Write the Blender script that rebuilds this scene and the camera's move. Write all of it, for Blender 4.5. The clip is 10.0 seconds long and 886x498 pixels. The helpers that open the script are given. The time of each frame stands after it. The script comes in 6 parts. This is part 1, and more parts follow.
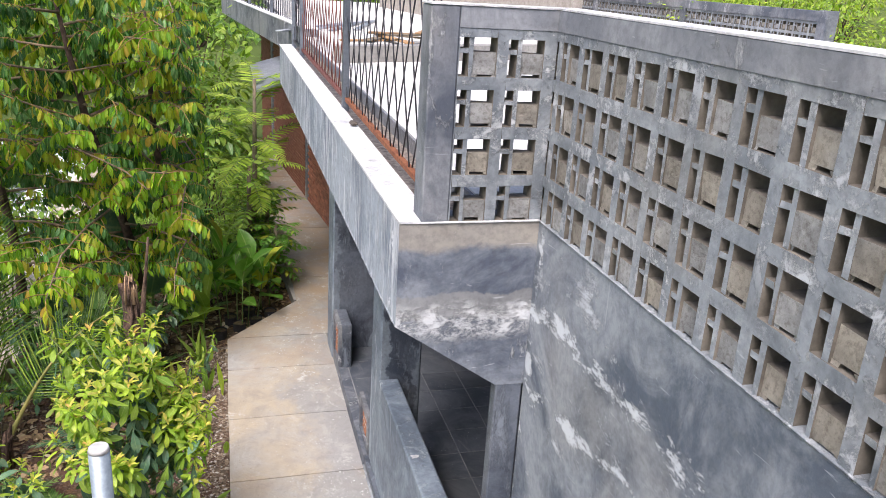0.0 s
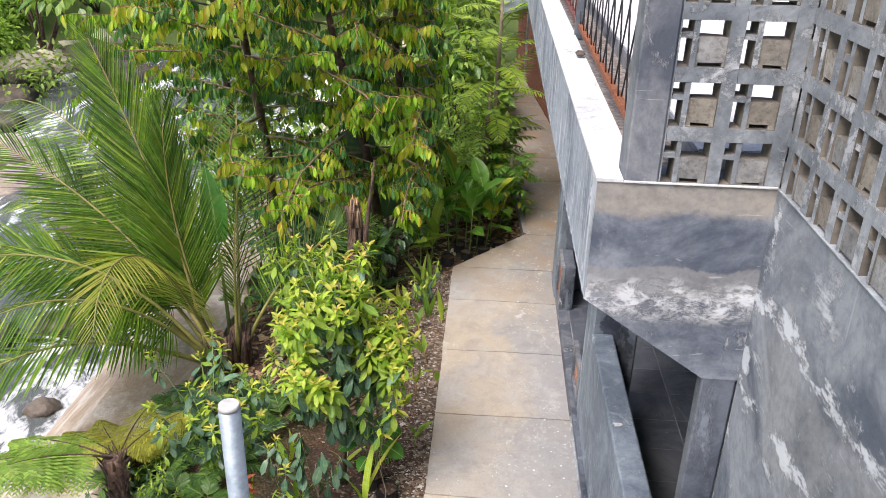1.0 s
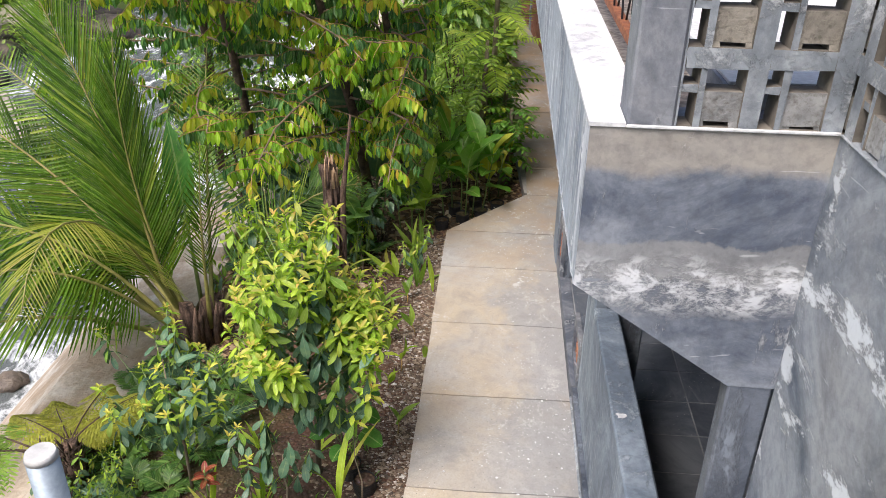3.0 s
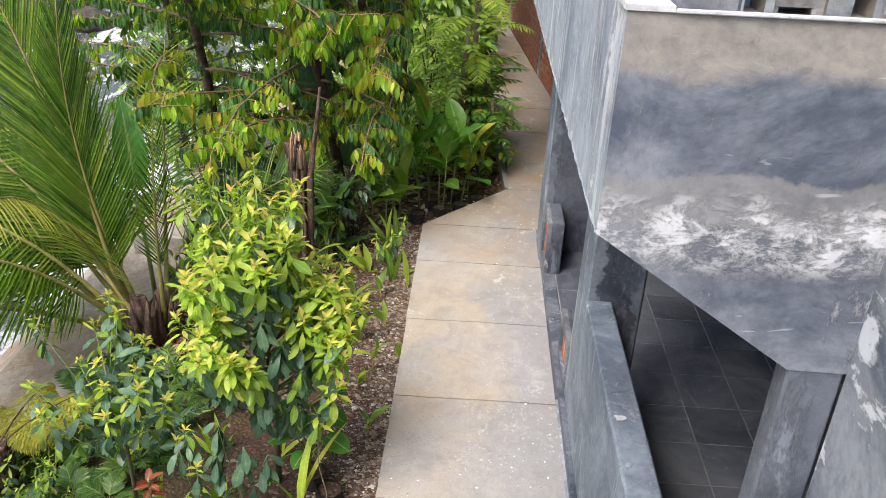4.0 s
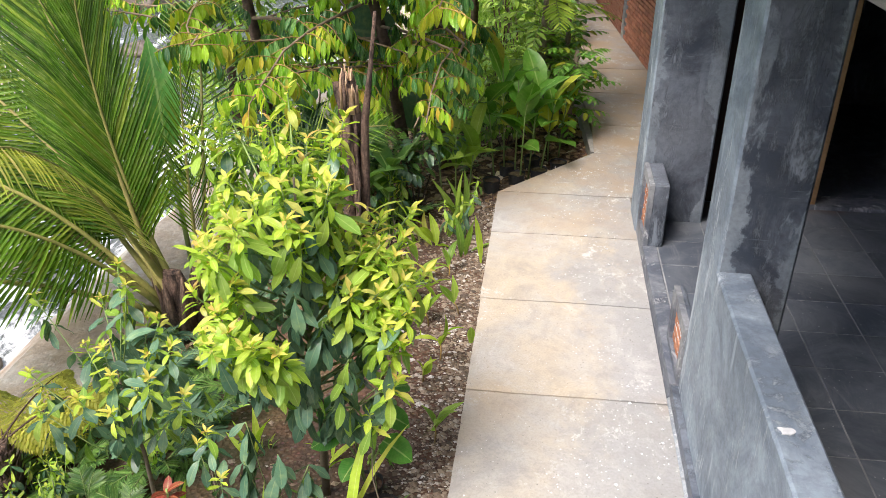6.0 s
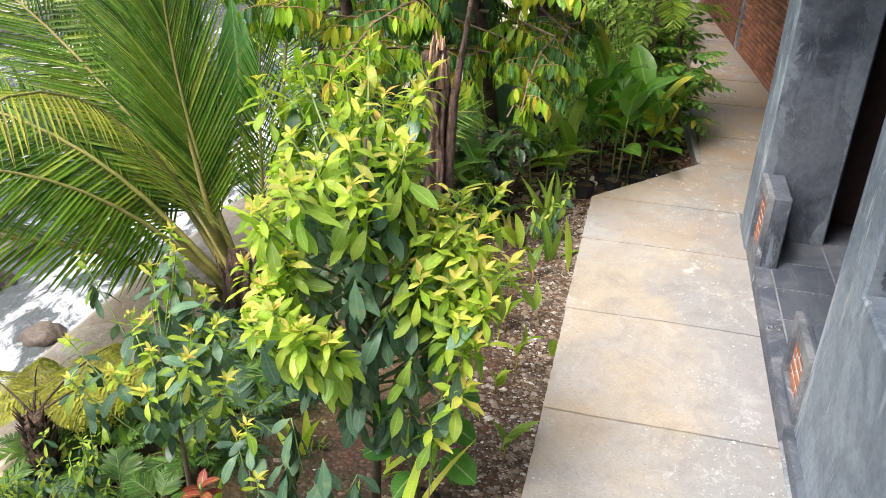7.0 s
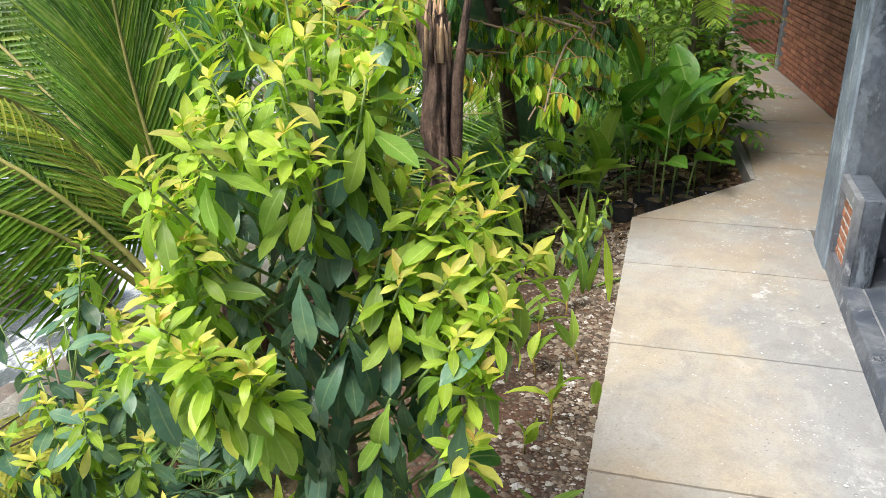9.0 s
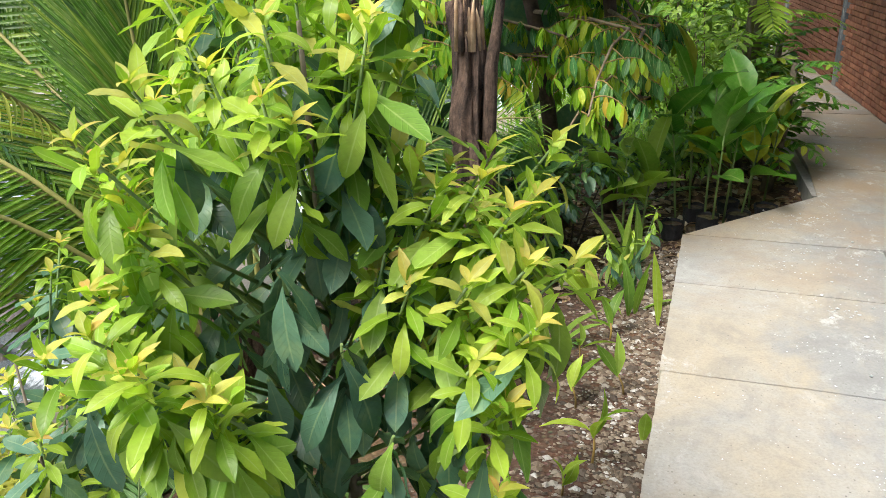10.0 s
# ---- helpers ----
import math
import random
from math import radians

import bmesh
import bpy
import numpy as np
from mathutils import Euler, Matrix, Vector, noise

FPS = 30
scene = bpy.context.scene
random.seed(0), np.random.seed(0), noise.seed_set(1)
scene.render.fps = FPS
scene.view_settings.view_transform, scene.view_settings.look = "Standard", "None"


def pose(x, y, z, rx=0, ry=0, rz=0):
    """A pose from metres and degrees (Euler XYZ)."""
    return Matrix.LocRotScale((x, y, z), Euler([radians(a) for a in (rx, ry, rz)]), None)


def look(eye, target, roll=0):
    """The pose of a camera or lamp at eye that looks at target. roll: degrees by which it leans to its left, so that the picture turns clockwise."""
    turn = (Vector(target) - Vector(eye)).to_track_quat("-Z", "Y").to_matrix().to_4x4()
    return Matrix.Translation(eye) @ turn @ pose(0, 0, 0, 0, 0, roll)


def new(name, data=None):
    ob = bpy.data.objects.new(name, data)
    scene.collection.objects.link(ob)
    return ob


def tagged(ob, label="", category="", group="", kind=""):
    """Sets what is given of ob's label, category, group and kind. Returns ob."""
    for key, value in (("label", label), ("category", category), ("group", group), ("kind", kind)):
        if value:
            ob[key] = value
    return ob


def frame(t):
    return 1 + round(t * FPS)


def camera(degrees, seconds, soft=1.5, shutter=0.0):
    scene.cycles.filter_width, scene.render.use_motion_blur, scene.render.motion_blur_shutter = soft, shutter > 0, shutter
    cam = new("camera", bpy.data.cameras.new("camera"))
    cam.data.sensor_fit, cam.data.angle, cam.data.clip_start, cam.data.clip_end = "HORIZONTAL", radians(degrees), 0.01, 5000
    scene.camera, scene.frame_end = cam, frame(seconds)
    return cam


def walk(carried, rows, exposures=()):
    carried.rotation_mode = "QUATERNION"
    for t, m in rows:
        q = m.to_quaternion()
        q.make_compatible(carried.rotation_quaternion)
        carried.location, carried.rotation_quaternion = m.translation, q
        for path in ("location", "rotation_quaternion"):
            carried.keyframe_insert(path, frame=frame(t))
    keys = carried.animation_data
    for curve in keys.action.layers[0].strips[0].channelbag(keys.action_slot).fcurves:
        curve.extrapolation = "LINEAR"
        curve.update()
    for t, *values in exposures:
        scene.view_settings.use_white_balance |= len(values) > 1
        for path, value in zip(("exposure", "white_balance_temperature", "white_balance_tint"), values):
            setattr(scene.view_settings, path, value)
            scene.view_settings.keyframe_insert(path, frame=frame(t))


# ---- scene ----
cam = camera(58.4, 10.0, soft=0.85)
PATH = [
    (0, (0.668, 1.287, 4.048), (1.181, 3.107, 3.395), 3.5),
    (0.5, (0.781, 1.481, 4.043), (1.082, 3.317, 3.308), 2.5),
    (1, (0.938, 1.683, 4.016), (0.832, 3.49, 3.166), 1.4),
    (1.5, (0.995, 1.808, 4.007), (0.802, 3.562, 3.065), 1.2),
    (2, (0.956, 2.018, 3.974), (0.738, 3.759, 3.014), 0.7),
    (2.5, (0.991, 2.172, 3.888), (0.75, 3.919, 2.944), 0.2),
    (3, (1.075, 2.321, 3.753), (0.95, 4.081, 2.812), 0.9),
    (3.2, (1.09, 2.382, 3.68), (1.058, 4.145, 2.734), 1.2),
    (4.3, (1.021, 2.811, 3.337), (0.943, 4.589, 2.425), 3.1),
    (4.5, (1.02, 2.886, 3.325), (0.923, 4.658, 2.402), 2.8),
    (5, (0.984, 3.112, 3.148), (0.851, 4.882, 2.228), 0.4),
    (5.5, (0.999, 3.318, 2.94), (0.84, 5.077, 2.002), 0.2),
    (6, (0.929, 3.5, 2.807), (0.699, 5.246, 1.858), -0.1),
    (6.2, (0.918, 3.586, 2.724), (0.598, 5.319, 1.778), 0.5),
    (7.5, (0.822, 4.015, 2.384), (0.382, 5.742, 1.475), 1.7),
    (8, (0.839, 4.167, 2.26), (0.378, 5.89, 1.355), 1.3),
    (8.5, (0.754, 4.366, 2.091), (0.275, 6.106, 1.228), -1.4),
    (9, (0.767, 4.587, 1.925), (0.247, 6.353, 1.143), -1.2),
    (9.5, (0.759, 4.729, 1.837), (0.202, 6.487, 1.063), -1.4),
    (10, (0.713, 4.898, 1.743), (0.092, 6.656, 1.02), -1.6),
]
walk(cam, [(t, look(eye, target, roll)) for t, eye, target, roll in PATH],
     exposures=[(0, 0.70, 6350, 17), (2.5, 0.60, 6400, 15), (4.5, 0.82, 6400, 15), (6, 1.1, 6450, 14), (8, 0.95, 6350, 11), (10, 0.97, 6180, 6)])

# ---- light ----
world = bpy.data.worlds.new("sky")
scene.world = world
world.use_nodes = True
SUN_ELEV, SUN_AZ = 58.0, 215.0  # azimuth clockwise from +y
wn = world.node_tree
sky = wn.nodes.new("ShaderNodeTexSky")
sky.sky_type, sky.sun_disc = "NISHITA", False
sky.sun_elevation, sky.sun_rotation = radians(SUN_ELEV), radians(SUN_AZ)
sky.air_density, sky.dust_density, sky.ozone_density = 1.0, 4.0, 1.0
wn.links.new(sky.outputs[0], wn.nodes["Background"].inputs[0])
wn.nodes["Background"].inputs[1].default_value = 0.132
sun = new("sun", bpy.data.lights.new("sun", "SUN"))
sun.data.energy, sun.data.angle, sun.data.color = 2.6, radians(35), (1.0, 0.95, 0.87)
se, sa = radians(SUN_ELEV), radians(SUN_AZ)
sun.matrix_world = look((0, 0, 20), (-math.sin(sa) * math.cos(se), -math.cos(sa) * math.cos(se), 20 - math.sin(se)))


# ---- materials ----
class Nodes:
    """Small helper to wire a material."""

    def __init__(self, name, rough=0.85, metal=0.0, spec=0.5):
        self.m = bpy.data.materials.new(name)
        self.m.use_nodes = True
        self.t = self.m.node_tree
        self.b = self.t.nodes["Principled BSDF"]
        self.b.inputs["Roughness"].default_value = rough
        self.b.inputs["Metallic"].default_value = metal
        self.b.inputs["Specular IOR Level"].default_value = spec
        self.co = self.add("ShaderNodeNewGeometry").outputs["Position"]

    def add(self, kind, **inputs):
        n = self.t.nodes.new(kind)
        for k, v in inputs.items():
            self.put(n.inputs[k.replace("_", " ")], v)
        return n

    def put(self, socket, v):
        if hasattr(v, "is_output"):
            self.t.links.new(v, socket)
        else:
            socket.default_value = v

    def stretch(self, sx, sy, sz, rot=(0, 0, 0), off=(0, 0, 0), co=None):
        n = self.add("ShaderNodeMapping")
        self.t.links.new(co or self.co, n.inputs[0])
        n.inputs["Location"].default_value = off
        n.inputs["Rotation"].default_value = [radians(a) for a in rot]
        n.inputs["Scale"].default_value = (sx, sy, sz)
        return n.outputs[0]

    def noise(self, scale, detail=4.0, rough=0.55, co=None, dist=0.0):
        n = self.add("ShaderNodeTexNoise", Scale=scale, Detail=detail, Roughness=rough, Distortion=dist)
        self.t.links.new(co or self.co, n.inputs["Vector"])
        return n.outputs["Fac"]

    def cells(self, scale, co=None, out="Distance"):
        n = self.add("ShaderNodeTexVoronoi", Scale=scale)
        self.t.links.new(co or self.co, n.inputs["Vector"])
        return n.outputs[out]

    def ramp(self, fac, *stops):
        n = self.add("ShaderNodeValToRGB")
        self.put(n.inputs[0], fac)
        e = n.color_ramp.elements
        while len(e) < len(stops):
            e.new(0.5)
        for el, (p, c) in zip(e, stops):
            el.position = p
            el.color = (c, c, c, 1) if isinstance(c, (int, float)) else (*c, 1)
        return n.outputs[0]

    def mix(self, fac, a, b, mode="MIX"):
        n = self.add("ShaderNodeMix")
        n.data_type, n.blend_type = "RGBA", mode
        for socket, v in ((n.inputs[0], fac), (n.inputs[6], a), (n.inputs[7], b)):
            self.put(socket, (*v, 1) if isinstance(v, tuple) and len(v) == 3 else v)
        return n.outputs[2]

    def math(self, op, a, b=0.0):
        n = self.add("ShaderNodeMath")
        n.operation = op
        self.put(n.inputs[0], a)
        self.put(n.inputs[1], b)
        return n.outputs[0]

    def random(self):
        return self.add("ShaderNodeObjectInfo").outputs["Random"]

    def island(self):
        return self.add("ShaderNodeNewGeometry").outputs["Random Per Island"]

    def bump(self, height, strength=0.3, distance=0.01):
        n = self.add("ShaderNodeBump", Strength=strength, Distance=distance)
        self.put(n.inputs["Height"], height)
        self.put(self.b.inputs["Normal"], n.outputs[0])

    def done(self, colour, rough=None):
        self.put(self.b.inputs["Base Color"], (*colour, 1) if isinstance(colour, tuple) else colour)
        if rough is not None:
            self.put(self.b.inputs["Roughness"], rough)
        return self.m


def plaster(name, dark, light, lime, lime_at=0.6, rough=0.62, tan=0.25, run=(1.0, 1.0, 0.4), tilt=(20, 8, 0), lime_amount=1.0, coats=False, bands=(), edges=(), corner=None):
    """Trowelled grey cement: cloudy patches, trowel marks, lime bloom, drips and fine scratches."""
    n = Nodes(name, rough)
    cloud = n.noise(1.9, 10, 0.7, dist=0.8)
    trowel = n.noise(4.5, 9, 0.74, co=n.stretch(1, 1, 1, rot=(0, 0, 0), off=(3.1, 1.2, 0.4)), dist=0.5)
    fine = n.noise(30, 6, 0.65)
    base = n.mix(n.ramp(cloud, (0.40, 0.0), (0.58, 1.0)), dark, light)
    base = n.mix(n.ramp(trowel, (0.36, 0.75), (0.49, 0.0)), base, n.mix(0.75, base, dark))
    base = n.mix(n.ramp(trowel, (0.52, 0.0), (0.7, 0.5)), base, n.mix(0.6, base, light))
    base = n.mix(n.math("MULTIPLY", n.ramp(n.noise(0.9, 4, 0.55, co=n.stretch(1, 1, 1, off=(7, 3, 1))), (0.5, 0.0), (0.66, 1.0)), tan), base, (0.36, 0.32, 0.26))
    if coats:
        # render coats of different age, one below the other
        z = n.math("ADD", n.add("ShaderNodeSeparateXYZ", Vector=n.co).outputs[2], n.math("MULTIPLY", n.math("SUBTRACT", n.noise(3.0, 10, 0.66), 0.5), 0.17))
        old = n.mix(n.ramp(trowel, (0.35, 0.0), (0.65, 1.0)), (0.30, 0.28, 0.25), (0.40, 0.375, 0.335))
        mid = n.mix(n.ramp(trowel, (0.35, 0.0), (0.65, 1.0)), (0.23, 0.235, 0.235), (0.32, 0.325, 0.325))
        up = n.math("MULTIPLY", n.ramp(n.math("SUBTRACT", z, 2.4), (0.605, 0.0), (0.635, 1.0)), n.ramp(cloud, (0.30, 0.7), (0.55, 1.0)))
        lo = n.ramp(n.math("SUBTRACT", z, 2.4), (0.432, 1.0), (0.440, 0.0))
        low = n.ramp(n.math("SUBTRACT", z, 2.4), (0.32, 0.0), (0.335, 1.0))
        base = n.mix(up, base, old)
        base = n.mix(n.math("MULTIPLY", n.math("MULTIPLY", lo, low), 0.75), base, mid)
    for at, way, wide in edges:
        # an older paler coat left along a vertical edge, with a ragged border
        off = n.math("MULTIPLY", n.math("SUBTRACT", n.add("ShaderNodeSeparateXYZ", Vector=n.co).outputs[0], at), way)
        rag = n.math("ADD", n.math("MULTIPLY", n.math("SUBTRACT", n.noise(2.6, 12, 0.68, co=n.stretch(1, 1, 0.7, off=(at * 9, 0, way * 3)), dist=0.5), 0.5), 0.62), off)
        pale = n.mix(n.ramp(trowel, (0.35, 0.0), (0.65, 1.0)), (0.155, 0.185, 0.22), (0.27, 0.315, 0.36))
        base = n.mix(n.ramp(rag, (wide - 0.012, 0.92), (wide + 0.012, 0.0)), base, pale)
    base = n.mix(n.ramp(fine, (0.36, 0.5), (0.56, 0.0)), base, n.mix(0.5, base, (0.05, 0.055, 0.065)))
    flow = n.stretch(*run, rot=tilt)
    streak = n.noise(5.0, 14, 0.8, co=flow, dist=0.25)
    patch = n.noise(1.3, 4, 0.6, co=n.stretch(1, 1, 1, off=(2.3, 0.4, 5.1)))
    bloom = n.math("MULTIPLY", n.ramp(streak, (lime_at - 0.04, 0.0), (lime_at + 0.035, 1.0)), n.ramp(patch, (0.40, 0.1), (0.52, 1.0)))
    if coats:
        crust = n.math("MULTIPLY", n.ramp(n.math("SUBTRACT", z, 2.4), (0.22, 0.0), (0.27, 1.0)), n.ramp(n.math("SUBTRACT", z, 2.4), (0.345, 1.0), (0.405, 0.0)))
        bloom = n.math("MAXIMUM", bloom, n.math("MULTIPLY", crust, n.math("MULTIPLY", n.ramp(n.noise(15, 14, 0.82, co=n.stretch(0.75, 1, 1.25, rot=(0, 12, 0)), dist=0.35), (0.445, 0.12), (0.53, 1.0)), 0.92)))
    if corner:
        # lime washed down along a corner, in upright streaks
        axis, at, wide = corner
        off = n.math("ABSOLUTE", n.math("SUBTRACT", n.add("ShaderNodeSeparateXYZ", Vector=n.co).outputs[axis], at))
        runs = n.noise(11, 12, 0.74, co=n.stretch(1, 1, 0.16, off=(at, 2, 0)), dist=0.3)
        bloom = n.math("MAXIMUM", bloom, n.ramp(n.math("ADD", runs, n.ramp(off, (0.0, 0.07), (wide, -0.4))), (0.52, 0.0), (0.60, 0.75)))
    for y0, z0, y1, z1, wide in bands:
        # a washed-out run of lime along a line on the wall
        xyz = n.add("ShaderNodeSeparateXYZ", Vector=n.co)
        ln = math.hypot(y1 - y0, z1 - z0)
        ny, nz = -(z1 - z0) / ln, (y1 - y0) / ln
        off = n.math("ADD", n.math("MULTIPLY", n.math("SUBTRACT", xyz.outputs[1], y0), ny), n.math("MULTIPLY", n.math("SUBTRACT", xyz.outputs[2], z0), nz))
        off = n.math("ABSOLUTE", n.math("ADD", off, n.math("MULTIPLY", n.math("SUBTRACT", n.noise(2.4, 6, 0.62), 0.5), 0.22)))
        near = n.ramp(off, (0.0, 1.0), (wide, 0.0))
        flakes = n.ramp(n.math("ADD", n.noise(8, 14, 0.80, co=n.stretch(1, 0.5, 1.15, rot=(-8, 0, 0)), dist=0.15), n.math("MULTIPLY", near, 0.15)), (0.63, 0.0), (0.67, 1.0))
        bloom = n.math("MAXIMUM", bloom, n.math("MULTIPLY", flakes, n.ramp(near, (0.0, 0.0), (0.35, 1.0))))
    scratch = n.ramp(n.noise(4, 3, 0.5, co=n.stretch(0.8, 0.8, 6.0, rot=(62, 20, 15)), dist=2.4), (0.69, 0.0), (0.73, 0.7))
    drip = n.math("MULTIPLY", n.ramp(n.noise(7, 3, 0.5, co=n.stretch(1, 1, 0.09), dist=0.4), (0.66, 0.0), (0.72, 1.0)), n.ramp(n.noise(2.2, 2, 0.5, co=n.stretch(1, 1, 1, off=(0, 4, 9))), (0.54, 0.0), (0.62, 1.0)))
    base = n.mix(n.math("MULTIPLY", bloom, 0.85 * lime_amount), base, lime)
    base = n.mix(n.math("MULTIPLY", scratch, 0.45 * lime_amount), base, lime)
    base = n.mix(n.math("MULTIPLY", drip, 0.7 * lime_amount), base, lime)
    n.bump(n.math("ADD", n.math("ADD", n.math("MULTIPLY", fine, 0.35), n.math("MULTIPLY", trowel, 0.7)), n.math("MULTIPLY", bloom, 0.9)), 0.65, 0.014)
    return n.done(base, n.ramp(trowel, (0.3, rough - 0.14), (0.7, rough + 0.16)))


def simple(name, a, b, scale=8.0, rough=0.8, metal=0.0, bump=0.25, grain=60.0, spread=0.25, dist=0.01):
    """Two mottled tones, grain, and a change of tone from object to object."""
    n = Nodes(name, rough, metal)
    big = n.noise(scale, 5, 0.6)
    small = n.noise(grain, 4, 0.6)
    c = n.mix(n.ramp(big, (0.35, 0.0), (0.65, 1.0)), a, b)
    c = n.mix(n.ramp(small, (0.35, 0.35), (0.7, 0.0)), c, n.mix(0.6, c, (0.02, 0.02, 0.02)))
    v = n.math("ADD", 1.0 - spread, n.math("MULTIPLY", n.random(), 2 * spread))
    hs = n.add("ShaderNodeHueSaturation", Color=c, Value=v)
    n.bump(n.math("ADD", big, n.math("MULTIPLY", small, 0.5)), bump, dist)
    return n.done(hs.outputs[0])


def leaf_mat(name, a, b, tip=None, rough=0.42, thru=0.4, glow=(1.0, 1.15, 0.45), spread=0.28, vein=0.35):
    """Leaf: tone from leaf to leaf, pale midrib, side veins, spots, light through the blade."""
    n = Nodes(name, rough, 0.0, 0.36)
    r = n.math("FRACT", n.math("ADD", n.island(), n.random()))
    c = n.mix(r, a, b)
    if tip:
        r2 = n.math("FRACT", n.math("MULTIPLY", r, 7.31))
        c = n.mix(n.ramp(r2, (0.80, 0.0), (0.9, 1.0)), c, tip)
    uv = n.add("ShaderNodeUVMap")
    uv.uv_map = "leaf"
    xyz = n.add("ShaderNodeSeparateXYZ", Vector=uv.outputs[0])
    across = n.math("ABSOLUTE", n.math("SUBTRACT", xyz.outputs[0], 0.5))
    rib = n.ramp(across, (0.012, 1.0), (0.05, 0.0))
    side = n.math("FRACT", n.math("MULTIPLY", n.math("SUBTRACT", xyz.outputs[1], n.math("MULTIPLY", across, 0.35)), 11.0))
    lines = n.ramp(side, (0.0, 0.0), (0.12, 1.0), (0.24, 0.0))
    spot = n.noise(45, 5, 0.65)
    c = n.mix(n.ramp(spot, (0.36, 0.32), (0.58, 0.0)), c, n.mix(0.5, c, (0.02, 0.03, 0.005)))
    c = n.mix(n.ramp(n.noise(16, 3, 0.6), (0.5, 0.0), (0.72, 0.3)), c, n.mix(0.5, c, (0.55, 0.6, 0.2)))
    pale = n.mix(0.55, c, (0.62, 0.70, 0.30))
    c = n.mix(n.math("MULTIPLY", rib, 2.0 * vein), c, pale)
    c = n.mix(n.math("MULTIPLY", lines, 0.45 * vein), c, n.mix(0.5, c, pale))
    v = n.math("ADD", 1.0 - spread, n.math("MULTIPLY", n.math("FRACT", n.math("MULTIPLY", r, 3.77)), 2 * spread))
    c = n.add("ShaderNodeHueSaturation", Color=c, Value=v).outputs[0]
    n.bump(n.math("ADD", n.math("MULTIPLY", spot, 0.6), n.math("MULTIPLY", lines, 0.5)), 0.35, 0.004)
    n.done(c)
    tr = n.add("ShaderNodeBsdfTranslucent", Color=n.mix(1.0, c, glow, "MULTIPLY"))
    mx = n.add("ShaderNodeMixShader", Fac=thru)
    n.t.links.new(n.b.outputs[0], mx.inputs[1])
    n.t.links.new(tr.outputs[0], mx.inputs[2])
    n.t.links.new(mx.outputs[0], n.t.nodes["Material Output"].inputs[0])
    return n.m


BANDS = ((4.1, 2.75, 1.8, 2.82, 0.11), (4.1, 2.40, 3.0, 2.55, 0.09), (4.12, 2.3, 4.07, 3.05, 0.07))
PLASTER = plaster("grey_cement_plaster", (0.085, 0.10, 0.13), (0.27, 0.285, 0.31), (0.72, 0.74, 0.77), 0.6)
PLASTER_WALL = plaster("stair_wall_plaster", (0.095, 0.12, 0.158), (0.32, 0.352, 0.385), (0.70, 0.75, 0.79), 0.61, 0.6, 0.4, (1.0, 0.55, 1.15), (-8, 0, 0), bands=BANDS)
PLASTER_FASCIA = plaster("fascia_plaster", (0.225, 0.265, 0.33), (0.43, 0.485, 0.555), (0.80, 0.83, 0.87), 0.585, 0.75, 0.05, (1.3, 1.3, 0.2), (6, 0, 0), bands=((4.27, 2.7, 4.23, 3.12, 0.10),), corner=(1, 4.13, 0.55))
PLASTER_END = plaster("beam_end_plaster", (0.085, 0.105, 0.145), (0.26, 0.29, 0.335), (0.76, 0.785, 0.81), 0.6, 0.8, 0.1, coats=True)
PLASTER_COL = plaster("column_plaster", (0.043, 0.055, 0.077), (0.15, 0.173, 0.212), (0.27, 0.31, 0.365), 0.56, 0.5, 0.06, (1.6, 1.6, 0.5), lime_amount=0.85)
PLASTER_WARM = plaster("raw_render", (0.24, 0.235, 0.225), (0.36, 0.345, 0.32), (0.6, 0.6, 0.6), 0.68)
PLASTER_PALE = plaster("pale_ceiling_plaster", (0.45, 0.45, 0.44), (0.6, 0.6, 0.59), (0.7, 0.7, 0.7), 0.7)
PLASTER_TOP = plaster("smooth_cement_top", (0.20, 0.215, 0.24), (0.36, 0.375, 0.40), (0.6, 0.62, 0.64), 0.62, 0.75, 0.1, (1.2, 1.2, 0.5))
PLASTER_EDGE = plaster("pale_plaster_and_lit_sides", (0.135, 0.17, 0.215), (0.29, 0.35, 0.41), (0.52, 0.58, 0.64), 0.57, 0.6, 0.03, (1.8, 1.8, 0.3), (5, 0, 0))
LIME = plaster("weathered_lime_top", (0.62, 0.63, 0.64), (0.78, 0.79, 0.80), (0.86, 0.86, 0.86), 0.58, 0.8, 0.05)
def block_mat():
    """Cast block: tan or smeared with grey cement, from block to block."""
    n = Nodes("block_concrete", 0.9)
    r = n.random()
    grain = n.noise(55, 8, 0.75)
    big = n.noise(11, 6, 0.65)
    tan = n.mix(n.ramp(big, (0.35, 0.0), (0.65, 1.0)), (0.20, 0.185, 0.155), (0.35, 0.32, 0.27))
    grey = n.mix(n.ramp(big, (0.35, 0.0), (0.65, 1.0)), (0.20, 0.205, 0.205), (0.38, 0.385, 0.38))
    c = n.mix(n.ramp(n.math("ADD", n.math("MULTIPLY", r, 0.7), n.math("MULTIPLY", n.noise(7, 5, 0.6), 0.6)), (0.5, 0.0), (0.75, 1.0)), tan, grey)
    c = n.mix(n.ramp(grain, (0.36, 0.6), (0.52, 0.0)), c, (0.09, 0.08, 0.065))
    n.bump(n.math("ADD", grain, big), 0.7, 0.01)
    return n.done(n.add("ShaderNodeHueSaturation", Color=c, Value=n.math("ADD", 0.85, n.math("MULTIPLY", n.math("FRACT", n.math("MULTIPLY", r, 5.3)), 0.35))).outputs[0])


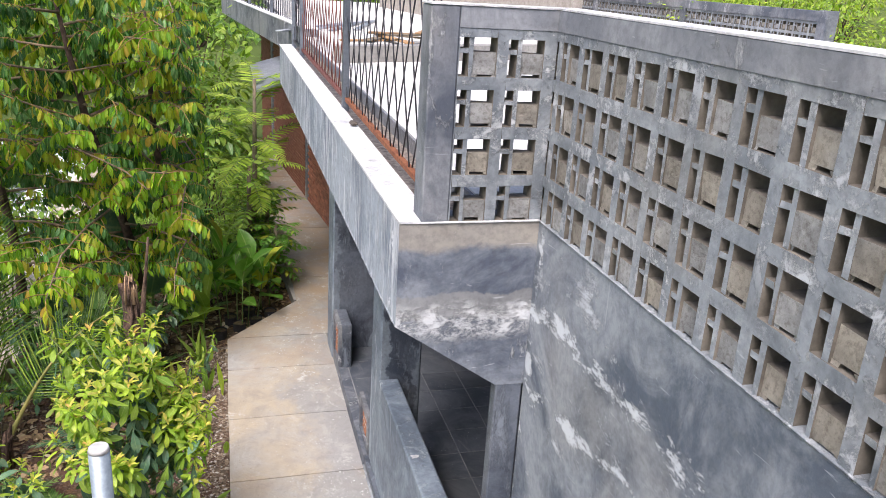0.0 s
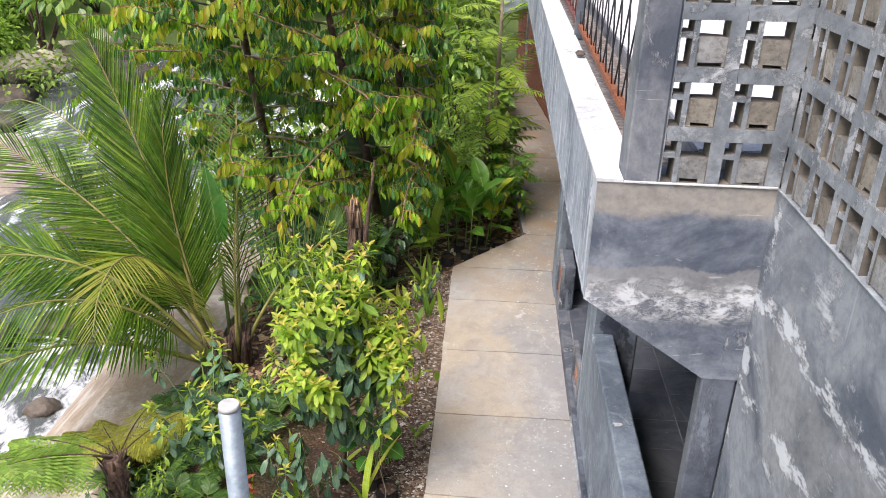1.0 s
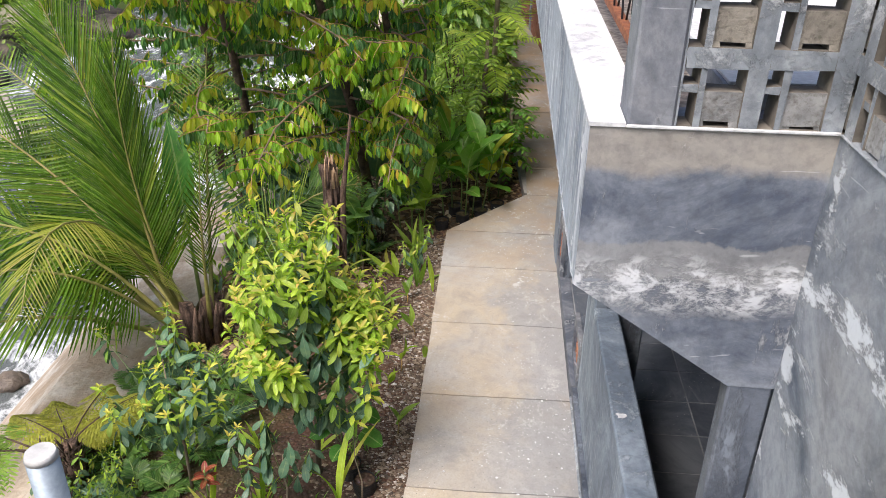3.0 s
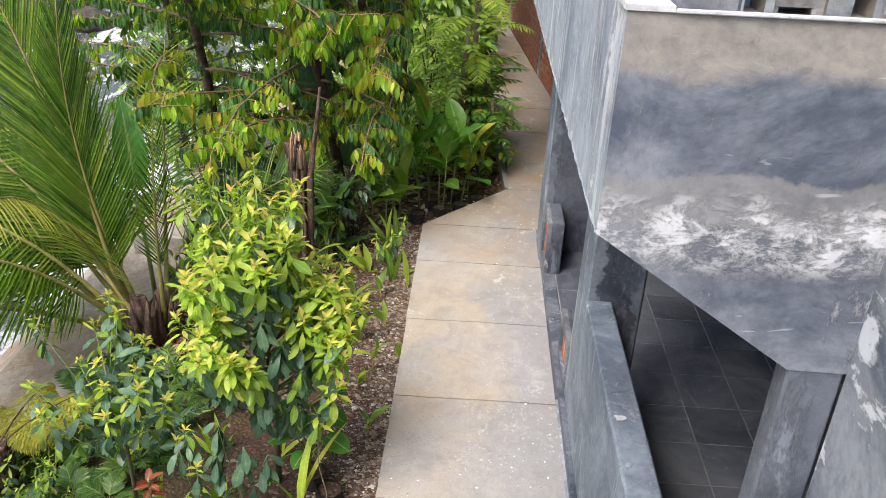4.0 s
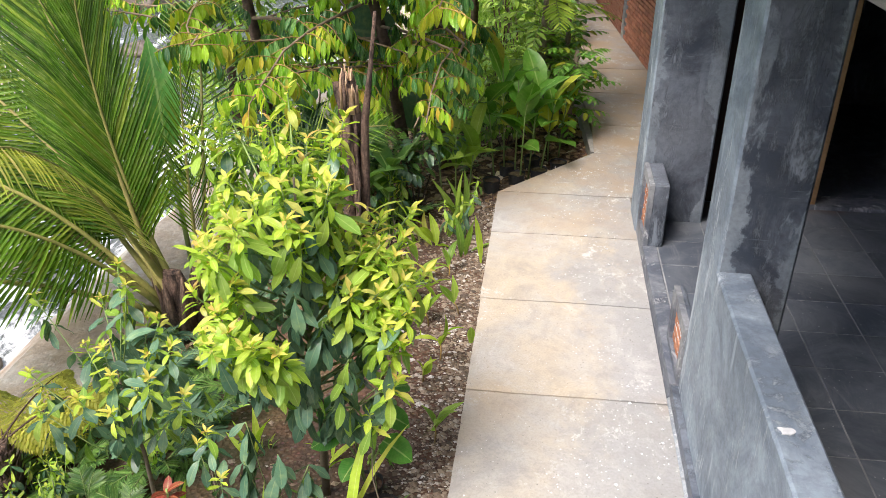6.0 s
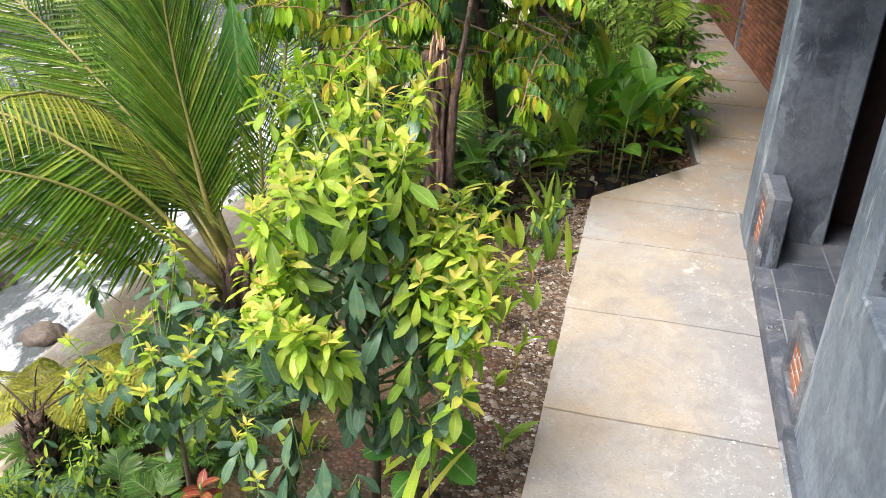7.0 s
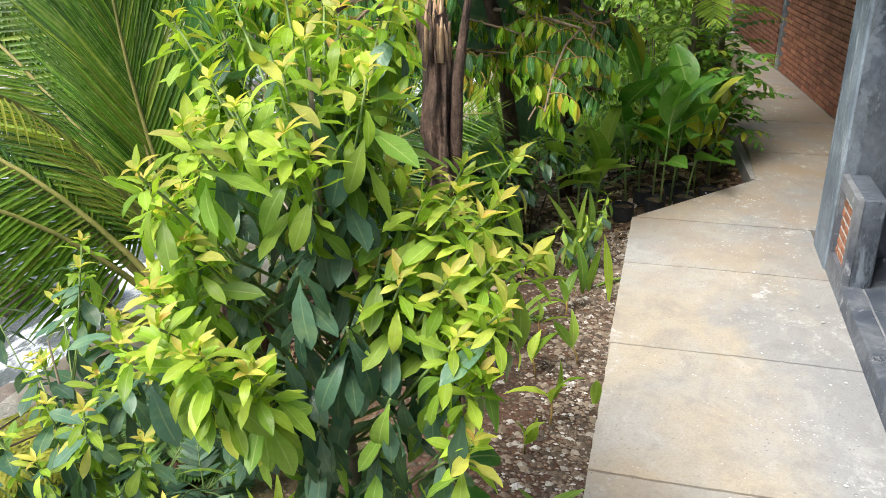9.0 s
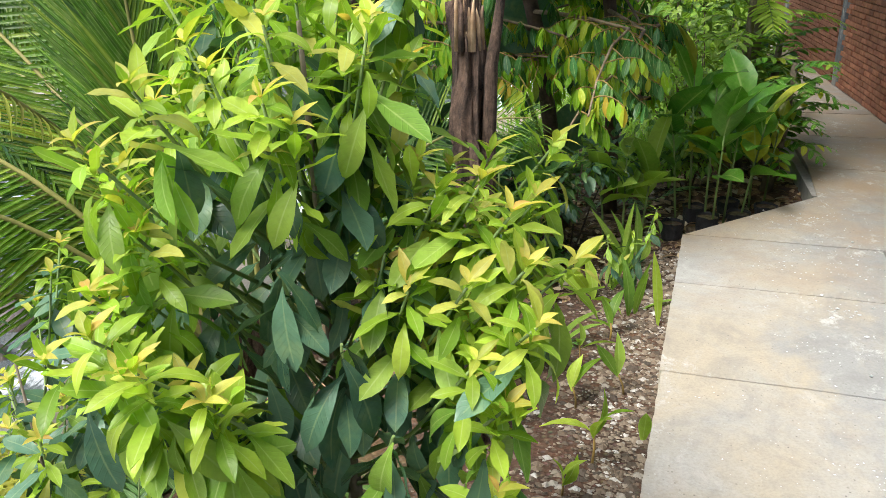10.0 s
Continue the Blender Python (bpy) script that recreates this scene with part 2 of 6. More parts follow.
BLOCK = block_mat()
MORTAR = plaster("block_mortar", (0.165, 0.19, 0.215), (0.36, 0.395, 0.425), (0.68, 0.71, 0.74), 0.55, 0.85, 0.4, (2.2, 2.2, 2.2), lime_amount=0.8)
BLOCK_IN = simple("shaded_block_inside", (0.12, 0.108, 0.09), (0.24, 0.215, 0.18), 12, 0.95, spread=0.2)
BRICK = simple("red_brick", (0.26, 0.088, 0.05), (0.37, 0.16, 0.095), 14, 0.9, spread=0.3)
BRICK_DARK = simple("unlit_brick", (0.028, 0.014, 0.011), (0.05, 0.025, 0.018), 14, 0.9, spread=0.2)
BRICK_ORANGE = simple("orange_brick", (0.33, 0.125, 0.065), (0.45, 0.21, 0.12), 20, 0.9, spread=0.2)
BRICK_MORTAR = simple("brick_mortar", (0.28, 0.25, 0.22), (0.40, 0.37, 0.33), 12, 0.95)
STEEL_DARK = simple("dark_steel", (0.03, 0.03, 0.035), (0.06, 0.06, 0.07), 20, 0.5, 0.6)
STEEL_BLUE = simple("grey_painted_steel", (0.13, 0.15, 0.18), (0.2, 0.225, 0.26), 10, 0.5, 0.3)
RUST = simple("rust", (0.20, 0.06, 0.025), (0.32, 0.11, 0.04), 30, 0.9)
RED_STEEL = simple("red_oxide_steel", (0.16, 0.045, 0.035), (0.22, 0.07, 0.05), 30, 0.7)
GALV = simple("galvanised_pipe", (0.20, 0.25, 0.29), (0.34, 0.40, 0.45), 12, 0.5, 0.45, 0.1)
CEMENT_CAP = simple("cement_cap", (0.55, 0.55, 0.53), (0.7, 0.7, 0.68), 25, 0.9)
WOOD = simple("door_wood", (0.34, 0.2, 0.09), (0.45, 0.28, 0.14), 18, 0.7)
BARK = simple("bark", (0.045, 0.028, 0.02), (0.13, 0.085, 0.06), 14, 0.95, bump=0.8, grain=40, dist=0.02)
BARK_PALE = simple("pale_bark", (0.16, 0.13, 0.09), (0.26, 0.21, 0.15), 14, 0.9, bump=0.6)
HEARTWOOD = simple("splintered_wood", (0.42, 0.26, 0.14), (0.6, 0.42, 0.26), 20, 0.85, bump=0.6)
TWIG_GREY = simple("grey_twig", (0.13, 0.095, 0.06), (0.32, 0.24, 0.15), 14, 0.85)
TWIG_RUST = simple("rusty_green_twig", (0.24, 0.16, 0.04), (0.42, 0.27, 0.07), 14, 0.7)
STEM = simple("green_stem", (0.12, 0.2, 0.05), (0.22, 0.3, 0.08), 10, 0.6)
PETIOLE = simple("palm_petiole", (0.20, 0.21, 0.05), (0.38, 0.34, 0.10), 6, 0.55)
PETIOLE_WARM = simple("pale_palm_rib", (0.36, 0.31, 0.09), (0.48, 0.41, 0.15), 6, 0.55)
GROUT = simple("dusty_grout", (0.20, 0.208, 0.22), (0.36, 0.365, 0.375), 6, 0.9)
POT = simple("black_plastic", (0.012, 0.012, 0.014), (0.03, 0.03, 0.034), 16, 0.7, bump=0.8, dist=0.02)


def pebble_mat():
    n = Nodes("pebble", 0.85)
    r = n.island()
    c = n.ramp(r, (0.0, (0.05, 0.036, 0.026)), (0.45, (0.17, 0.12, 0.08)), (0.8, (0.30, 0.24, 0.175)), (0.93, (0.36, 0.33, 0.29)), (1.0, (0.62, 0.6, 0.56)))
    c = n.mix(n.ramp(n.noise(90, 4, 0.6), (0.38, 0.4), (0.6, 0.0)), c, (0.10, 0.085, 0.07))
    return n.done(c)


PEBBLE = pebble_mat()
GRIT = simple("dirty_grit", (0.12, 0.10, 0.085), (0.34, 0.30, 0.26), 30, 0.85)


def fissured_bark():
    """Deep upright fissures between dark plates."""
    n = Nodes("fissured_bark", 0.95)
    rill = n.noise(15, 12, 0.8, co=n.stretch(1, 1, 0.2), dist=0.9)
    c = n.mix(n.ramp(rill, (0.40, 0.0), (0.58, 1.0)), (0.028, 0.017, 0.013), (0.30, 0.19, 0.135))
    c = n.mix(n.ramp(n.noise(50, 5, 0.7), (0.4, 0.5), (0.6, 0.0)), c, (0.03, 0.02, 0.015))
    n.bump(rill, 1.0, 0.04)
    return n.done(c)


BARK_SPLIT = fissured_bark()
LITTER = leaf_mat("dry_leaf", (0.16, 0.08, 0.045), (0.40, 0.27, 0.17), (0.56, 0.47, 0.35), 0.85, 0.1)
TERRACE = simple("terrace_screed", (0.62, 0.62, 0.60), (0.75, 0.74, 0.72), 2, 0.85, spread=0.0)
METAL_SHEET = simple("zinc_sheet", (0.4, 0.43, 0.47), (0.55, 0.58, 0.62), 5, 0.45, 0.6)
ROCK = simple("river_rock", (0.045, 0.036, 0.03), (0.16, 0.125, 0.095), 2.4, 0.55, bump=0.9, grain=12, dist=0.06)

ROCK_PALE = simple("pale_river_rock", (0.44, 0.37, 0.29), (0.66, 0.58, 0.48), 2.4, 0.85, bump=0.9, grain=12, dist=0.06)
LEAF_YOUNG = leaf_mat("young_leaf", (0.25, 0.44, 0.035), (0.52, 0.65, 0.08), (0.64, 0.62, 0.14), 0.26, 0.46, spread=0.27)
LEAF_BUD = leaf_mat("leaf_bud", (0.58, 0.62, 0.09), (0.72, 0.58, 0.12), (0.70, 0.44, 0.12), 0.36, 0.45)
LEAF_MID = leaf_mat("grown_leaf", (0.19, 0.36, 0.05), (0.36, 0.50, 0.075), None, 0.32, 0.42)
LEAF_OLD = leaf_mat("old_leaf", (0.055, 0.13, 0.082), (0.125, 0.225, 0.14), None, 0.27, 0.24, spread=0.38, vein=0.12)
LEAF_HANG = leaf_mat("hanging_leaf", (0.16, 0.38, 0.026), (0.40, 0.60, 0.038), (0.54, 0.50, 0.05), 0.24, 0.46, spread=0.38)
LEAF_HANG_YELLOW = leaf_mat("hanging_leaf_yellowing", (0.38, 0.50, 0.032), (0.56, 0.55, 0.042), (0.62, 0.42, 0.06), 0.28, 0.46)
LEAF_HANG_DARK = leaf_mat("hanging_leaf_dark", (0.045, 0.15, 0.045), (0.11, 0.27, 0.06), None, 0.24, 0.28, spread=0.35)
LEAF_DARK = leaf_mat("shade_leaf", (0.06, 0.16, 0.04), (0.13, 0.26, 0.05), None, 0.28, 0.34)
LEAF_PALM = leaf_mat("palm_leaflet", (0.042, 0.12, 0.009), (0.13, 0.25, 0.017), (0.24, 0.33, 0.035), 0.24, 0.3, spread=0.45)
LEAF_PALM_OLD = leaf_mat("yellowing_palm_leaflet", (0.24, 0.30, 0.04), (0.42, 0.42, 0.06), (0.46, 0.38, 0.12), 0.40, 0.42)
LEAF_CROTON = leaf_mat("croton_leaf", (0.45, 0.46, 0.06), (0.68, 0.58, 0.12), (0.3, 0.4, 0.06), 0.35, 0.4)
LEAF_FERN_YELLOW = leaf_mat("yellow_fern_leaf", (0.40, 0.42, 0.06), (0.56, 0.52, 0.10), None, 0.5, 0.5)
LEAF_FERN = leaf_mat("fern_leaf", (0.22, 0.40, 0.06), (0.34, 0.48, 0.08), None, 0.5, 0.5)
LEAF_PINNATE = leaf_mat("feathery_leaf", (0.30, 0.48, 0.05), (0.52, 0.62, 0.09), None, 0.42, 0.5)
LEAF_BROAD = leaf_mat("broad_leaf", (0.055, 0.19, 0.022), (0.15, 0.35, 0.04), (0.52, 0.52, 0.05), 0.28, 0.38)
LEAF_ROUND = leaf_mat("round_leaf", (0.045, 0.18, 0.024), (0.085, 0.26, 0.032), None, 0.34, 0.3)
LEAF_RED = leaf_mat("red_leaf", (0.22, 0.035, 0.025), (0.32, 0.07, 0.04), None, 0.4, 0.3, (1.0, 0.6, 0.5))
LEAF_BANK = leaf_mat("bank_leaf", (0.10, 0.20, 0.03), (0.26, 0.36, 0.05), None, 0.5, 0.4)


def slab_mat():
    """Cast path slab: beige, greyer towards the house, browner from the bend on, with flaked white skin, specks and
    rusty stains.
    """
    n = Nodes("path_concrete", 0.8)
    big = n.noise(1.0, 6, 0.65, dist=0.6)
    mid = n.noise(6.5, 10, 0.78, co=n.stretch(1, 1, 1, off=(3, 5, 0)))
    fine = n.noise(85, 5, 0.65)
    xyz = n.add("ShaderNodeSeparateXYZ", Vector=n.co)
    side = n.ramp(n.math("ADD", n.math("MULTIPLY", n.math("SUBTRACT", xyz.outputs[0], 0.75), 0.55), n.math("MULTIPLY", n.math("SUBTRACT", n.noise(1.6, 7, 0.7, co=n.stretch(1, 0.7, 1, off=(2, 2, 0))), 0.5), 1.5)), (0.22, 0.0), (0.42, 1.0))
    shift = n.math("MULTIPLY", n.math("SUBTRACT", n.random(), 0.5), 0.22)
    warm = n.ramp(n.math("ADD", big, shift), (0.38, 0.0), (0.60, 1.0))
    c = n.mix(warm, (0.41, 0.398, 0.375), (0.475, 0.41, 0.315))
    c = n.mix(n.math("MULTIPLY", side, 0.75), c, (0.325, 0.33, 0.335))
    smudge = n.noise(3.1, 9, 0.74, co=n.stretch(1, 0.8, 1, off=(5, 7, 1)), dist=0.7)
    c = n.mix(n.ramp(smudge, (0.36, 0.55), (0.48, 0.0)), c, n.mix(0.65, c, (0.23, 0.225, 0.22)))
    c = n.mix(n.ramp(smudge, (0.54, 0.0), (0.66, 0.4)), c, (0.56, 0.55, 0.53))
    c = n.mix(n.ramp(mid, (0.36, 0.45), (0.52, 0.0)), c, n.mix(0.6, c, (0.2, 0.19, 0.18)))
    c = n.mix(n.ramp(n.noise(0.8, 3, 0.5, co=n.stretch(1, 1, 1, off=(4.4, 2.6, 0))), (0.58, 0.0), (0.70, 0.4)), c, (0.46, 0.29, 0.13))
    wash = n.math("ADD", n.ramp(n.math("MULTIPLY", xyz.outputs[1], 0.05), (0.43, 0.0), (0.52, 0.42)), n.math("MULTIPLY", n.math("SUBTRACT", n.noise(1.7, 6, 0.65, co=n.stretch(1, 1, 1, off=(8, 2, 3))), 0.5), 1.6))
    c = n.mix(n.ramp(wash, (0.12, 0.0), (0.62, 0.8)), c, (0.42, 0.30, 0.185))
    flake = n.noise(8.0, 12, 0.82, co=n.stretch(1, 0.75, 1, off=(9, 1, 2)), dist=0.2)
    zone = n.ramp(n.math("ADD", n.noise(1.5, 3, 0.5, co=n.stretch(1, 1, 1, off=(1, 8, 4))), n.math("MULTIPLY", side, 0.10)), (0.53, 0.0), (0.64, 1.0))
    c = n.mix(n.math("MULTIPLY", n.ramp(flake, (0.54, 0.0), (0.62, 0.75)), zone), c, (0.64, 0.635, 0.62))
    speck = n.cells(38)
    lot = n.ramp(n.noise(3.2, 3, 0.6, co=n.stretch(1, 1, 1, off=(6, 3, 4))), (0.48, 0.0), (0.60, 1.0))
    c = n.mix(n.math("MULTIPLY", n.ramp(n.math("SUBTRACT", speck, n.math("MULTIPLY", n.math("SUBTRACT", n.noise(23, 2, 0.5), 0.52), 0.7)), (0.05, 1.0), (0.10, 0.0)), lot), c, (0.76, 0.75, 0.72))
    c = n.mix(n.math("MULTIPLY", n.ramp(n.cells(31, co=n.stretch(1, 1, 1, off=(5, 2, 1))), (0.08, 0.7), (0.15, 0.0)), n.ramp(mid, (0.45, 0.0), (0.55, 1.0))), c, (0.12, 0.11, 0.10))
    c = n.mix(n.ramp(fine, (0.36, 0.22), (0.56, 0.0)), c, (0.19, 0.18, 0.165))
    v = n.math("ADD", 0.85, n.math("MULTIPLY", n.random(), 0.14))
    c = n.add("ShaderNodeHueSaturation", Color=c, Value=v).outputs[0]
    n.bump(n.math("ADD", n.math("ADD", mid, flake), n.math("MULTIPLY", fine, 0.2)), 0.14, 0.006)
    return n.done(c)


def tile_mat():
    """Dark floor tile under cement dust, with smears, splashes and brown stains."""
    n = Nodes("dark_floor_tile", 0.45)
    dust = n.noise(1.7, 9, 0.72, dist=1.0)
    wipe = n.noise(6, 8, 0.75, co=n.stretch(1.6, 0.5, 1, rot=(0, 0, 25)), dist=0.6)
    c = n.mix(n.ramp(dust, (0.38, 0.0), (0.62, 0.9)), (0.074, 0.09, 0.118), (0.215, 0.232, 0.256))
    c = n.mix(n.ramp(wipe, (0.54, 0.0), (0.68, 0.45)), c, (0.26, 0.27, 0.28))
    c = n.mix(n.ramp(n.noise(0.9, 2, 0.5, co=n.stretch(1, 1, 1, off=(5, 1.2, 0))), (0.66, 0.0), (0.72, 0.5)), c, (0.14, 0.06, 0.03))
    lot = n.ramp(n.noise(3, 2, 0.5), (0.46, 0.0), (0.56, 1.0))
    c = n.mix(n.math("MULTIPLY", n.ramp(n.cells(22), (0.06, 1.0), (0.1, 0.0)), lot), c, (0.5, 0.5, 0.49))
    c = n.add("ShaderNodeHueSaturation", Color=c, Value=n.math("ADD", 0.85, n.math("MULTIPLY", n.random(), 0.3))).outputs[0]
    n.bump(n.noise(40, 3), 0.08, 0.004)
    return n.done(c, n.ramp(dust, (0.35, 0.36), (0.7, 0.8)))


def ground_mat():
    n = Nodes("garden_soil", 0.95)
    big = n.noise(0.9, 5, 0.6)
    mid = n.noise(9, 6, 0.7)
    c = n.mix(n.ramp(big, (0.38, 0.0), (0.62, 1.0)), (0.066, 0.034, 0.021), (0.122, 0.058, 0.032))
    c = n.mix(n.ramp(mid, (0.42, 0.6), (0.6, 0.0)), c, (0.04, 0.03, 0.022))
    chips = n.cells(34, out="Color")
    c = n.mix(n.ramp(n.cells(34), (0.2, 0.55), (0.42, 0.0)), c, n.mix(0.5, (0.22, 0.165, 0.12), chips, "MULTIPLY"))
    grass = n.ramp(n.noise(0.6, 4, 0.6, co=n.stretch(1, 1, 1, off=(1, 4, 2))), (0.52, 0.0), (0.66, 0.7))
    sep = n.add("ShaderNodeSeparateXYZ", Vector=n.co)
    far = n.math("MAXIMUM", n.ramp(n.math("MULTIPLY", sep.outputs[1], 0.02), (0.26, 0.0), (0.36, 1.0)), n.ramp(n.math("MULTIPLY", sep.outputs[0], -0.05), (0.36, 0.0), (0.44, 1.0)))
    c = n.mix(n.math("MAXIMUM", n.math("MULTIPLY", grass, 0.25), n.math("MULTIPLY", far, 0.85)), c, (0.09, 0.15, 0.025))
    n.bump(n.math("ADD", n.cells(34), mid), 0.9, 0.02)
    return n.done(c)


def bank_mat():
    n = Nodes("bank_concrete", 0.85)
    big = n.noise(1.2, 5, 0.6, dist=0.6)
    fine = n.noise(24, 5, 0.65)
    c = n.mix(n.ramp(big, (0.38, 0.0), (0.62, 1.0)), (0.50, 0.39, 0.29), (0.56, 0.49, 0.41))
    c = n.mix(n.ramp(fine, (0.38, 0.4), (0.62, 0.0)), c, (0.22, 0.19, 0.15))
    patch = n.noise(2.6, 9, 0.72, co=n.stretch(1, 0.6, 1, off=(3, 1, 6)), dist=0.5)
    c = n.mix(n.ramp(patch, (0.38, 0.7), (0.50, 0.0)), c, (0.30, 0.215, 0.14))
    c = n.mix(n.ramp(patch, (0.53, 0.0), (0.62, 0.75)), c, (0.66, 0.63, 0.58))
    n.bump(n.math("ADD", fine, n.math("ADD", big, patch)), 0.6, 0.025)
    return n.done(c)


def water_mat():
    n = Nodes("rapid_water", 0.12)
    flow = n.stretch(1.0, 0.42, 1.0, rot=(0, 0, 14))
    w1 = n.noise(1.1, 8, 0.68, co=flow, dist=0.9)
    w2 = n.noise(6, 6, 0.7, co=flow, dist=0.6)
    race = n.ramp(n.math("MULTIPLY", n.math("ADD", n.add("ShaderNodeSeparateXYZ", Vector=n.co).outputs[0], 12.0), 0.1), (0.66, -0.035), (0.80, 0.075))
    foam = n.ramp(n.math("ADD", race, n.math("ADD", n.math("MULTIPLY", w1, 0.66), n.math("MULTIPLY", w2, 0.34))), (0.52, 0.0), (0.60, 1.0))
    c = n.mix(foam, (0.11, 0.122, 0.12), (0.80, 0.83, 0.86))
    n.bump(n.math("ADD", w1, n.math("MULTIPLY", w2, 0.5)), 0.8, 0.12)
    return n.done(c, n.ramp(foam, (0.0, 0.1), (1.0, 0.7)))


def meadow_mat():
    n = Nodes("meadow", 0.95)
    c = n.mix(n.ramp(n.noise(3, 8, 0.75), (0.36, 0.0), (0.62, 1.0)), (0.06, 0.11, 0.02), (0.24, 0.31, 0.05))
    n.bump(n.noise(14, 6, 0.75), 1.0, 0.08)
    return n.done(c)


MEADOW = meadow_mat()
SLAB, TILE, SOIL, BANK, WATER = slab_mat(), tile_mat(), ground_mat(), bank_mat(), water_mat()


# ---- building helpers ----
rng = random.Random(7)


def mesh(name, bm, mats):
    me = bpy.data.meshes.new(name)
    bm.to_mesh(me)
    bm.free()
    for m in mats if isinstance(mats, (list, tuple)) else [mats]:
        me.materials.append(m)
    return me


def part(name, bm, mats, parent, label="", smooth=False):
    """Links a bmesh (or a mesh) as one object under a thing or a part."""
    me = bm if isinstance(bm, bpy.types.Mesh) else mesh(name, bm, mats)
    if smooth:
        me.polygons.foreach_set("use_smooth", [True] * len(me.polygons))
    ob = new(name, me)
    if parent:
        ob.parent = parent
        if not parent.parent:
            ob.matrix_parent_inverse = parent.matrix_basis.inverted()
    if label:
        ob["label"] = label
    return ob


def thing(name, label, category, at=(0, 0, 0), group="", kind=""):
    ob = new(name)
    ob.location = at
    ob.empty_display_size = 0.1
    ob.matrix_basis = Matrix.Translation(at)
    return tagged(ob, label, category, group, kind)


def solid(name, bm, mats, label, category, kind="structure", smooth=False):
    """A top-level thing of one mesh."""
    ob = part(name, bm, mats, None, smooth=smooth)
    return tagged(ob, label, category, "", kind)


def box(bm, x0, x1, y0, y1, z0, z1, bevel=0.0, mat=0, seg=1):
    vs = [bm.verts.new((x, y, z)) for z in (z0, z1) for y in (y0, y1) for x in (x0, x1)]
    faces = [bm.faces.new([vs[i] for i in q]) for q in ((0, 2, 3, 1), (4, 5, 7, 6), (0, 1, 5, 4), (2, 6, 7, 3), (0, 4, 6, 2), (1, 3, 7, 5))]
    for f in faces:
        f.material_index = mat
    if bevel:
        edges = {e for f in faces for e in f.edges}
        r = bmesh.ops.bevel(bm, geom=list(edges), offset=bevel, segments=seg, affect="EDGES", profile=0.6)
        for f in r["faces"]:
            f.material_index = mat
    return bm


def boxes(*items, bevel=0.0):
    bm = bmesh.new()
    for it in items:
        box(bm, *it, bevel=bevel)
    return bm


def prism(points, axis, a, b, bm=None, mat=0):
    """A flat outline (list of 2D points) pushed along an axis from a to b."""
    bm = bm or bmesh.new()

    def place(p, v):
        return {"x": (v, p[0], p[1]), "y": (p[0], v, p[1]), "z": (p[0], p[1], v)}[axis]

    lo = [bm.verts.new(place(p, a)) for p in points]
    hi = [bm.verts.new(place(p, b)) for p in points]
    fs = [bm.faces.new(lo), bm.faces.new(hi[::-1])]
    for i in range(len(points)):
        j = (i + 1) % len(points)
        fs.append(bm.faces.new((lo[i], hi[i], hi[j], lo[j])))
    for f in fs:
        f.material_index = mat
    bmesh.ops.recalc_face_normals(bm, faces=bm.faces)
    return bm


def tube(bm, pts, radii, sides=8, mat=0, cap=True):
    """A tapered tube along points."""
    pts = [Vector(p) for p in pts]
    rings = []
    for i, p in enumerate(pts):
        d = (pts[min(i + 1, len(pts) - 1)] - pts[max(i - 1, 0)]).normalized()
        u = d.orthogonal().normalized() if i == 0 else (rings[-1][1] - d * rings[-1][1].dot(d)).normalized()
        w = d.cross(u)
        r = radii[i] if isinstance(radii, (list, tuple)) else radii
        rings.append(([bm.verts.new(p + (u * math.cos(2 * math.pi * k / sides) + w * math.sin(2 * math.pi * k / sides)) * r) for k in range(sides)], u))
    for (a, _), (b, _) in zip(rings, rings[1:]):
        for k in range(sides):
            f = bm.faces.new((a[k], a[(k + 1) % sides], b[(k + 1) % sides], b[k]))
            f.material_index, f.smooth = mat, True
    if cap:
        for ring, flip in ((rings[0][0], True), (rings[-1][0], False)):
            f = bm.faces.new(ring[::-1] if flip else ring)
            f.material_index = mat
    return bm


def rough_up(bm, amount, scale=3.0):
    for v in bm.verts:
        v.co += noise.noise_vector(v.co * scale) * amount
    return bm


LANCE = (0.10, 0.62, 1.0, 0.92, 0.55, 0.04)
OVAL = (0.12, 0.8, 1.0, 0.95, 0.72, 0.05)
ROUND = (0.55, 0.95, 1.0, 0.95, 0.7, 0.08)
BLADE = (0.6, 0.9, 1.0, 0.85, 0.5, 0.03)


def leaf_shape(length, width, shape=LANCE, curl=0.25, fold=0.25, wave=0.0):
    """Points and faces of a leaf that lies along +y with its face to +z."""
    n = len(shape)
    vs, fs = [], []
    y = z = 0.0
    step, ang = length / (n - 1), curl * 0.35
    for i, w in enumerate(shape):
        h = w * width / 2
        lift = h * fold
        vs += [(-h, y, z + lift + wave * math.sin(i * 2.1) * width), (0, y, z), (h, y, z + lift - wave * math.sin(i * 1.7 + 1) * width)]
        y += step * math.cos(ang)
        z -= step * math.sin(ang)
        ang += curl / (n - 1)
    for i in range(n - 1):
        a = 3 * i
        fs += [(a, a + 1, a + 4, a + 3), (a + 1, a + 2, a + 5, a + 4)]
    return np.array(vs), fs


def turn_to(d, up=(0, 0, 1), spin=0.0):
    """Rotation that lays +y along d with +z as near as can be to up."""
    d = Vector(d).normalized()
    up = Vector(up)
    x = d.cross(up)
    if x.length < 1e-4:
        x = d.cross(Vector((1, 0, 0)))
    x.normalize()
    z = x.cross(d)
    r = Matrix((x, d, z)).transposed()
    return r @ Matrix.Rotation(spin, 3, "Y") if spin else r


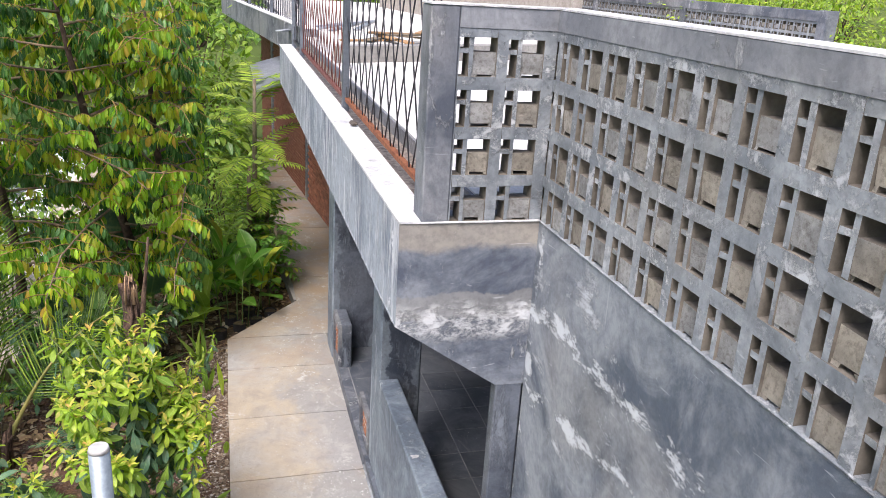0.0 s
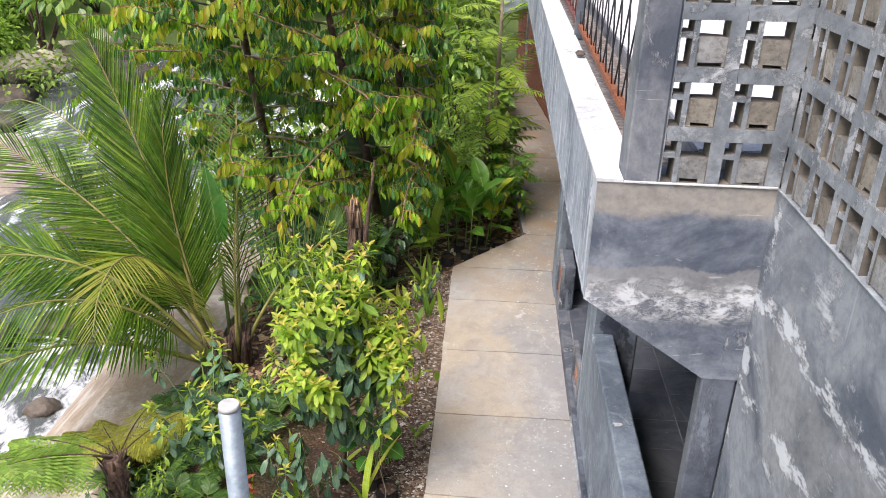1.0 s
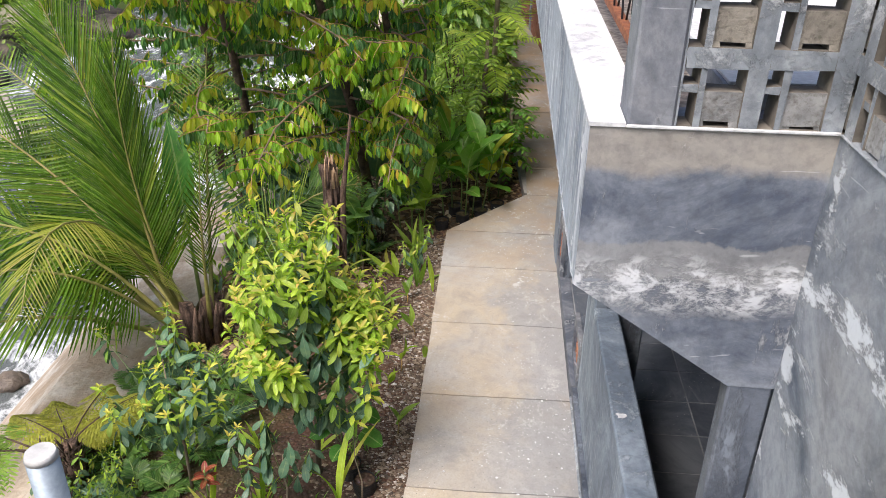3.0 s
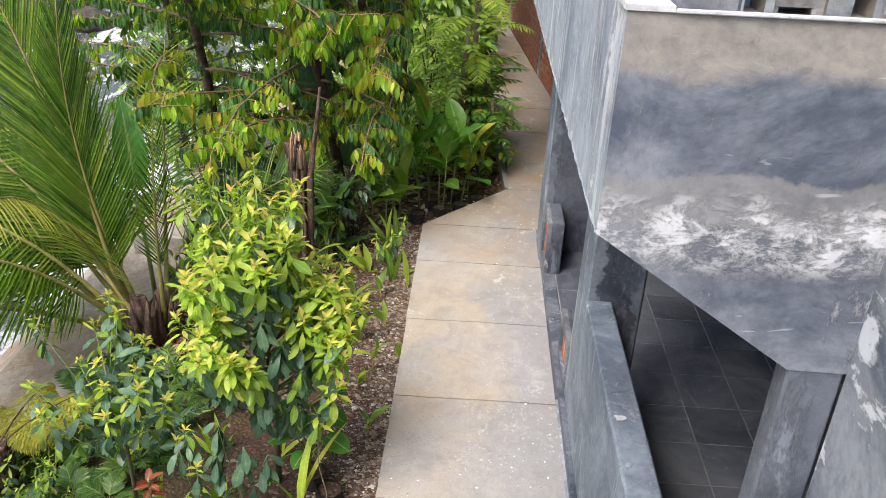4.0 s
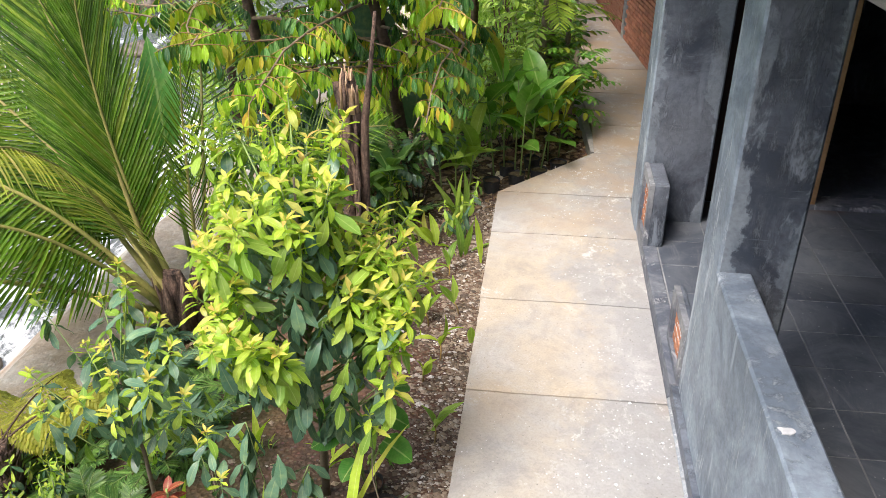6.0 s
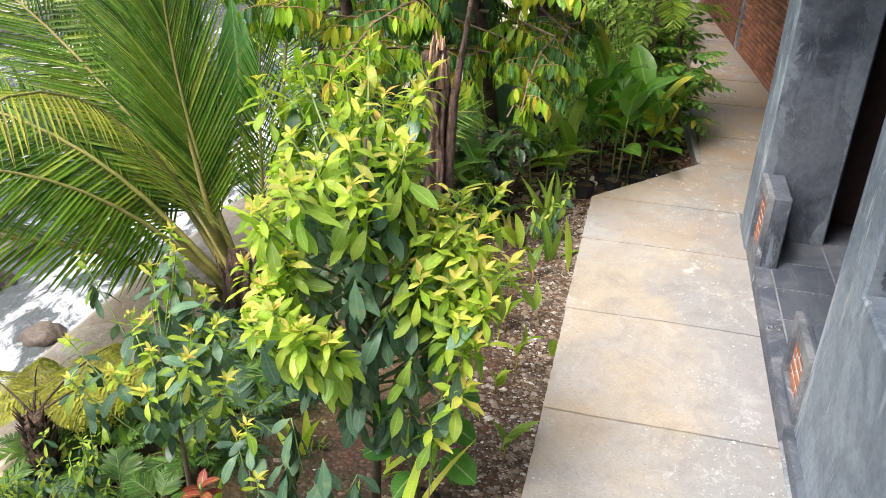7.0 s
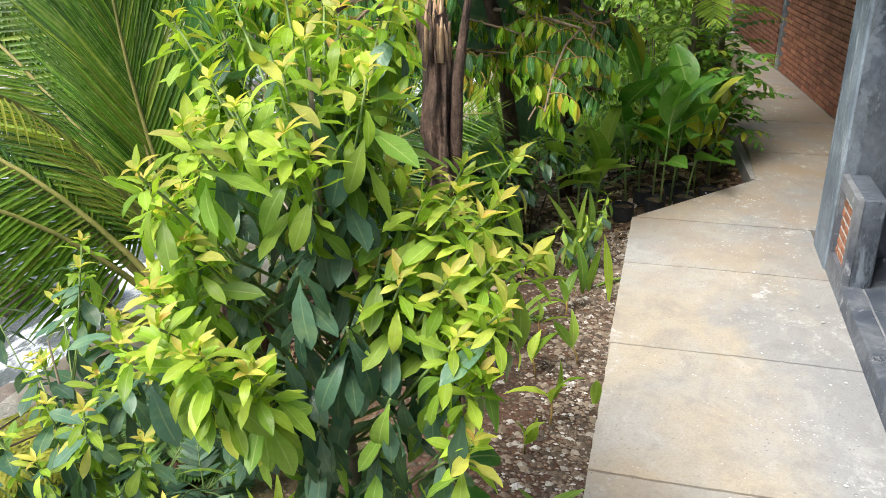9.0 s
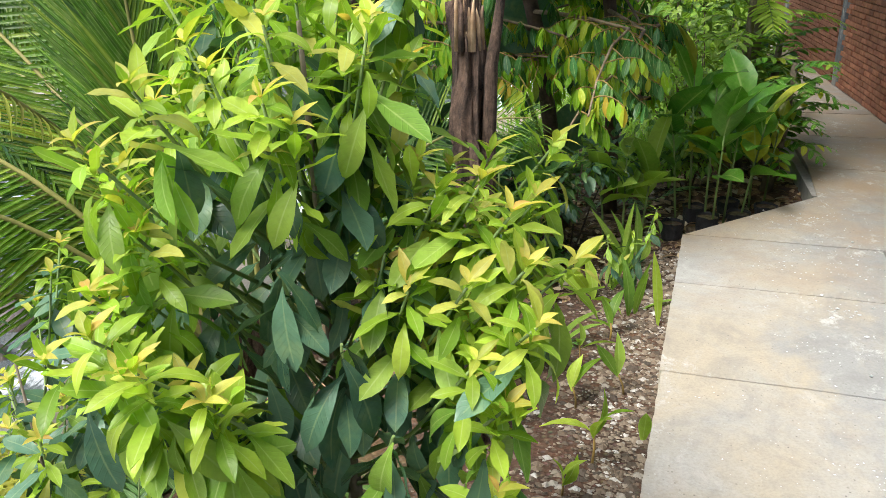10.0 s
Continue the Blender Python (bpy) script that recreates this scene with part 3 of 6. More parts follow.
class Leaves:
    """Many leaves gathered in one mesh."""

    def __init__(self):
        self.v, self.f, self.m, self.u, self.n = [], [], [], [], 0

    def add(self, at, d, shape, up=(0, 0, 1), spin=0.0, mat=0, size=1.0):
        vs, fs = shape
        r = np.array(turn_to(d, up, spin))
        self.v.append(vs * size @ r.T + np.array(at))
        self.f += [tuple(i + self.n for i in f) for f in fs]
        self.m += [mat] * len(fs)
        self.u += leaf_map(len(vs))
        self.n += len(vs)

    def mesh(self, name, mats):
        me = bpy.data.meshes.new(name)
        me.from_pydata(np.concatenate(self.v).tolist() if self.v else [], [], self.f)
        for m in mats:
            me.materials.append(m)
        me.polygons.foreach_set("material_index", self.m)
        me.polygons.foreach_set("use_smooth", [True] * len(self.f))
        map_leaves(me, self.u)
        me.update()
        return me


def leaf_map(count):
    """Across and along the blade, for the three-wide rows of a leaf."""
    rows_ = max(1, count // 3 - 1)
    return [((i % 3) * 0.5, (i // 3) / rows_) for i in range(count)]


def map_leaves(me, uvs):
    layer = me.uv_layers.new(name="leaf")
    idx = np.empty(len(me.loops), dtype=np.int32)
    me.loops.foreach_get("vertex_index", idx)
    layer.data.foreach_set("uv", np.array(uvs, dtype=np.float32)[idx].ravel())


def spread_dir(az, el):
    return Vector((math.cos(az) * math.cos(el), math.sin(az) * math.cos(el), math.sin(el)))


def arc(p, d, length, droop, n=6, wobble=0.0):
    """Points of a limb that starts at p towards d and bends down."""
    p, d = Vector(p), Vector(d).normalized()
    pts = [p.copy()]
    for i in range(n):
        d = (d + Vector((rng.uniform(-wobble, wobble), rng.uniform(-wobble, wobble), -droop / n))).normalized()
        p = p + d * (length / n)
        pts.append(p.copy())
    return pts


# ---- ground, river and path ----
def bank_x(y):
    """Line of the garden's edge above the river."""
    return -2.25 + 0.03 * (y - 6.0) + 0.12 * math.sin(y * 0.5)


def apron(y):
    """Width of the bare concrete between the soil and the slope."""
    return 0.3 + 0.2 * min(1.0, max(0.0, (y - 6.6) / 0.9))


def ground_z(x, y):
    """Height of the garden, the river bed and the far bank."""
    e = bank_x(min(max(y, -5), 40))
    if x > e:
        t = min(1.0, (x - e) / 2.9)
        z = -0.48 + 0.33 * t
        if x < e + apron(y) + 0.02:
            z -= 0.09
        if x > 0.2:
            z = min(z, -0.15)
        if x > 2.2:
            z = -0.3
        z += 0.025 * noise.noise(Vector((x * 1.7, y * 1.7, 0)))
    elif x > e - 8.5:
        z = -2.1
    else:
        t = min(1.0, (e - 8.5 - x) / 5.0)
        z = -2.1 + 1.6 * t * t * (3 - 2 * t) + max(0.0, e - 13.5 - x) * 0.22
    if y > 24:
        z += (y - 24) * 0.16
    return z


def grid_axis(lo, hi, fine_lo, fine_hi, fine, coarse):
    vals, v = [], lo
    while v < hi:
        vals.append(v)
        v += fine if fine_lo <= v < fine_hi else min(coarse, max(fine, 0.22 * min(abs(v - fine_lo), abs(v - fine_hi)) + fine))
    return vals + [hi]


def sheet(xs, ys, height):
    bm = bmesh.new()
    grid = [[bm.verts.new((x, y, height(x, y))) for x in xs] for y in ys]
    for r0, r1 in zip(grid, grid[1:]):
        for i in range(len(xs) - 1):
            f = bm.faces.new((r0[i], r0[i + 1], r1[i + 1], r1[i]))
            f.smooth = True
    return bm


xs = grid_axis(-150, 150, -3.2, 1.6, 0.12, 14)
ys = grid_axis(-120, 180, 4.5, 13, 0.14, 14)
ground = solid("ground", sheet(xs, ys, ground_z), SOIL, "red-brown garden soil with litter sloping to a river", "ground")

# sloping concrete revetment above the water
bm = bmesh.new()
rows = []
for k in range(60):
    y = -3 + k * 0.5
    e = bank_x(y)
    j = 0.05 * noise.noise(Vector((y, 3, 0)))
    rows.append([bm.verts.new(p) for p in ((e + apron(y) + 0.05, y, -0.62), (e + apron(y) + 2.5 * j, y, -0.375), (e - 0.28, y, -0.46 + j), (e - 0.75, y, -0.85 + j), (e - 1.32, y, -1.42), (e - 1.34, y, -2.3))])
for a, b in zip(rows, rows[1:]):
    for i in range(5):
        bm.faces.new((a[i], a[i + 1], b[i + 1], b[i]))
solid("river_embankment", rough_up(bm, 0.03, 2.0), BANK, "weathered beige concrete revetment with brown stains beside a river", "embankment")


# added block stands in for a bright, lit stretch of the bank
solid("concrete_block", rough_up(box(bmesh.new(), -2.3, -1.75, 9.55, 10.15, -0.55, -0.2, 0.02), 0.012, 6), BANK, "added pale block standing in for the lit bank behind the palms", "concrete block", "")


def water_z(x, y):
    p = Vector((x * 0.9, y * 0.5, 0))
    return -1.52 + 0.16 * noise.noise(p) + 0.07 * noise.noise(p * 3.1) + 0.02 * noise.noise(p * 9)


solid("water", sheet([-12.5 + 0.16 * i for i in range(63)], [-2 + 0.2 * i for i in range(180)], water_z), WATER, "white foaming river water rushing between boulders", "river")


def boulder(at, size, label, seed, m=None):
    bm = bmesh.new()
    bmesh.ops.create_icosphere(bm, subdivisions=3, radius=1.0)
    off = Vector((seed * 3.7, seed * 1.3, 0))
    for v in bm.verts:
        d = v.co.normalized()
        r = 1 + 0.34 * noise.noise(d * 1.3 + off) + 0.2 * noise.noise(d * 2.8 + off) + 0.06 * noise.noise(d * 7 + off)
        v.co = Vector((d.x * size[0], d.y * size[1], d.z * size[2])) * r + Vector(at)
    for f in bm.faces:
        f.smooth = True
    ob = part("boulder", bm, m or ROCK, None)
    return tagged(ob, label, "boulder", "boulders in the river")


for i, (x, y, s) in enumerate(((-5.4, 9.9, 0.42), (-4.3, 7.4, 0.35), (-4.6, 8.2, 0.25), (-3.9, 8.6, 0.2), (-5.9, 13.6, 0.42), (-8.8, 15.8, 0.4), (-10.6, 18.9, 0.6), (-11.6, 21.4, 0.6), (-7.6, 19.2, 0.4), (-11.4, 25.5, 1.2), (-4.6, 10.4, 0.3), (-12.6, 23.0, 0.7), (-9.8, 24.0, 0.8), (-6.3, 10.4, 0.4), (-5.0, 9.1, 0.3))):
    boulder((x, y, -1.45), (s, s * 0.8, s * 0.5), "grey-brown boulder wet at its foot in the river", i + 1)

r_ = random.Random(19)
for i in range(16):
    x, y = r_.uniform(-13.4, -12.0), 16.5 + 0.75 * i
    k = r_.uniform(0.45, 1.0)
    boulder((x, y, -1.35), (k, k * 0.8, k * 0.6), "pale beige boulder at the foot of the far bank", i + 40, ROCK_PALE)
for i, (x, y, k) in enumerate(((-9.2, 16.6, 0.9), (-8.3, 15.7, 0.7), (-9.9, 17.6, 0.7))):
    boulder((x, y, -1.5), (k * 1.3, k, k * 0.28), "flat pale rock just above the rushing water", i + 70, ROCK_PALE)

# ---- the garden path ----
PX0, PX1 = 0.59, 1.70
path_root = thing("garden_path", "pale beige concrete slab path beside the house", "path", (1.15, 8, 0), kind="structure")
JOINTS = (5.05, 6.08, 7.04, 8.02, 9.0, 9.77)
for y0, y1 in zip(JOINTS, JOINTS[1:]):
    x0 = PX0 + rng.uniform(-0.008, 0.008)
    line = [x0 + (PX1 - x0) * k / 40 for k in range(41)]
    edge = [(x, y0 + 0.003 + 0.010 * abs(noise.noise(Vector((x * 9, y0 * 5, 0)))) + 0.004 * math.sin(x * 5 + y0)) for x in line]
    edge += [(x, y1 - 0.003 - 0.009 * abs(noise.noise(Vector((x * 11, y1 * 7, 3)))) + 0.004 * math.sin(x * 5 + y1)) for x in reversed(line)]
    edge += [(x0 + 0.006 * noise.noise(Vector((k * 0.9, y0, 7))), y1 - (y1 - y0) * k / 20) for k in range(1, 20)]
    part("slab", prism(edge, "z", -0.2, rng.uniform(-0.004, 0.004)), SLAB, path_root)
part("bed", box(bmesh.new(), PX0 + 0.03, PX1, 5.0, 9.8, -0.2, -0.02), SOIL, path_root, "dark soil in the joints")
# slanting slab at the bend
part("slab", prism([(PX0 + 0.01, 9.775), (2.3, 9.775), (2.3, 10.76), (1.42, 10.76)], "z", -0.2, 0.002), SLAB, path_root)


def far_left(y):
    return 1.485 - 0.075 * max(0.0, y - 11.0)


def far_right(y):
    return 2.36 - 0.107 * (y - 12.4)


FAR = (10.77, 11.6, 12.75, 13.8, 14.9, 16.0, 17.2, 18.4, 19.6, 21.0)
for y0, y1 in zip(FAR, FAR[1:]):
    x0 = 1.44 if y0 < 10.8 else far_left(y0)
    r0, r1 = min(far_right(y0), 2.36), min(far_right(y1), 2.36)
    part("slab", prism([(x0, y0 + 0.006), (r0, y0 + 0.006), (r1, y1 - 0.006), (far_left(y1), y1 - 0.006)], "z", -0.2, rng.uniform(-0.003, 0.003)), SLAB, path_root)
# kerb edge along the bed past the bend
part("kerb", prism([(1.41, 10.84), (1.475, 10.84), (far_left(16) - 0.005, 16), (far_left(16) - 0.07, 16)], "z", -0.25, -0.012), PLASTER_WARM, path_root, "thin grey concrete kerb")

# landing at the foot of the stairs, with a rounded step beside it
landing = thing("stair_landing", "pale concrete landing at the foot of the stairs", "landing", (0.9, 5.2, 0), kind="structure")
part("slab", box(bmesh.new(), 0.13, 1.71, 4.75, 5.70, -0.2, 0.15, 0.012), SLAB, landing)
pts = [(0.13, 4.4)] + [(0.13 - 1.15 * math.sin(a), 4.4 + 1.22 * math.cos(a)) for a in [radians(6 * k) for k in range(16)]]
part("rounded_step", prism(pts, "z", -0.3, 0.07), SLAB, landing)

# the stairs that lead down beside the wall
stairs = thing("stairs", "grey concrete stairs down beside the plastered wall", "stairs", (1.0, 3, 0), kind="structure")
for k in range(17):
    y1 = 4.76 - 0.27 * k
    part("step", box(bmesh.new(), 0.33, 1.83, y1 - 0.30, y1, -0.32 - 0.002 * k, 0.15 + 0.175 * (k + 1), 0.008), SLAB, stairs)

# ---- the house: storey below ----
FLOOR = 0.10
floor = thing("floor", "dusty dark grey tiled veranda floor", "floor", (3, 7, FLOOR), kind="structure")
part("screed", box(bmesh.new(), 1.713, 5.2, 3.9, 9.62, -0.2, FLOOR - 0.012), PLASTER_COL, floor, "dark grey cement screed and kerb")
part("grout", box(bmesh.new(), 1.802, 5.15, 4.06, 9.55, FLOOR - 0.0119, FLOOR - 0.004), GROUT, floor, "pale dusty grout")
part("edge_kerb", box(bmesh.new(), 1.7025, 1.80, 7.1, 9.14, -0.15, FLOOR + 0.001, 0.004), PLASTER, floor, "narrow grey cement edge")


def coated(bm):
    """Fascia and end face each get a plaster; the fascia's is paler and bluer."""
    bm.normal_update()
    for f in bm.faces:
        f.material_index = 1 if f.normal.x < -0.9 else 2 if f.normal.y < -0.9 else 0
    return bm


# beam and cantilever of the upper floor
WALL_X = 1.865
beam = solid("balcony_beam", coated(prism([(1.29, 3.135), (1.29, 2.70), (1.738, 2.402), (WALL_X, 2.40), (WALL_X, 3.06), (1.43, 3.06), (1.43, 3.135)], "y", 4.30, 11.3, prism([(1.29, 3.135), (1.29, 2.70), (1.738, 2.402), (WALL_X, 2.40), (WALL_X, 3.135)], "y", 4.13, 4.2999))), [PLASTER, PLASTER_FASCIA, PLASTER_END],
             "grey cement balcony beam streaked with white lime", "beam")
bm = prism([(1.286, 4.126), (1.372, 4.126), (1.373, 4.274), (1.432, 4.276), (1.432, 11.32), (1.286, 11.32)], "z", 3.1355, 3.146)
part("coping", bm, LIME, beam, "weathered white top of the beam")
part("mortar_line", box(bmesh.new(), 1.373, WALL_X - 0.002, 4.1225, 4.1295, 3.1345, 3.1425, 0.002), LIME, beam, "thin white mortar line under the blocks")
pts = [(1.289 + 0.003 * noise.noise(Vector((k * 0.7, 1, 0))), 4.135 + 0.03 * k, 2.70 + 0.004 * noise.noise(Vector((k * 0.9, 5, 0)))) for k in range(238)]
part("edge_crust", tube(bmesh.new(), pts, [0.001 + 0.004 * max(0.0, noise.noise(Vector((k * 0.53, 9, 0))) + 0.25) for k in range(238)], 6), MORTAR, beam, "crumbly white lime along the lower edge")

# walls
w = box(bmesh.new(), WALL_X, 2.02, -3.0, 4.13, -0.3, 3.135)
wall_stair = solid("wall_stair", rough_up(w, 0.003), PLASTER_WALL, "grey trowelled cement stair wall with lime stains", "wall")
part("base_ledge", box(bmesh.new(), WALL_X - 0.006, 2.03, -3.0, 4.12, 3.1355, 3.141, 0.002), MORTAR, wall_stair, "thin white mortar bed")
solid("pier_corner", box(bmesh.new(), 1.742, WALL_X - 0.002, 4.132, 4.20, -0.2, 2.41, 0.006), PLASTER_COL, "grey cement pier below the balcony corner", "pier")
lowwall = solid("parapet_low", boxes((1.745, 1.90, 4.292, 6.728, -0.2, 1.026), bevel=0.01), PLASTER_EDGE, "low grey cement parapet wall of the veranda", "wall")
part("fillet", prism([(1.70, -0.1), (1.744, -0.1), (1.744, 0.045), (1.728, 0.03), (1.70, 0.004)], "y", 4.3, 7.09), MORTAR, lowwall, "pale cement fillet at the foot of the wall")
part("drip", prism([(1.79 + 0.024 * math.cos(a) * (1 + 0.45 * math.sin(3 * a + 1)), 5.655 + 0.026 * math.sin(a) * (1 + 0.4 * math.cos(2 * a))) for a in [0.45 * k for k in range(14)]], "z", 1.0265, 1.0295), LIME, lowwall, "splash of white paint")

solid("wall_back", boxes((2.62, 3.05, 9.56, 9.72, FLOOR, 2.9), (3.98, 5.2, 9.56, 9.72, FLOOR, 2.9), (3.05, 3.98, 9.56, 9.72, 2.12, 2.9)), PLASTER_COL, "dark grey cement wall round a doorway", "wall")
# brick colour darkened to paint in the unlit recess beside the doorway
solid("wall_brick_inside", boxes((2.182, 2.618, 9.57, 9.72, FLOOR, 2.86)), BRICK_DARK, "brick wall beside the doorway, coloured dark as if unlit", "wall")
# unseen walls added to close the veranda and keep the doorway's room dark
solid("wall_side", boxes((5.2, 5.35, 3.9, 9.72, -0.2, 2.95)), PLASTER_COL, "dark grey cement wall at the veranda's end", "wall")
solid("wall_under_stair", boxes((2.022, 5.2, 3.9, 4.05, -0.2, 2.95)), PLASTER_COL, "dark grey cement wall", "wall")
# ceiling is out of view; its pale colour bounces light onto the floor
solid("ceiling", boxes((WALL_X + 0.002, 5.35, 4.132, 11.2, 2.86, 3.05)), PLASTER_PALE, "unseen concrete ceiling, pale to brighten the veranda", "ceiling")
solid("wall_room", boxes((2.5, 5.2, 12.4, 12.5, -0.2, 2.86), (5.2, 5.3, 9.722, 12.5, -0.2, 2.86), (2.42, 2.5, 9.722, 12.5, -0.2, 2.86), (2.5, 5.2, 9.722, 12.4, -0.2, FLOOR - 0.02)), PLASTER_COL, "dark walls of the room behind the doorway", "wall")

door = thing("door_1", "open doorway with a plain wooden frame into a dark room", "doorway", (3.5, 9.56, FLOOR), kind="structure")
for x0, x1, z0, z1 in ((3.052, 3.11, FLOOR, 2.06), (3.92, 3.978, FLOOR, 2.06), (3.052, 3.978, 2.06, 2.118)):
    part("jamb" if z0 == FLOOR else "lintel", box(bmesh.new(), x0, x1, 9.535, 9.70, z0, z1, 0.004), WOOD, door)
part("threshold", box(bmesh.new(), 3.05, 3.98, 9.50, 9.72, FLOOR - 0.02, FLOOR + 0.03, 0.004), PLASTER, door)


def column(x0, x1, y0, y1, label):
    bm = box(bmesh.new(), x0, x1, y0, y1, -0.1, 2.86, 0.012)
    bm.normal_update()
    # path-facing side gets the pale plaster: sky light on it painted in
    for f in bm.faces:
        f.material_index = 1 if f.normal.x < -0.5 else 0
    face = plaster("column_plaster_worn", (0.043, 0.055, 0.077), (0.15, 0.173, 0.212), (0.27, 0.31, 0.365), 0.56, 0.5, 0.06, (1.6, 1.6, 0.5), lime_amount=0.85, edges=((x0, 1, 0.055), (x1, -1, 0.05)))
    return solid("column", bm, [face, PLASTER_EDGE], label, "column")


column(1.75, 2.08, 6.73, 7.10, "smooth grey cement column with pale edges on the veranda")
column(1.69, 2.18, 9.15, 9.56, "broad grey cement column with peeling edge beside the doorway bay")


def brick_stub(y0, y1, top, label, x0=1.70, x1=1.838):
    """A low pier whose outer side holds a sunk panel of bare bricks."""
    t = 0.07
    root = thing("low_pier", label, "pier", (x0, y0, FLOOR), "low piers at the entrance", "structure")
    bm = boxes((x0 + 0.035, x1, y0, y1, -0.12, top), bevel=0.006)
    part("body", bm, PLASTER_COL, root)
    bm = boxes((x0, x0 + 0.033, y0, y0 + t, -0.12, top), (x0, x0 + 0.033, y1 - t, y1, -0.12, top), (x0, x0 + 0.033, y0 + t, y1 - t, top - t, top), (x0, x0 + 0.033, y0 + t, y1 - t, -0.12, FLOOR + 0.04))
    part("surround", bm, PLASTER, root, "grey cement border")
    z = FLOOR + 0.045
    row = 0
    while z < top - t - 0.02:
        y = y0 + t + 0.004 - (0.06 if row % 2 else 0)
        while y < y1 - t - 0.01:
            a, b = max(y, y0 + t + 0.004), min(y + 0.108, y1 - t - 0.004)
            if b - a > 0.02:
                part("brick", box(bmesh.new(), x0 + 0.017 + rng.uniform(0, 0.004), x0 + 0.034, a, b, z, min(z + 0.038, top - t - 0.003), 0.003), BRICK_ORANGE, root)
            y += 0.127
        z += 0.055
        row += 1
    part("mortar", box(bmesh.new(), x0 + 0.024, x0 + 0.0345, y0 + t, y1 - t, FLOOR + 0.04, top - t), LIME, root, "white mortar between the bricks")
    return root


brick_stub(8.71, 9.148, 0.575, "low grey pier with a sunk panel of orange bricks")
brick_stub(7.102, 7.56, 0.455, "low grey pier with a sunk brick panel beside a column", 1.738, 1.80)

# ---- upper storey: terrace, block walls, fence ----
terrace = thing("terrace_floor", "sunlit pale screeded roof terrace", "terrace", (4, 12, 3.2), kind="structure")
part("deck", boxes((1.64, 7.4, 4.30, 24, 3.06, 3.205)), TERRACE, terrace)
part("gutter", boxes((1.432, 1.638, 4.26, 11.2, 3.04, 3.115)), GRIT, terrace, "gritty dirty gutter strip")
part("deck_edge", boxes((1.628, 1.639, 4.30, 24, 3.1, 3.198)), PLASTER, terrace, "grey cement edge")
part("kerb", prism([(1.66, 8.9), (7.3, 11.2), (7.3, 11.4), (1.66, 9.1)], "z", 3.2, 3.36), PLASTER_WARM, terrace, "low grey kerb across the terrace")
part("landing_slab", boxes((2.032, 7.4, -4.0, 4.298, 2.9, 3.20)), TERRACE, terrace)

P = 0.187


def block_mesh(d=0.125, seed=0):
    """A pierced concrete block: plastered rim, and lattice set back within it (u across, v up, depth along +y)."""
    bm = bmesh.new()
    r = random.Random(seed)

    def cell(u0, u1, v0, v1, back, m):
        box(bm, u0 * P, u1 * P, back, d - back, v0 * P, v1 * P, mat=m)

    for u0, u1, v0, v1 in ((0, 0.025, 0, 1), (0.79, 1, 0, 1), (0.025, 0.79, 0, 0.05), (0.025, 0.79, 0.80, 1)):
        cell(u0, u1, v0, v1, 0.0, 1)
    cell(0.22, 0.31, 0.05, 0.80, 0.003, 1)
    cell(0.025, 0.22, 0.50, 0.59, 0.004, 1)
    cell(0.31, 0.79, 0.115 + r.uniform(-0.03, 0.02), 0.50 + r.uniform(-0.03, 0.05), 0.008 + r.uniform(-0.004, 0.006), 0)
    cell(0.31, 0.31 + r.uniform(0.04, 0.14), 0.05, 0.12, 0.01, 0)
    cell(0.79 - r.uniform(0.04, 0.14), 0.79, 0.05, 0.12, 0.01, 0)
    # sides of the holes take a darker concrete: their shade painted in
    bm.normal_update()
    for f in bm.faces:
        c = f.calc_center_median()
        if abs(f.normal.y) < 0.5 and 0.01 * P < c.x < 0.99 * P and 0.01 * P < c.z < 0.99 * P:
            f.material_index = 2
    for v in bm.verts:
        k = noise.noise_vector(v.co * 60 + Vector((seed * 3.3, 0, 0))) * 0.0045
        v.co += Vector((k.x if 0.001 < v.co.x < P - 0.001 else 0, k.y if 0.001 < v.co.y < d - 0.001 else 0, k.z if 0.001 < v.co.z < P - 0.001 else 0))
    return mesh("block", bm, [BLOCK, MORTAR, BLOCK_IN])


BLOCKS = [block_mesh(seed=k) for k in range(6)]
THIN_BLOCKS = [block_mesh(0.085, 10 + k) for k in range(4)]


def block_panel(root, origin, turn, cols, rows, first=0):
    for c in range(first, cols):
        for r in range(rows):
            ob = part("block", THIN_BLOCKS[(3 * c + r) % 4], None, root)
            ob.matrix_basis = Matrix.Translation(origin) @ Matrix.Rotation(turn, 4, "Z") @ Matrix.Translation((c * P, 0, r * P))


Z0, ROWS_N = 3.128, 4
TOP = Z0 + ROWS_N * P
blockwall = thing("block_wall", "pierced grey concrete block wall with smooth cement top", "wall", (WALL_X, 4.1, Z0), kind="structure")
# short return: post and two columns of blocks
part("post", box(bmesh.new(), 1.375, 1.484, 4.133, 4.272, Z0, TOP + 0.072, 0.006), PLASTER, blockwall, "grey cement end post")
block_panel(blockwall, (1.485, 4.138, Z0), 0.0, 2, 4)
part("corner_fill", boxes((1.8555, WALL_X + 0.004, 4.1375, 4.26, Z0, TOP)), MORTAR, blockwall)
part("top_beam", boxes((1.485, WALL_X + 0.13, 4.135, 4.272, TOP - 0.004, TOP + 0.072), bevel=0.0015), PLASTER_TOP, blockwall)
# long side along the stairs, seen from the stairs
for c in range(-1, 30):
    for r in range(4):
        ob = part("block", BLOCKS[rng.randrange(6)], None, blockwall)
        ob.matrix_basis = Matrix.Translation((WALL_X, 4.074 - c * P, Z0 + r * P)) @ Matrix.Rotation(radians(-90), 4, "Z")
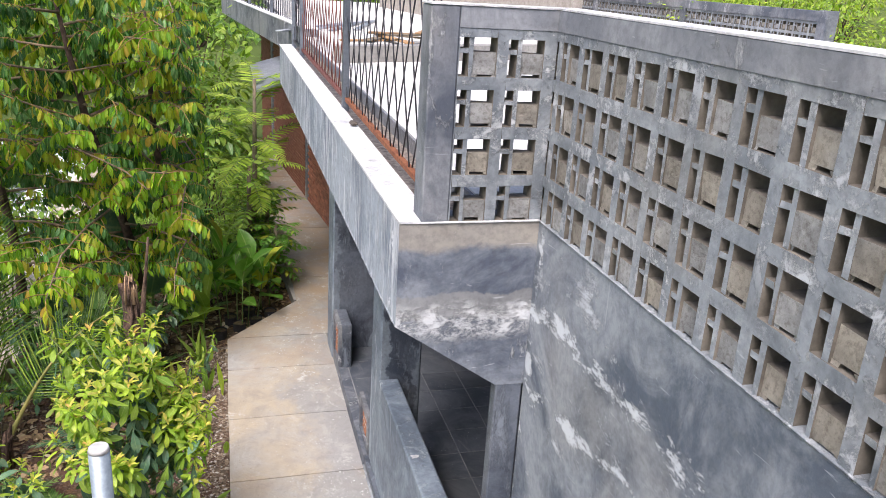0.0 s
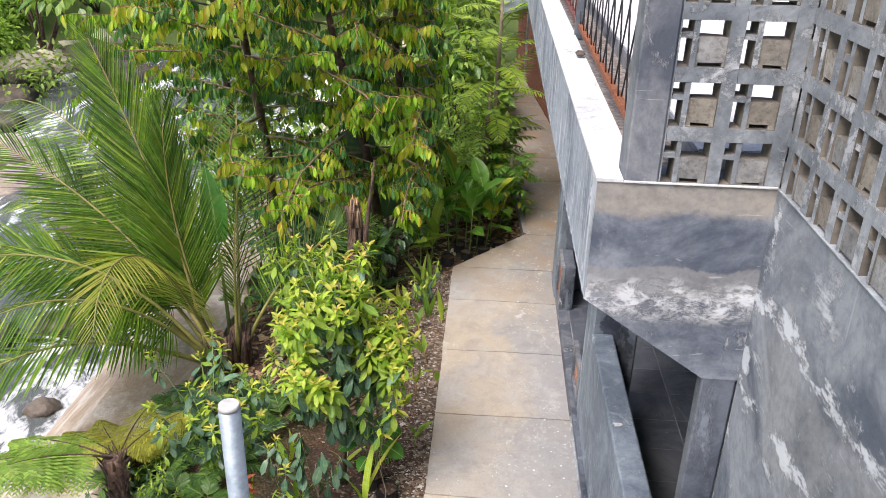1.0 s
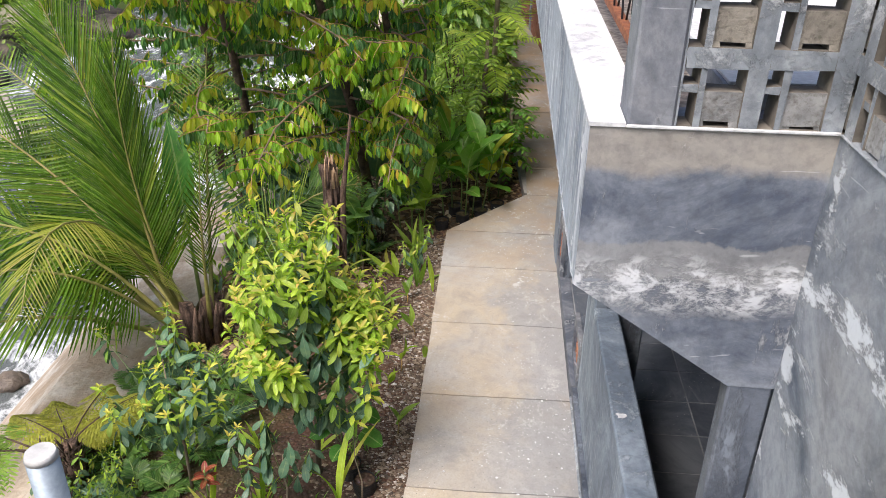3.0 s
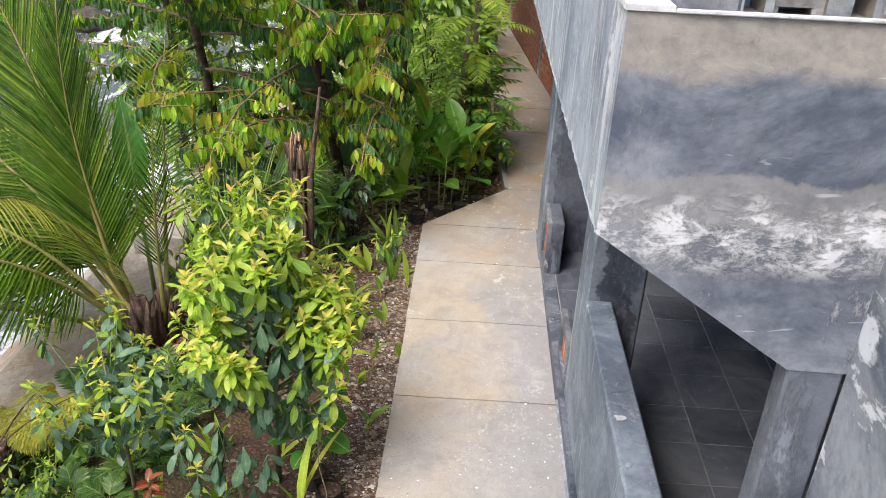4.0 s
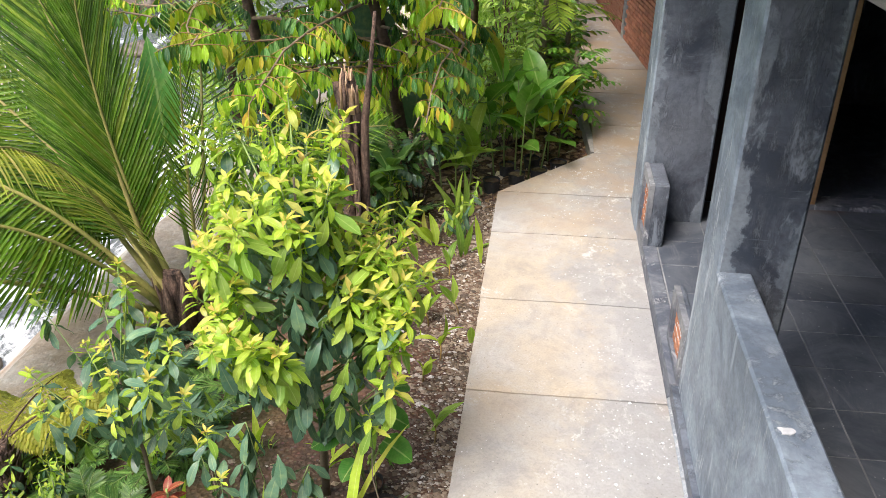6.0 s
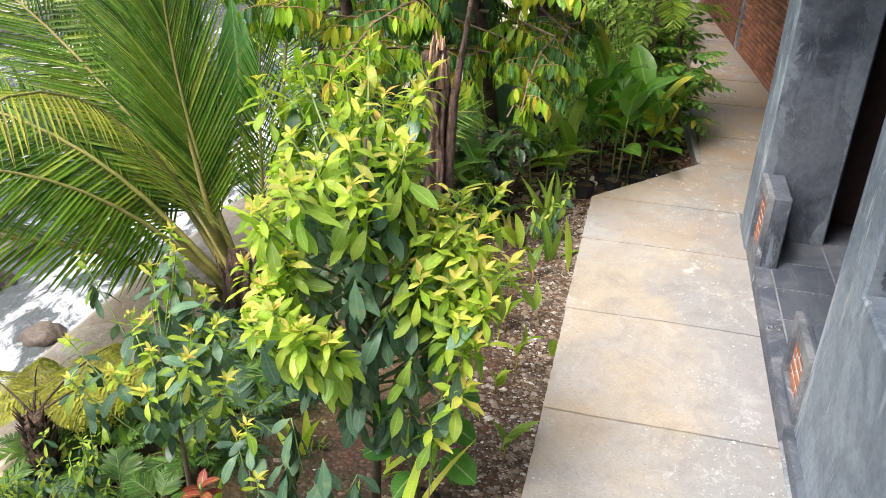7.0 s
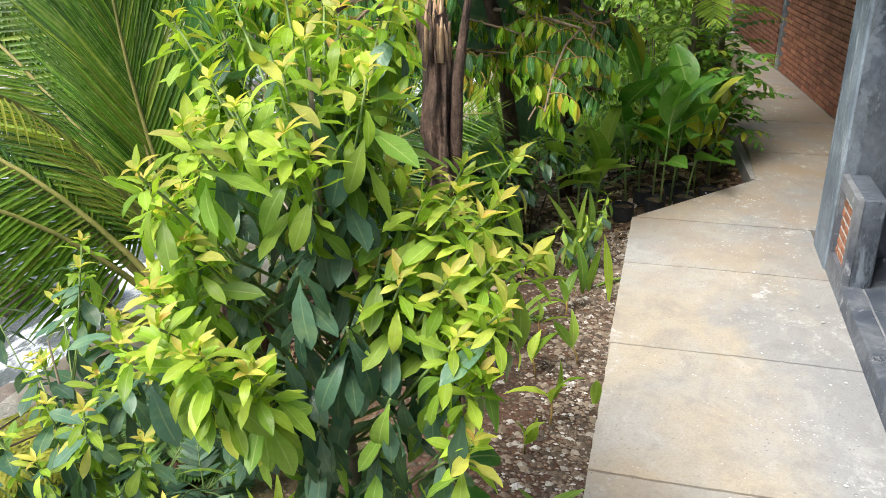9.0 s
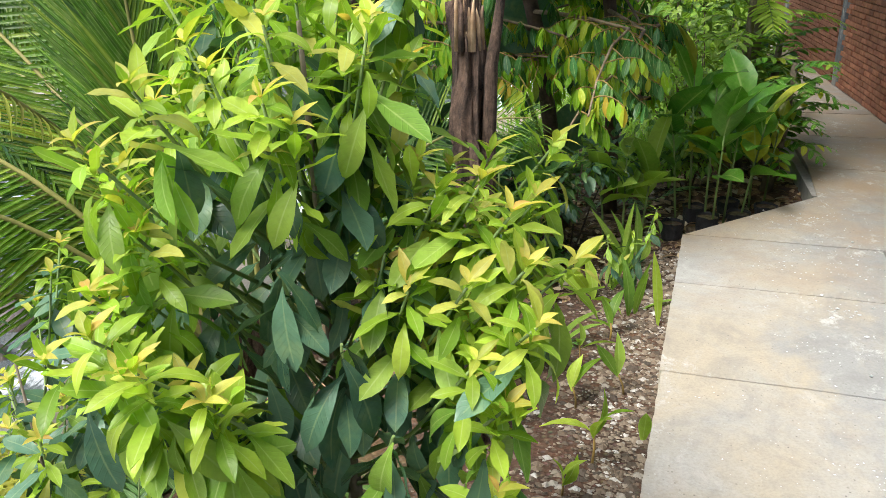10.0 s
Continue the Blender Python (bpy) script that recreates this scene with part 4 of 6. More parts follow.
part("top_beam", boxes((WALL_X - 0.003, WALL_X + 0.13, -1.53, 4.133, TOP - 0.004, TOP + 0.072), bevel=0.0015), PLASTER_TOP, blockwall)
part("coping", boxes((WALL_X - 0.004, WALL_X + 0.134, -1.55, 4.276, TOP + 0.073, TOP + 0.079), (1.372, WALL_X - 0.005, 4.131, 4.276, TOP + 0.073, TOP + 0.079)), LIME, blockwall, "pale weathered top")

farwall = thing("block_wall", "long pierced grey concrete block wall across the terrace", "wall", (7.5, 12, 3.2), kind="structure")
for y0 in (9.62, 12.75, 15.9, 19.0):
    for c in range(21 if y0 < 18 else 26):
        for r in range(4):
            ob = part("block", THIN_BLOCKS[(c + r) % 4], None, farwall)
            ob.matrix_basis = Matrix.Translation((7.5, y0 + 0.03 + (c + 1) * P * 0.752, 3.21 + r * P * 0.752)) @ Matrix.Rotation(radians(-90), 4, "Z") @ Matrix.Diagonal((0.752, 1, 0.752, 1))
    part("post", box(bmesh.new(), 7.47, 7.635, y0 - 0.13, y0 + 0.025, 3.2, 3.91, 0.005), PLASTER, farwall, "grey cement post")
part("top_beam", boxes((7.48, 7.62, 9.51, 23, 3.775, 3.90), bevel=0.005), PLASTER, farwall)


def fence_panel(root, y0, y1, rail, x=1.455, z0=3.19, z1=4.25):
    """Diamond lattice of thin bars in a steel border."""
    for a, b in ((z0, z0 + 0.03), (z1 - 0.03, z1)):
        part("rail", box(bmesh.new(), x - 0.015, x + 0.015, y0, y1, a, b, 0.003), rail, root)
    run, pitch = 0.50, 0.22
    for sgn, off in ((1, -0.006), (-1, 0.006)):
        k = -int(run / pitch) - 1
        while y0 + k * pitch < y1 + run:
            ya = y0 + k * pitch
            yb = ya + run * sgn
            za, zb = z0 + 0.02, z1 - 0.02
            k += 1
            t0, t1 = 0.0, 1.0
            if yb != ya:
                ta, tb = (y0 - ya) / (yb - ya), (y1 - ya) / (yb - ya)
                t0, t1 = max(0.0, min(ta, tb)), min(1.0, max(ta, tb))
            if t1 - t0 > 0.03:
                part("bar", tube(bmesh.new(), [(x + off, ya + (yb - ya) * t, za + (zb - za) * t) for t in (t0, t1)], 0.0037, 5), rail if rail is RED_STEEL else STEEL_DARK, root)


fence = thing("terrace_fence", "dark steel lattice fence with rusty bottom rail on the balcony", "fence", (1.455, 7, 3.13))
fence_panel(fence, 4.26, 6.72, RUST)
fence_panel(fence, 6.80, 10.06, RED_STEEL)
fence_panel(fence, 10.14, 11.1, STEEL_DARK)
for y in (6.76, 10.10, 11.12):
    part("post", box(bmesh.new(), 1.425, 1.47, y - 0.022, y + 0.022, 3.12, 4.3, 0.004), STEEL_BLUE, fence, "grey painted steel post")
boulder_small = part("stone", rough_up(box(bmesh.new(), 1.375, 1.425, 6.02, 6.09, 3.154, 3.18, 0.012), 0.004, 40), ROCK, None)
tagged(boulder_small, "small grey stone lying on the beam", "stone")


def plank(at, length, width, yaw, mats, label, tilt=0.0, thick=0.02):
    bm = box(bmesh.new(), -length / 2, length / 2, -width / 2, width / 2, 0, thick, 0.003)
    ob = part("plank", bm, mats, None)
    ob.matrix_basis = pose(*at, tilt, 0, yaw)
    return tagged(ob, label, "plank", "planks on the terrace")


for i in range(7):
    plank((2.45 + 0.12 * i, 11.5 + 0.2 * math.sin(i * 2.2), 3.207 + 0.021 * i), 0.9 + 0.1 * (i % 3), 0.12, 25 + 37 * i, (WOOD, BARK_PALE)[i % 2], "loose scrap of brown wood on the terrace")
for i in range(4):
    plank((1.95 + 0.3 * i, 13.5 + 0.3 * i, 3.207), 2.6, 0.09, 62 + 4 * i, METAL_SHEET, "long pale metal batten lying on the terrace")

# ---- neighbouring house past the bend ----
nb = thing("neighbour_house", "brick house with cement pillars and a balcony beam", "house", (2.3, 13, 0), kind="structure")
ANG = math.atan2(0.107, 1.0)
NB = Matrix.Translation((2.36, 12.4, 0)) @ Matrix.Rotation(ANG, 4, "Z")


def nb_part(name, bm, mats, label="", parent=None):
    ob = part(name, bm, mats, parent or nb, label)
    ob.matrix_basis = NB
    return ob


nb_part("wall", boxes((0.03, 0.18, -1.8, 8.6, -0.2, 2.8)), BRICK_MORTAR, "mortar of the brick wall")
for y in (3.1, 6.9):
    nb_part("pillar", box(bmesh.new(), -0.012, 0.17, y, y + 0.17, -0.2, 2.8, 0.006), PLASTER, "grey cement pillar")
nb_part("balcony_beam", rough_up(boxes((-0.82, -0.62, -0.6, 9.0, 2.92, 3.30)), 0.004), PLASTER, "grey cement balcony beam with pale top")
nb_part("coping", boxes((-0.825, -0.615, -0.6, 9.0, 3.302, 3.316)), LIME)
nb_part("balcony_slab", boxes((-0.62, 3.0, -0.6, 9.0, 2.85, 3.05)), PLASTER_COL)
for y in [0.0 + 0.16 * i for i in range(50)]:
    nb_part("baluster", tube(bmesh.new(), [(-0.70, y, 3.31), (-0.70, y, 4.1)], 0.008, 5), STEEL_DARK)
for y in (0.0, 2.6, 5.2, 7.8):
    nb_part("post", boxes((-0.73, -0.68, y - 0.1, y - 0.05, 3.31, 4.2)), STEEL_BLUE)
nb_part("rail", boxes((-0.715, -0.685, -0.3, 8.8, 4.1, 4.13)), STEEL_DARK)
nb_part("back_wall", boxes((3.0, 3.15, -0.6, 9.0, 0, 5.5)), BRICK_MORTAR)


def awning_sheet():
    bm = bmesh.new()
    n = 60
    top = [bm.verts.new((1.02, 11.6 + 2.8 * i / n, 2.52 + 0.02 * math.sin(i * 1.6))) for i in range(n + 1)]
    low = [bm.verts.new((1.72, 11.6 + 2.8 * i / n, 2.74 + 0.02 * math.sin(i * 1.6))) for i in range(n + 1)]
    for i in range(n):
        bm.faces.new((top[i], low[i], low[i + 1], top[i + 1]))
    bmesh.ops.solidify(bm, geom=bm.faces[:], thickness=0.004)
    return bm


solid("awning", awning_sheet(), METAL_SHEET, "grey corrugated metal awning over the path", "awning", "")

# bricks of the neighbour's wall: the nearest as single parts, the rest joined
brick_me = mesh("brick", box(bmesh.new(), -0.006, 0.05, 0.0, 0.19, 0.0, 0.05, 0.004), BRICK)
rest_v, rest_f = [], []
count = 0
for r in range(46):
    z = 0.01 + r * 0.06
    y = -0.35 - (0.1 if r % 2 else 0)
    while y < 8.4:
        off = rng.uniform(-0.004, 0.006)
        inpillar = any(p - 0.19 < y < p + 0.17 for p in (3.1, 6.9))
        if not inpillar:
            if 0.3 < y < 3.0 and count < 300 and z < 1.75:
                ob = part("brick", brick_me, None, nb)
                ob.matrix_basis = NB @ Matrix.Translation((off, y, z))
                count += 1
            else:
                b0 = len(rest_v)
                for dz in (0, 0.05):
                    for dx, dy in ((-0.006, 0), (0.05, 0), (0.05, 0.19), (-0.006, 0.19)):
                        rest_v.append((dx + off, y + dy, z + dz))
                rest_f += [tuple(b0 + i for i in q) for q in ((0, 1, 5, 4), (1, 2, 6, 5), (2, 3, 7, 6), (3, 0, 4, 7), (4, 5, 6, 7), (3, 2, 1, 0))]
        y += 0.202
me = bpy.data.meshes.new("brickwork")
me.from_pydata(rest_v, [], rest_f)
me.materials.append(BRICK)
ob = part("brickwork", me, None, nb, "weathered red brick courses")
ob.matrix_basis = NB
tagged(ob, kind="stuff")

# handrail post beside the stairs
railpost = thing("handrail_post", "galvanised steel pipe post with a cement-filled top", "post", (0.295, 3.33, 0))
part("pipe", tube(bmesh.new(), [(0.295, 3.33, -0.25), (0.295, 3.33, 1.2), (0.295, 3.33, 2.755)], 0.0285, 20), GALV, railpost)
part("cap", tube(bmesh.new(), [(0.295, 3.33, 2.7555), (0.295, 3.33, 2.768)], [0.0295, 0.026], 20), CEMENT_CAP, railpost, "rough cement filling")

# floor tiles of the veranda
tile_me = mesh("tile", box(bmesh.new(), 0.005, 0.361, 0.005, 0.361, -0.011, 0.0, 0.0015), TILE)
for i in range(9):
    for j in range(15):
        x, y = 1.805 + i * 0.366, 4.06 + j * 0.366
        if x < 5.0 and y < 9.25:
            ob = part("tile", tile_me, None, floor)
            ob.matrix_basis = Matrix.Translation((x, y, FLOOR + rng.uniform(-0.0005, 0.0005)))


# ---- plants ----
GOLD = math.pi * (3 - math.sqrt(5))
OBLANCE = (0.07, 0.30, 0.60, 0.86, 1.0, 0.93, 0.62, 0.03)
YOUNG = [leaf_shape(L, L * w, OBLANCE, c, 0.34, 0.09) for L, w, c in ((0.105, 0.29, 0.8), (0.09, 0.31, 1.2), (0.118, 0.28, 1.6), (0.075, 0.30, 0.6), (0.112, 0.30, 0.3), (0.098, 0.29, -0.3))]
GROWN = [leaf_shape(L, L * w, OBLANCE, c, 0.25, 0.06) for L, w, c in ((0.144, 0.33, 0.8), (0.16, 0.31, 1.3), (0.126, 0.36, 0.5), (0.148, 0.34, 0.1))]
OLDER = [leaf_shape(L, L * w, OBLANCE, c, 0.14, 0.07) for L, w, c in ((0.15, 0.37, 0.5), (0.165, 0.34, 1.0), (0.135, 0.39, 0.3))]
HANGING = [leaf_shape(L, L * w, (0.14, 0.74, 1.0, 0.80, 0.03), c, 0.32) for L, w, c in ((0.115, 0.37, 0.35), (0.13, 0.35, 0.6), (0.1, 0.39, 0.15))]
LEAFLET = leaf_shape(1.0, 0.06, (0.5, 1.0, 0.75, 0.05), 0.22, 0.3)
BUD = [leaf_shape(0.065, 0.02, LANCE, 0.5, 0.4), leaf_shape(0.052, 0.018, LANCE, 1.0, 0.4)]
SMALL = [leaf_shape(0.09, 0.04, (0.1, 1.0, 0.8, 0.05), 0.3, 0.25), leaf_shape(0.075, 0.036, (0.1, 1.0, 0.7, 0.05), 0.6, 0.2)]


def leaf_object_mesh(name, shape, m):
    me = bpy.data.meshes.new(name)
    me.from_pydata(shape[0].tolist(), [], shape[1])
    me.materials.append(m)
    me.polygons.foreach_set("use_smooth", [True] * len(me.polygons))
    map_leaves(me, leaf_map(len(me.vertices)))
    me.update()
    return me


LEAF_MESHES = {}
for key, shapes, m in (("young", YOUNG, LEAF_YOUNG), ("grown", GROWN, LEAF_MID), ("older", OLDER, LEAF_OLD), ("bud", BUD, LEAF_BUD)):
    LEAF_MESHES[key] = [leaf_object_mesh("leaf", s, m) for s in shapes]
SHAPES = {"young": YOUNG, "grown": GROWN, "older": OLDER, "bud": BUD}
MAT_OF = {"young": 0, "grown": 1, "older": 2, "bud": 3}


class Bush:
    """Puts the first leaves as parts of their own and gathers the rest."""

    def __init__(self, root, limit):
        self.root, self.limit, self.n, self.rest = root, limit, 0, Leaves()

    def leaf(self, at, d, key, up=(0, 0, 1), size=1.0, spin=0.0):
        i = rng.randrange(len(SHAPES[key]))
        if self.n < self.limit:
            ob = part("leaf", LEAF_MESHES[key][i], None, self.root)
            ob.matrix_basis = Matrix.Translation(at) @ turn_to(d, up, spin).to_4x4() @ Matrix.Diagonal((size, size, size, 1))
            self.n += 1
        else:
            self.rest.add(at, d, SHAPES[key][i], up, spin, MAT_OF[key], size)

    def finish(self):
        if self.rest.n:
            tagged(part("foliage", self.rest.mesh("foliage", [LEAF_YOUNG, LEAF_MID, LEAF_OLD, LEAF_BUD]), None, self.root), kind="stuff")


def whorl(bush, tip, axis, young=7, grown=8, size=1.0, dark=0.2):
    """A shoot's end: small leaves held up at the tip, larger ones opening and hanging further down."""
    axis = Vector(axis).normalized()
    side = axis.orthogonal().normalized()
    a0 = rng.uniform(0, 6.28)
    count = young + grown
    for k in range(count):
        u = k / max(1, count - 1)
        out = Matrix.Rotation(a0 + GOLD * k + rng.uniform(-0.25, 0.25), 3, axis) @ side
        open_ = radians(22 + 82 * u ** 0.8 + rng.uniform(-12, 12))
        d = axis * math.cos(open_) + out * math.sin(open_) + Vector((0, 0, (-0.2 if k < young else -0.6) * u - 0.03))
        at = Vector(tip) - axis * (0.008 * k + 0.006 * max(0, k - young))
        if k < young:
            bush.leaf(at, d, "young", axis, size * (0.62 + 0.38 * min(1, k / 4)) * rng.uniform(0.85, 1.12), rng.uniform(-0.35, 0.35))
        else:
            bush.leaf(at, d, "older" if rng.random() < dark else "grown" if rng.random() < 0.55 else "young", axis, size * rng.uniform(0.82, 1.12), rng.uniform(-0.4, 0.4))


def sapling(name, label, base, tips, limit, trunk_r=0.022, older_per=7, size=1.0, young=7, grown=8, shaded=None, buds=0, bark=None, dark=0.2, lift=0.45):
    """A young broadleaf tree: stem, limbs to each tip, leafy shoots at the ends and older leaves within."""
    root = thing(name, label, "shrub", base)
    base = Vector(base)
    tips = [Vector(t) for t in tips]
    mid = sum(tips, Vector()) / len(tips)
    top = max(t.z for t in tips)
    crown = Vector((mid.x, mid.y, top - 0.2))
    stem = [base - Vector((0, 0, 0.12)), base.lerp(crown, 0.33) + Vector((0.02, -0.01, 0)), base.lerp(crown, 0.66) + Vector((-0.015, 0.01, 0)), crown]
    bm = tube(bmesh.new(), stem, [trunk_r, trunk_r * 0.8, trunk_r * 0.5, trunk_r * 0.2], 9)
    part("stem", bm, bark or BARK_PALE, root)
    bush = Bush(root, limit)
    order = sorted(tips, key=lambda t: t.y)
    for t in order:
        f = min(0.92, max(0.25, (t.z - lift - base.z) / max(0.2, crown.z - base.z)))
        p0 = base.lerp(crown, f)
        out = t - p0
        bend = p0 + out * 0.55 + Vector((0, 0, -0.05))
        part("branch", tube(bmesh.new(), [p0, bend, t], [trunk_r * 0.28, trunk_r * 0.2, 0.003], 6), STEM, root)
        axis = (out.normalized() * 0.6 + Vector((0, 0, 0.8))).normalized()
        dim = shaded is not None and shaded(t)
        # inner tips carry dark older leaves, which also paint in the crown's shade
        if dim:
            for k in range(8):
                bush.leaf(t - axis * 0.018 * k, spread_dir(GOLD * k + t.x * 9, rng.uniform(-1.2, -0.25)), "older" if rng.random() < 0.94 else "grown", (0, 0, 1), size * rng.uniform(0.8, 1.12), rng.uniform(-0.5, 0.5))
        else:
            whorl(bush, t, axis, young, grown, size, dark)
        for k in range(buds if not dim else 0):
            d = axis * rng.uniform(0.4, 1.2) + spread_dir(GOLD * k, 0.2) * 0.7
            bush.leaf(t + axis * 0.012, d, "bud", axis, size * rng.uniform(0.7, 1.2), rng.uniform(-0.3, 0.3))
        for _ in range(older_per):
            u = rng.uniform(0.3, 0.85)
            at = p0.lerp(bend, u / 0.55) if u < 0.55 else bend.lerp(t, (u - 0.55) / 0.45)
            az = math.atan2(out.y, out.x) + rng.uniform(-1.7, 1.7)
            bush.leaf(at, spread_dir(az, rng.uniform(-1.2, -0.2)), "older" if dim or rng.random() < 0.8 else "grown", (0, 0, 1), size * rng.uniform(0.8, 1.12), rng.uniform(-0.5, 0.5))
    bush.finish()
    return root


TOP_TIPS = [(-0.52, 6.48, 1.67), (-0.35, 6.48, 1.76), (-0.13, 6.36, 1.76), (-0.13, 6.60, 1.82), (0.03, 6.30, 1.72), (0.17, 6.35, 1.80), (0.155, 6.14, 1.62), (-0.02, 6.10, 1.62), (-0.29, 6.25, 1.56), (-0.37, 6.46, 1.50), (-0.23, 6.06, 1.48), (-0.14, 5.90, 1.54), (0.06, 6.02, 1.46), (0.05, 6.62, 1.66), (-0.3, 6.7, 1.58), (0.09, 6.2, 1.6), (-0.1, 6.2, 1.66)]
LEFT_TIPS = [(-0.40, 6.14, 1.33), (-0.46, 6.32, 1.24), (-0.33, 6.0, 1.38), (-0.17, 5.89, 1.30), (-0.22, 5.82, 1.22), (-0.136, 5.72, 1.20), (-0.046, 5.70, 1.17), (0.02, 5.76, 1.09), (-0.09, 5.86, 1.05), (-0.25, 5.87, 1.08), (-0.48, 6.18, 1.06), (-0.36, 5.98, 1.0), (-0.5, 6.5, 1.32)]
TOP_TIPS += [(x + rng.uniform(-0.1, 0.1), y + rng.uniform(-0.1, 0.08), z - rng.uniform(0.06, 0.16)) for x, y, z in TOP_TIPS if z > 1.52]
RIGHT_TIPS = [(0.20, 6.40, 1.30), (0.27, 6.46, 1.32), (0.29, 6.30, 1.24), (0.33, 6.42, 1.12), (0.39, 6.52, 1.33), (0.30, 6.20, 1.06), (0.46, 6.08, 1.13), (0.41, 6.04, 0.98), (0.36, 6.17, 1.0), (0.40, 6.04, 0.80), (0.48, 6.3, 1.16), (0.13, 6.22, 1.30), (0.2, 6.22, 1.36), (0.25, 6.18, 1.32), (0.32, 6.22, 1.33), (0.38, 6.2, 1.28), (0.42, 6.15, 1.2), (0.33, 6.1, 1.18), (0.22, 6.1, 1.16), (0.14, 6.14, 1.16), (0.36, 6.05, 1.06)]
LEFT_TIPS += [(x + rng.uniform(-0.08, 0.06), y + rng.uniform(-0.05, 0.12), z - rng.uniform(0.02, 0.12)) for x, y, z in LEFT_TIPS[:9]]
RIGHT_TIPS += [(x + rng.uniform(-0.05, 0.06), y + rng.uniform(-0.08, 0.08), z - rng.uniform(0.03, 0.12)) for x, y, z in RIGHT_TIPS[:7]]
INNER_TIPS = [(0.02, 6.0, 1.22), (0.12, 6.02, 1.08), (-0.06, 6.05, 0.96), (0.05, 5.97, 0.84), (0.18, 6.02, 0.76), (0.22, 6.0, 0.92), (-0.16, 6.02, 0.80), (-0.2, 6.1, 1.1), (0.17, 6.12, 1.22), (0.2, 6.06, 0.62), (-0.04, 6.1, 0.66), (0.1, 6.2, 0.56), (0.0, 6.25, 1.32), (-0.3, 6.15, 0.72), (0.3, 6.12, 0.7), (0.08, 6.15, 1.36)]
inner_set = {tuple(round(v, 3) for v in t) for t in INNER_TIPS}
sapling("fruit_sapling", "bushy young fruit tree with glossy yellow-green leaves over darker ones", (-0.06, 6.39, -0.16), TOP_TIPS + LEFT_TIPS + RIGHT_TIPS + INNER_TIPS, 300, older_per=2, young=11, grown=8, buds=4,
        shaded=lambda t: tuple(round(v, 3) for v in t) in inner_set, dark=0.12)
sapling("shrub", "low shrub with dark hanging leaves and orange-yellow tips on the slope", (-0.92, 6.25, -0.28),
        [(-1.02, 6.53, 0.96), (-0.90, 6.37, 0.95), (-1.02, 6.27, 0.66), (-0.64, 6.19, 0.76), (-0.68, 6.04, 0.70), (-0.76, 6.2, 0.70), (-0.9, 6.05, 0.48), (-0.58, 6.12, 0.56), (-1.2, 6.4, 0.58), (-0.86, 6.42, 0.74), (-1.53, 6.57, 0.72), (-1.45, 6.30, 0.46), (-1.3, 6.1, 0.42), (-0.78, 6.1, 0.6), (-0.95, 6.18, 0.58), (-1.08, 6.1, 0.5), (-0.72, 6.28, 0.84), (-1.12, 6.5, 0.78)], 200, 0.013, older_per=4, size=0.88, young=6, grown=10, buds=5, dark=0.62)
sapling("shrub", "small yellow-tipped seedling with dark leaves in the soil", (-0.42, 6.02, -0.22), [(-0.44, 6.0, 0.46), (-0.36, 5.9, 0.30), (-0.52, 6.05, 0.34)], 60, 0.009, older_per=3, size=0.8, young=3, grown=7, buds=4, dark=0.9)
sapling("shrub", "small orange-tipped seedling in the soil", (-0.95, 5.65, -0.25), [(-0.95, 5.65, 0.12), (-1.05, 5.72, 0.05)], 30, 0.008, older_per=3, size=0.7, young=3, grown=6, buds=5, dark=0.5)
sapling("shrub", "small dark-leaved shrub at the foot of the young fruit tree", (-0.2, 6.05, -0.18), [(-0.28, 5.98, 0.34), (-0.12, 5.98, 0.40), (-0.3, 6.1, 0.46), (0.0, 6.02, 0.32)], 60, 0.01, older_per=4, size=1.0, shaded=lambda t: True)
sapling("shrub", "small bright rosette of yellow-green leaves on a thin stem", (0.30, 6.08, -0.16), [(0.271, 6.085, 0.58)], 30, 0.006, older_per=0, size=1.0, young=4, grown=5, dark=0.0)


def pinnate(leaves, path, n, length, start=0.12, taper=True, mat=0, droop=0.35, width=1.0, ang=55, up=(0, 0, 1), jitter=0.07, shape=LEAFLET, roll=0.25):
    """Leaflets in two rows along a rachis given by points."""
    pts = [Vector(p) for p in path]
    seg = len(pts) - 1
    for i in range(n):
        t = start + (1 - start) * i / (n - 1)
        k = min(seg - 1, int(t * seg))
        p = pts[k].lerp(pts[k + 1], t * seg - k)
        d = (pts[k + 1] - pts[k]).normalized()
        side = d.cross(Vector(up))
        if side.length < 0.05:
            side = d.cross(Vector((0.3, 0.9, 0.1)))
        side.normalize()
        nrm = side.cross(d)
        ln = length * ((math.sin(math.pi * (0.18 + 0.74 * t)) ** 0.8) if taper else 1.0)
        a = radians(ang * (1.12 - 0.55 * t))
        for s in (1, -1):
            dd = d * math.cos(a) + side * s * math.sin(a) + nrm * 0.12 + Vector((0, 0, -droop)) + Vector((rng.uniform(-1, 1), rng.uniform(-1, 1), rng.uniform(-1, 1))) * jitter
            vs, fs = shape
            leaves.add(p, dd, (vs * np.array([ln * width, ln, ln]), fs), nrm, rng.uniform(-roll, roll), mat)


def frond_line(p, az, el, length, droop, power, twist, n=14):
    """Midrib: starts at a slope and bends over towards its tip."""
    p = Vector(p)
    pts = [p.copy()]
    for i in range(n):
        u = (i + 0.5) / n
        p = p + spread_dir(radians(az + twist * u), radians(el - droop * u ** power)) * (length / n)
        pts.append(p.copy())
    return pts


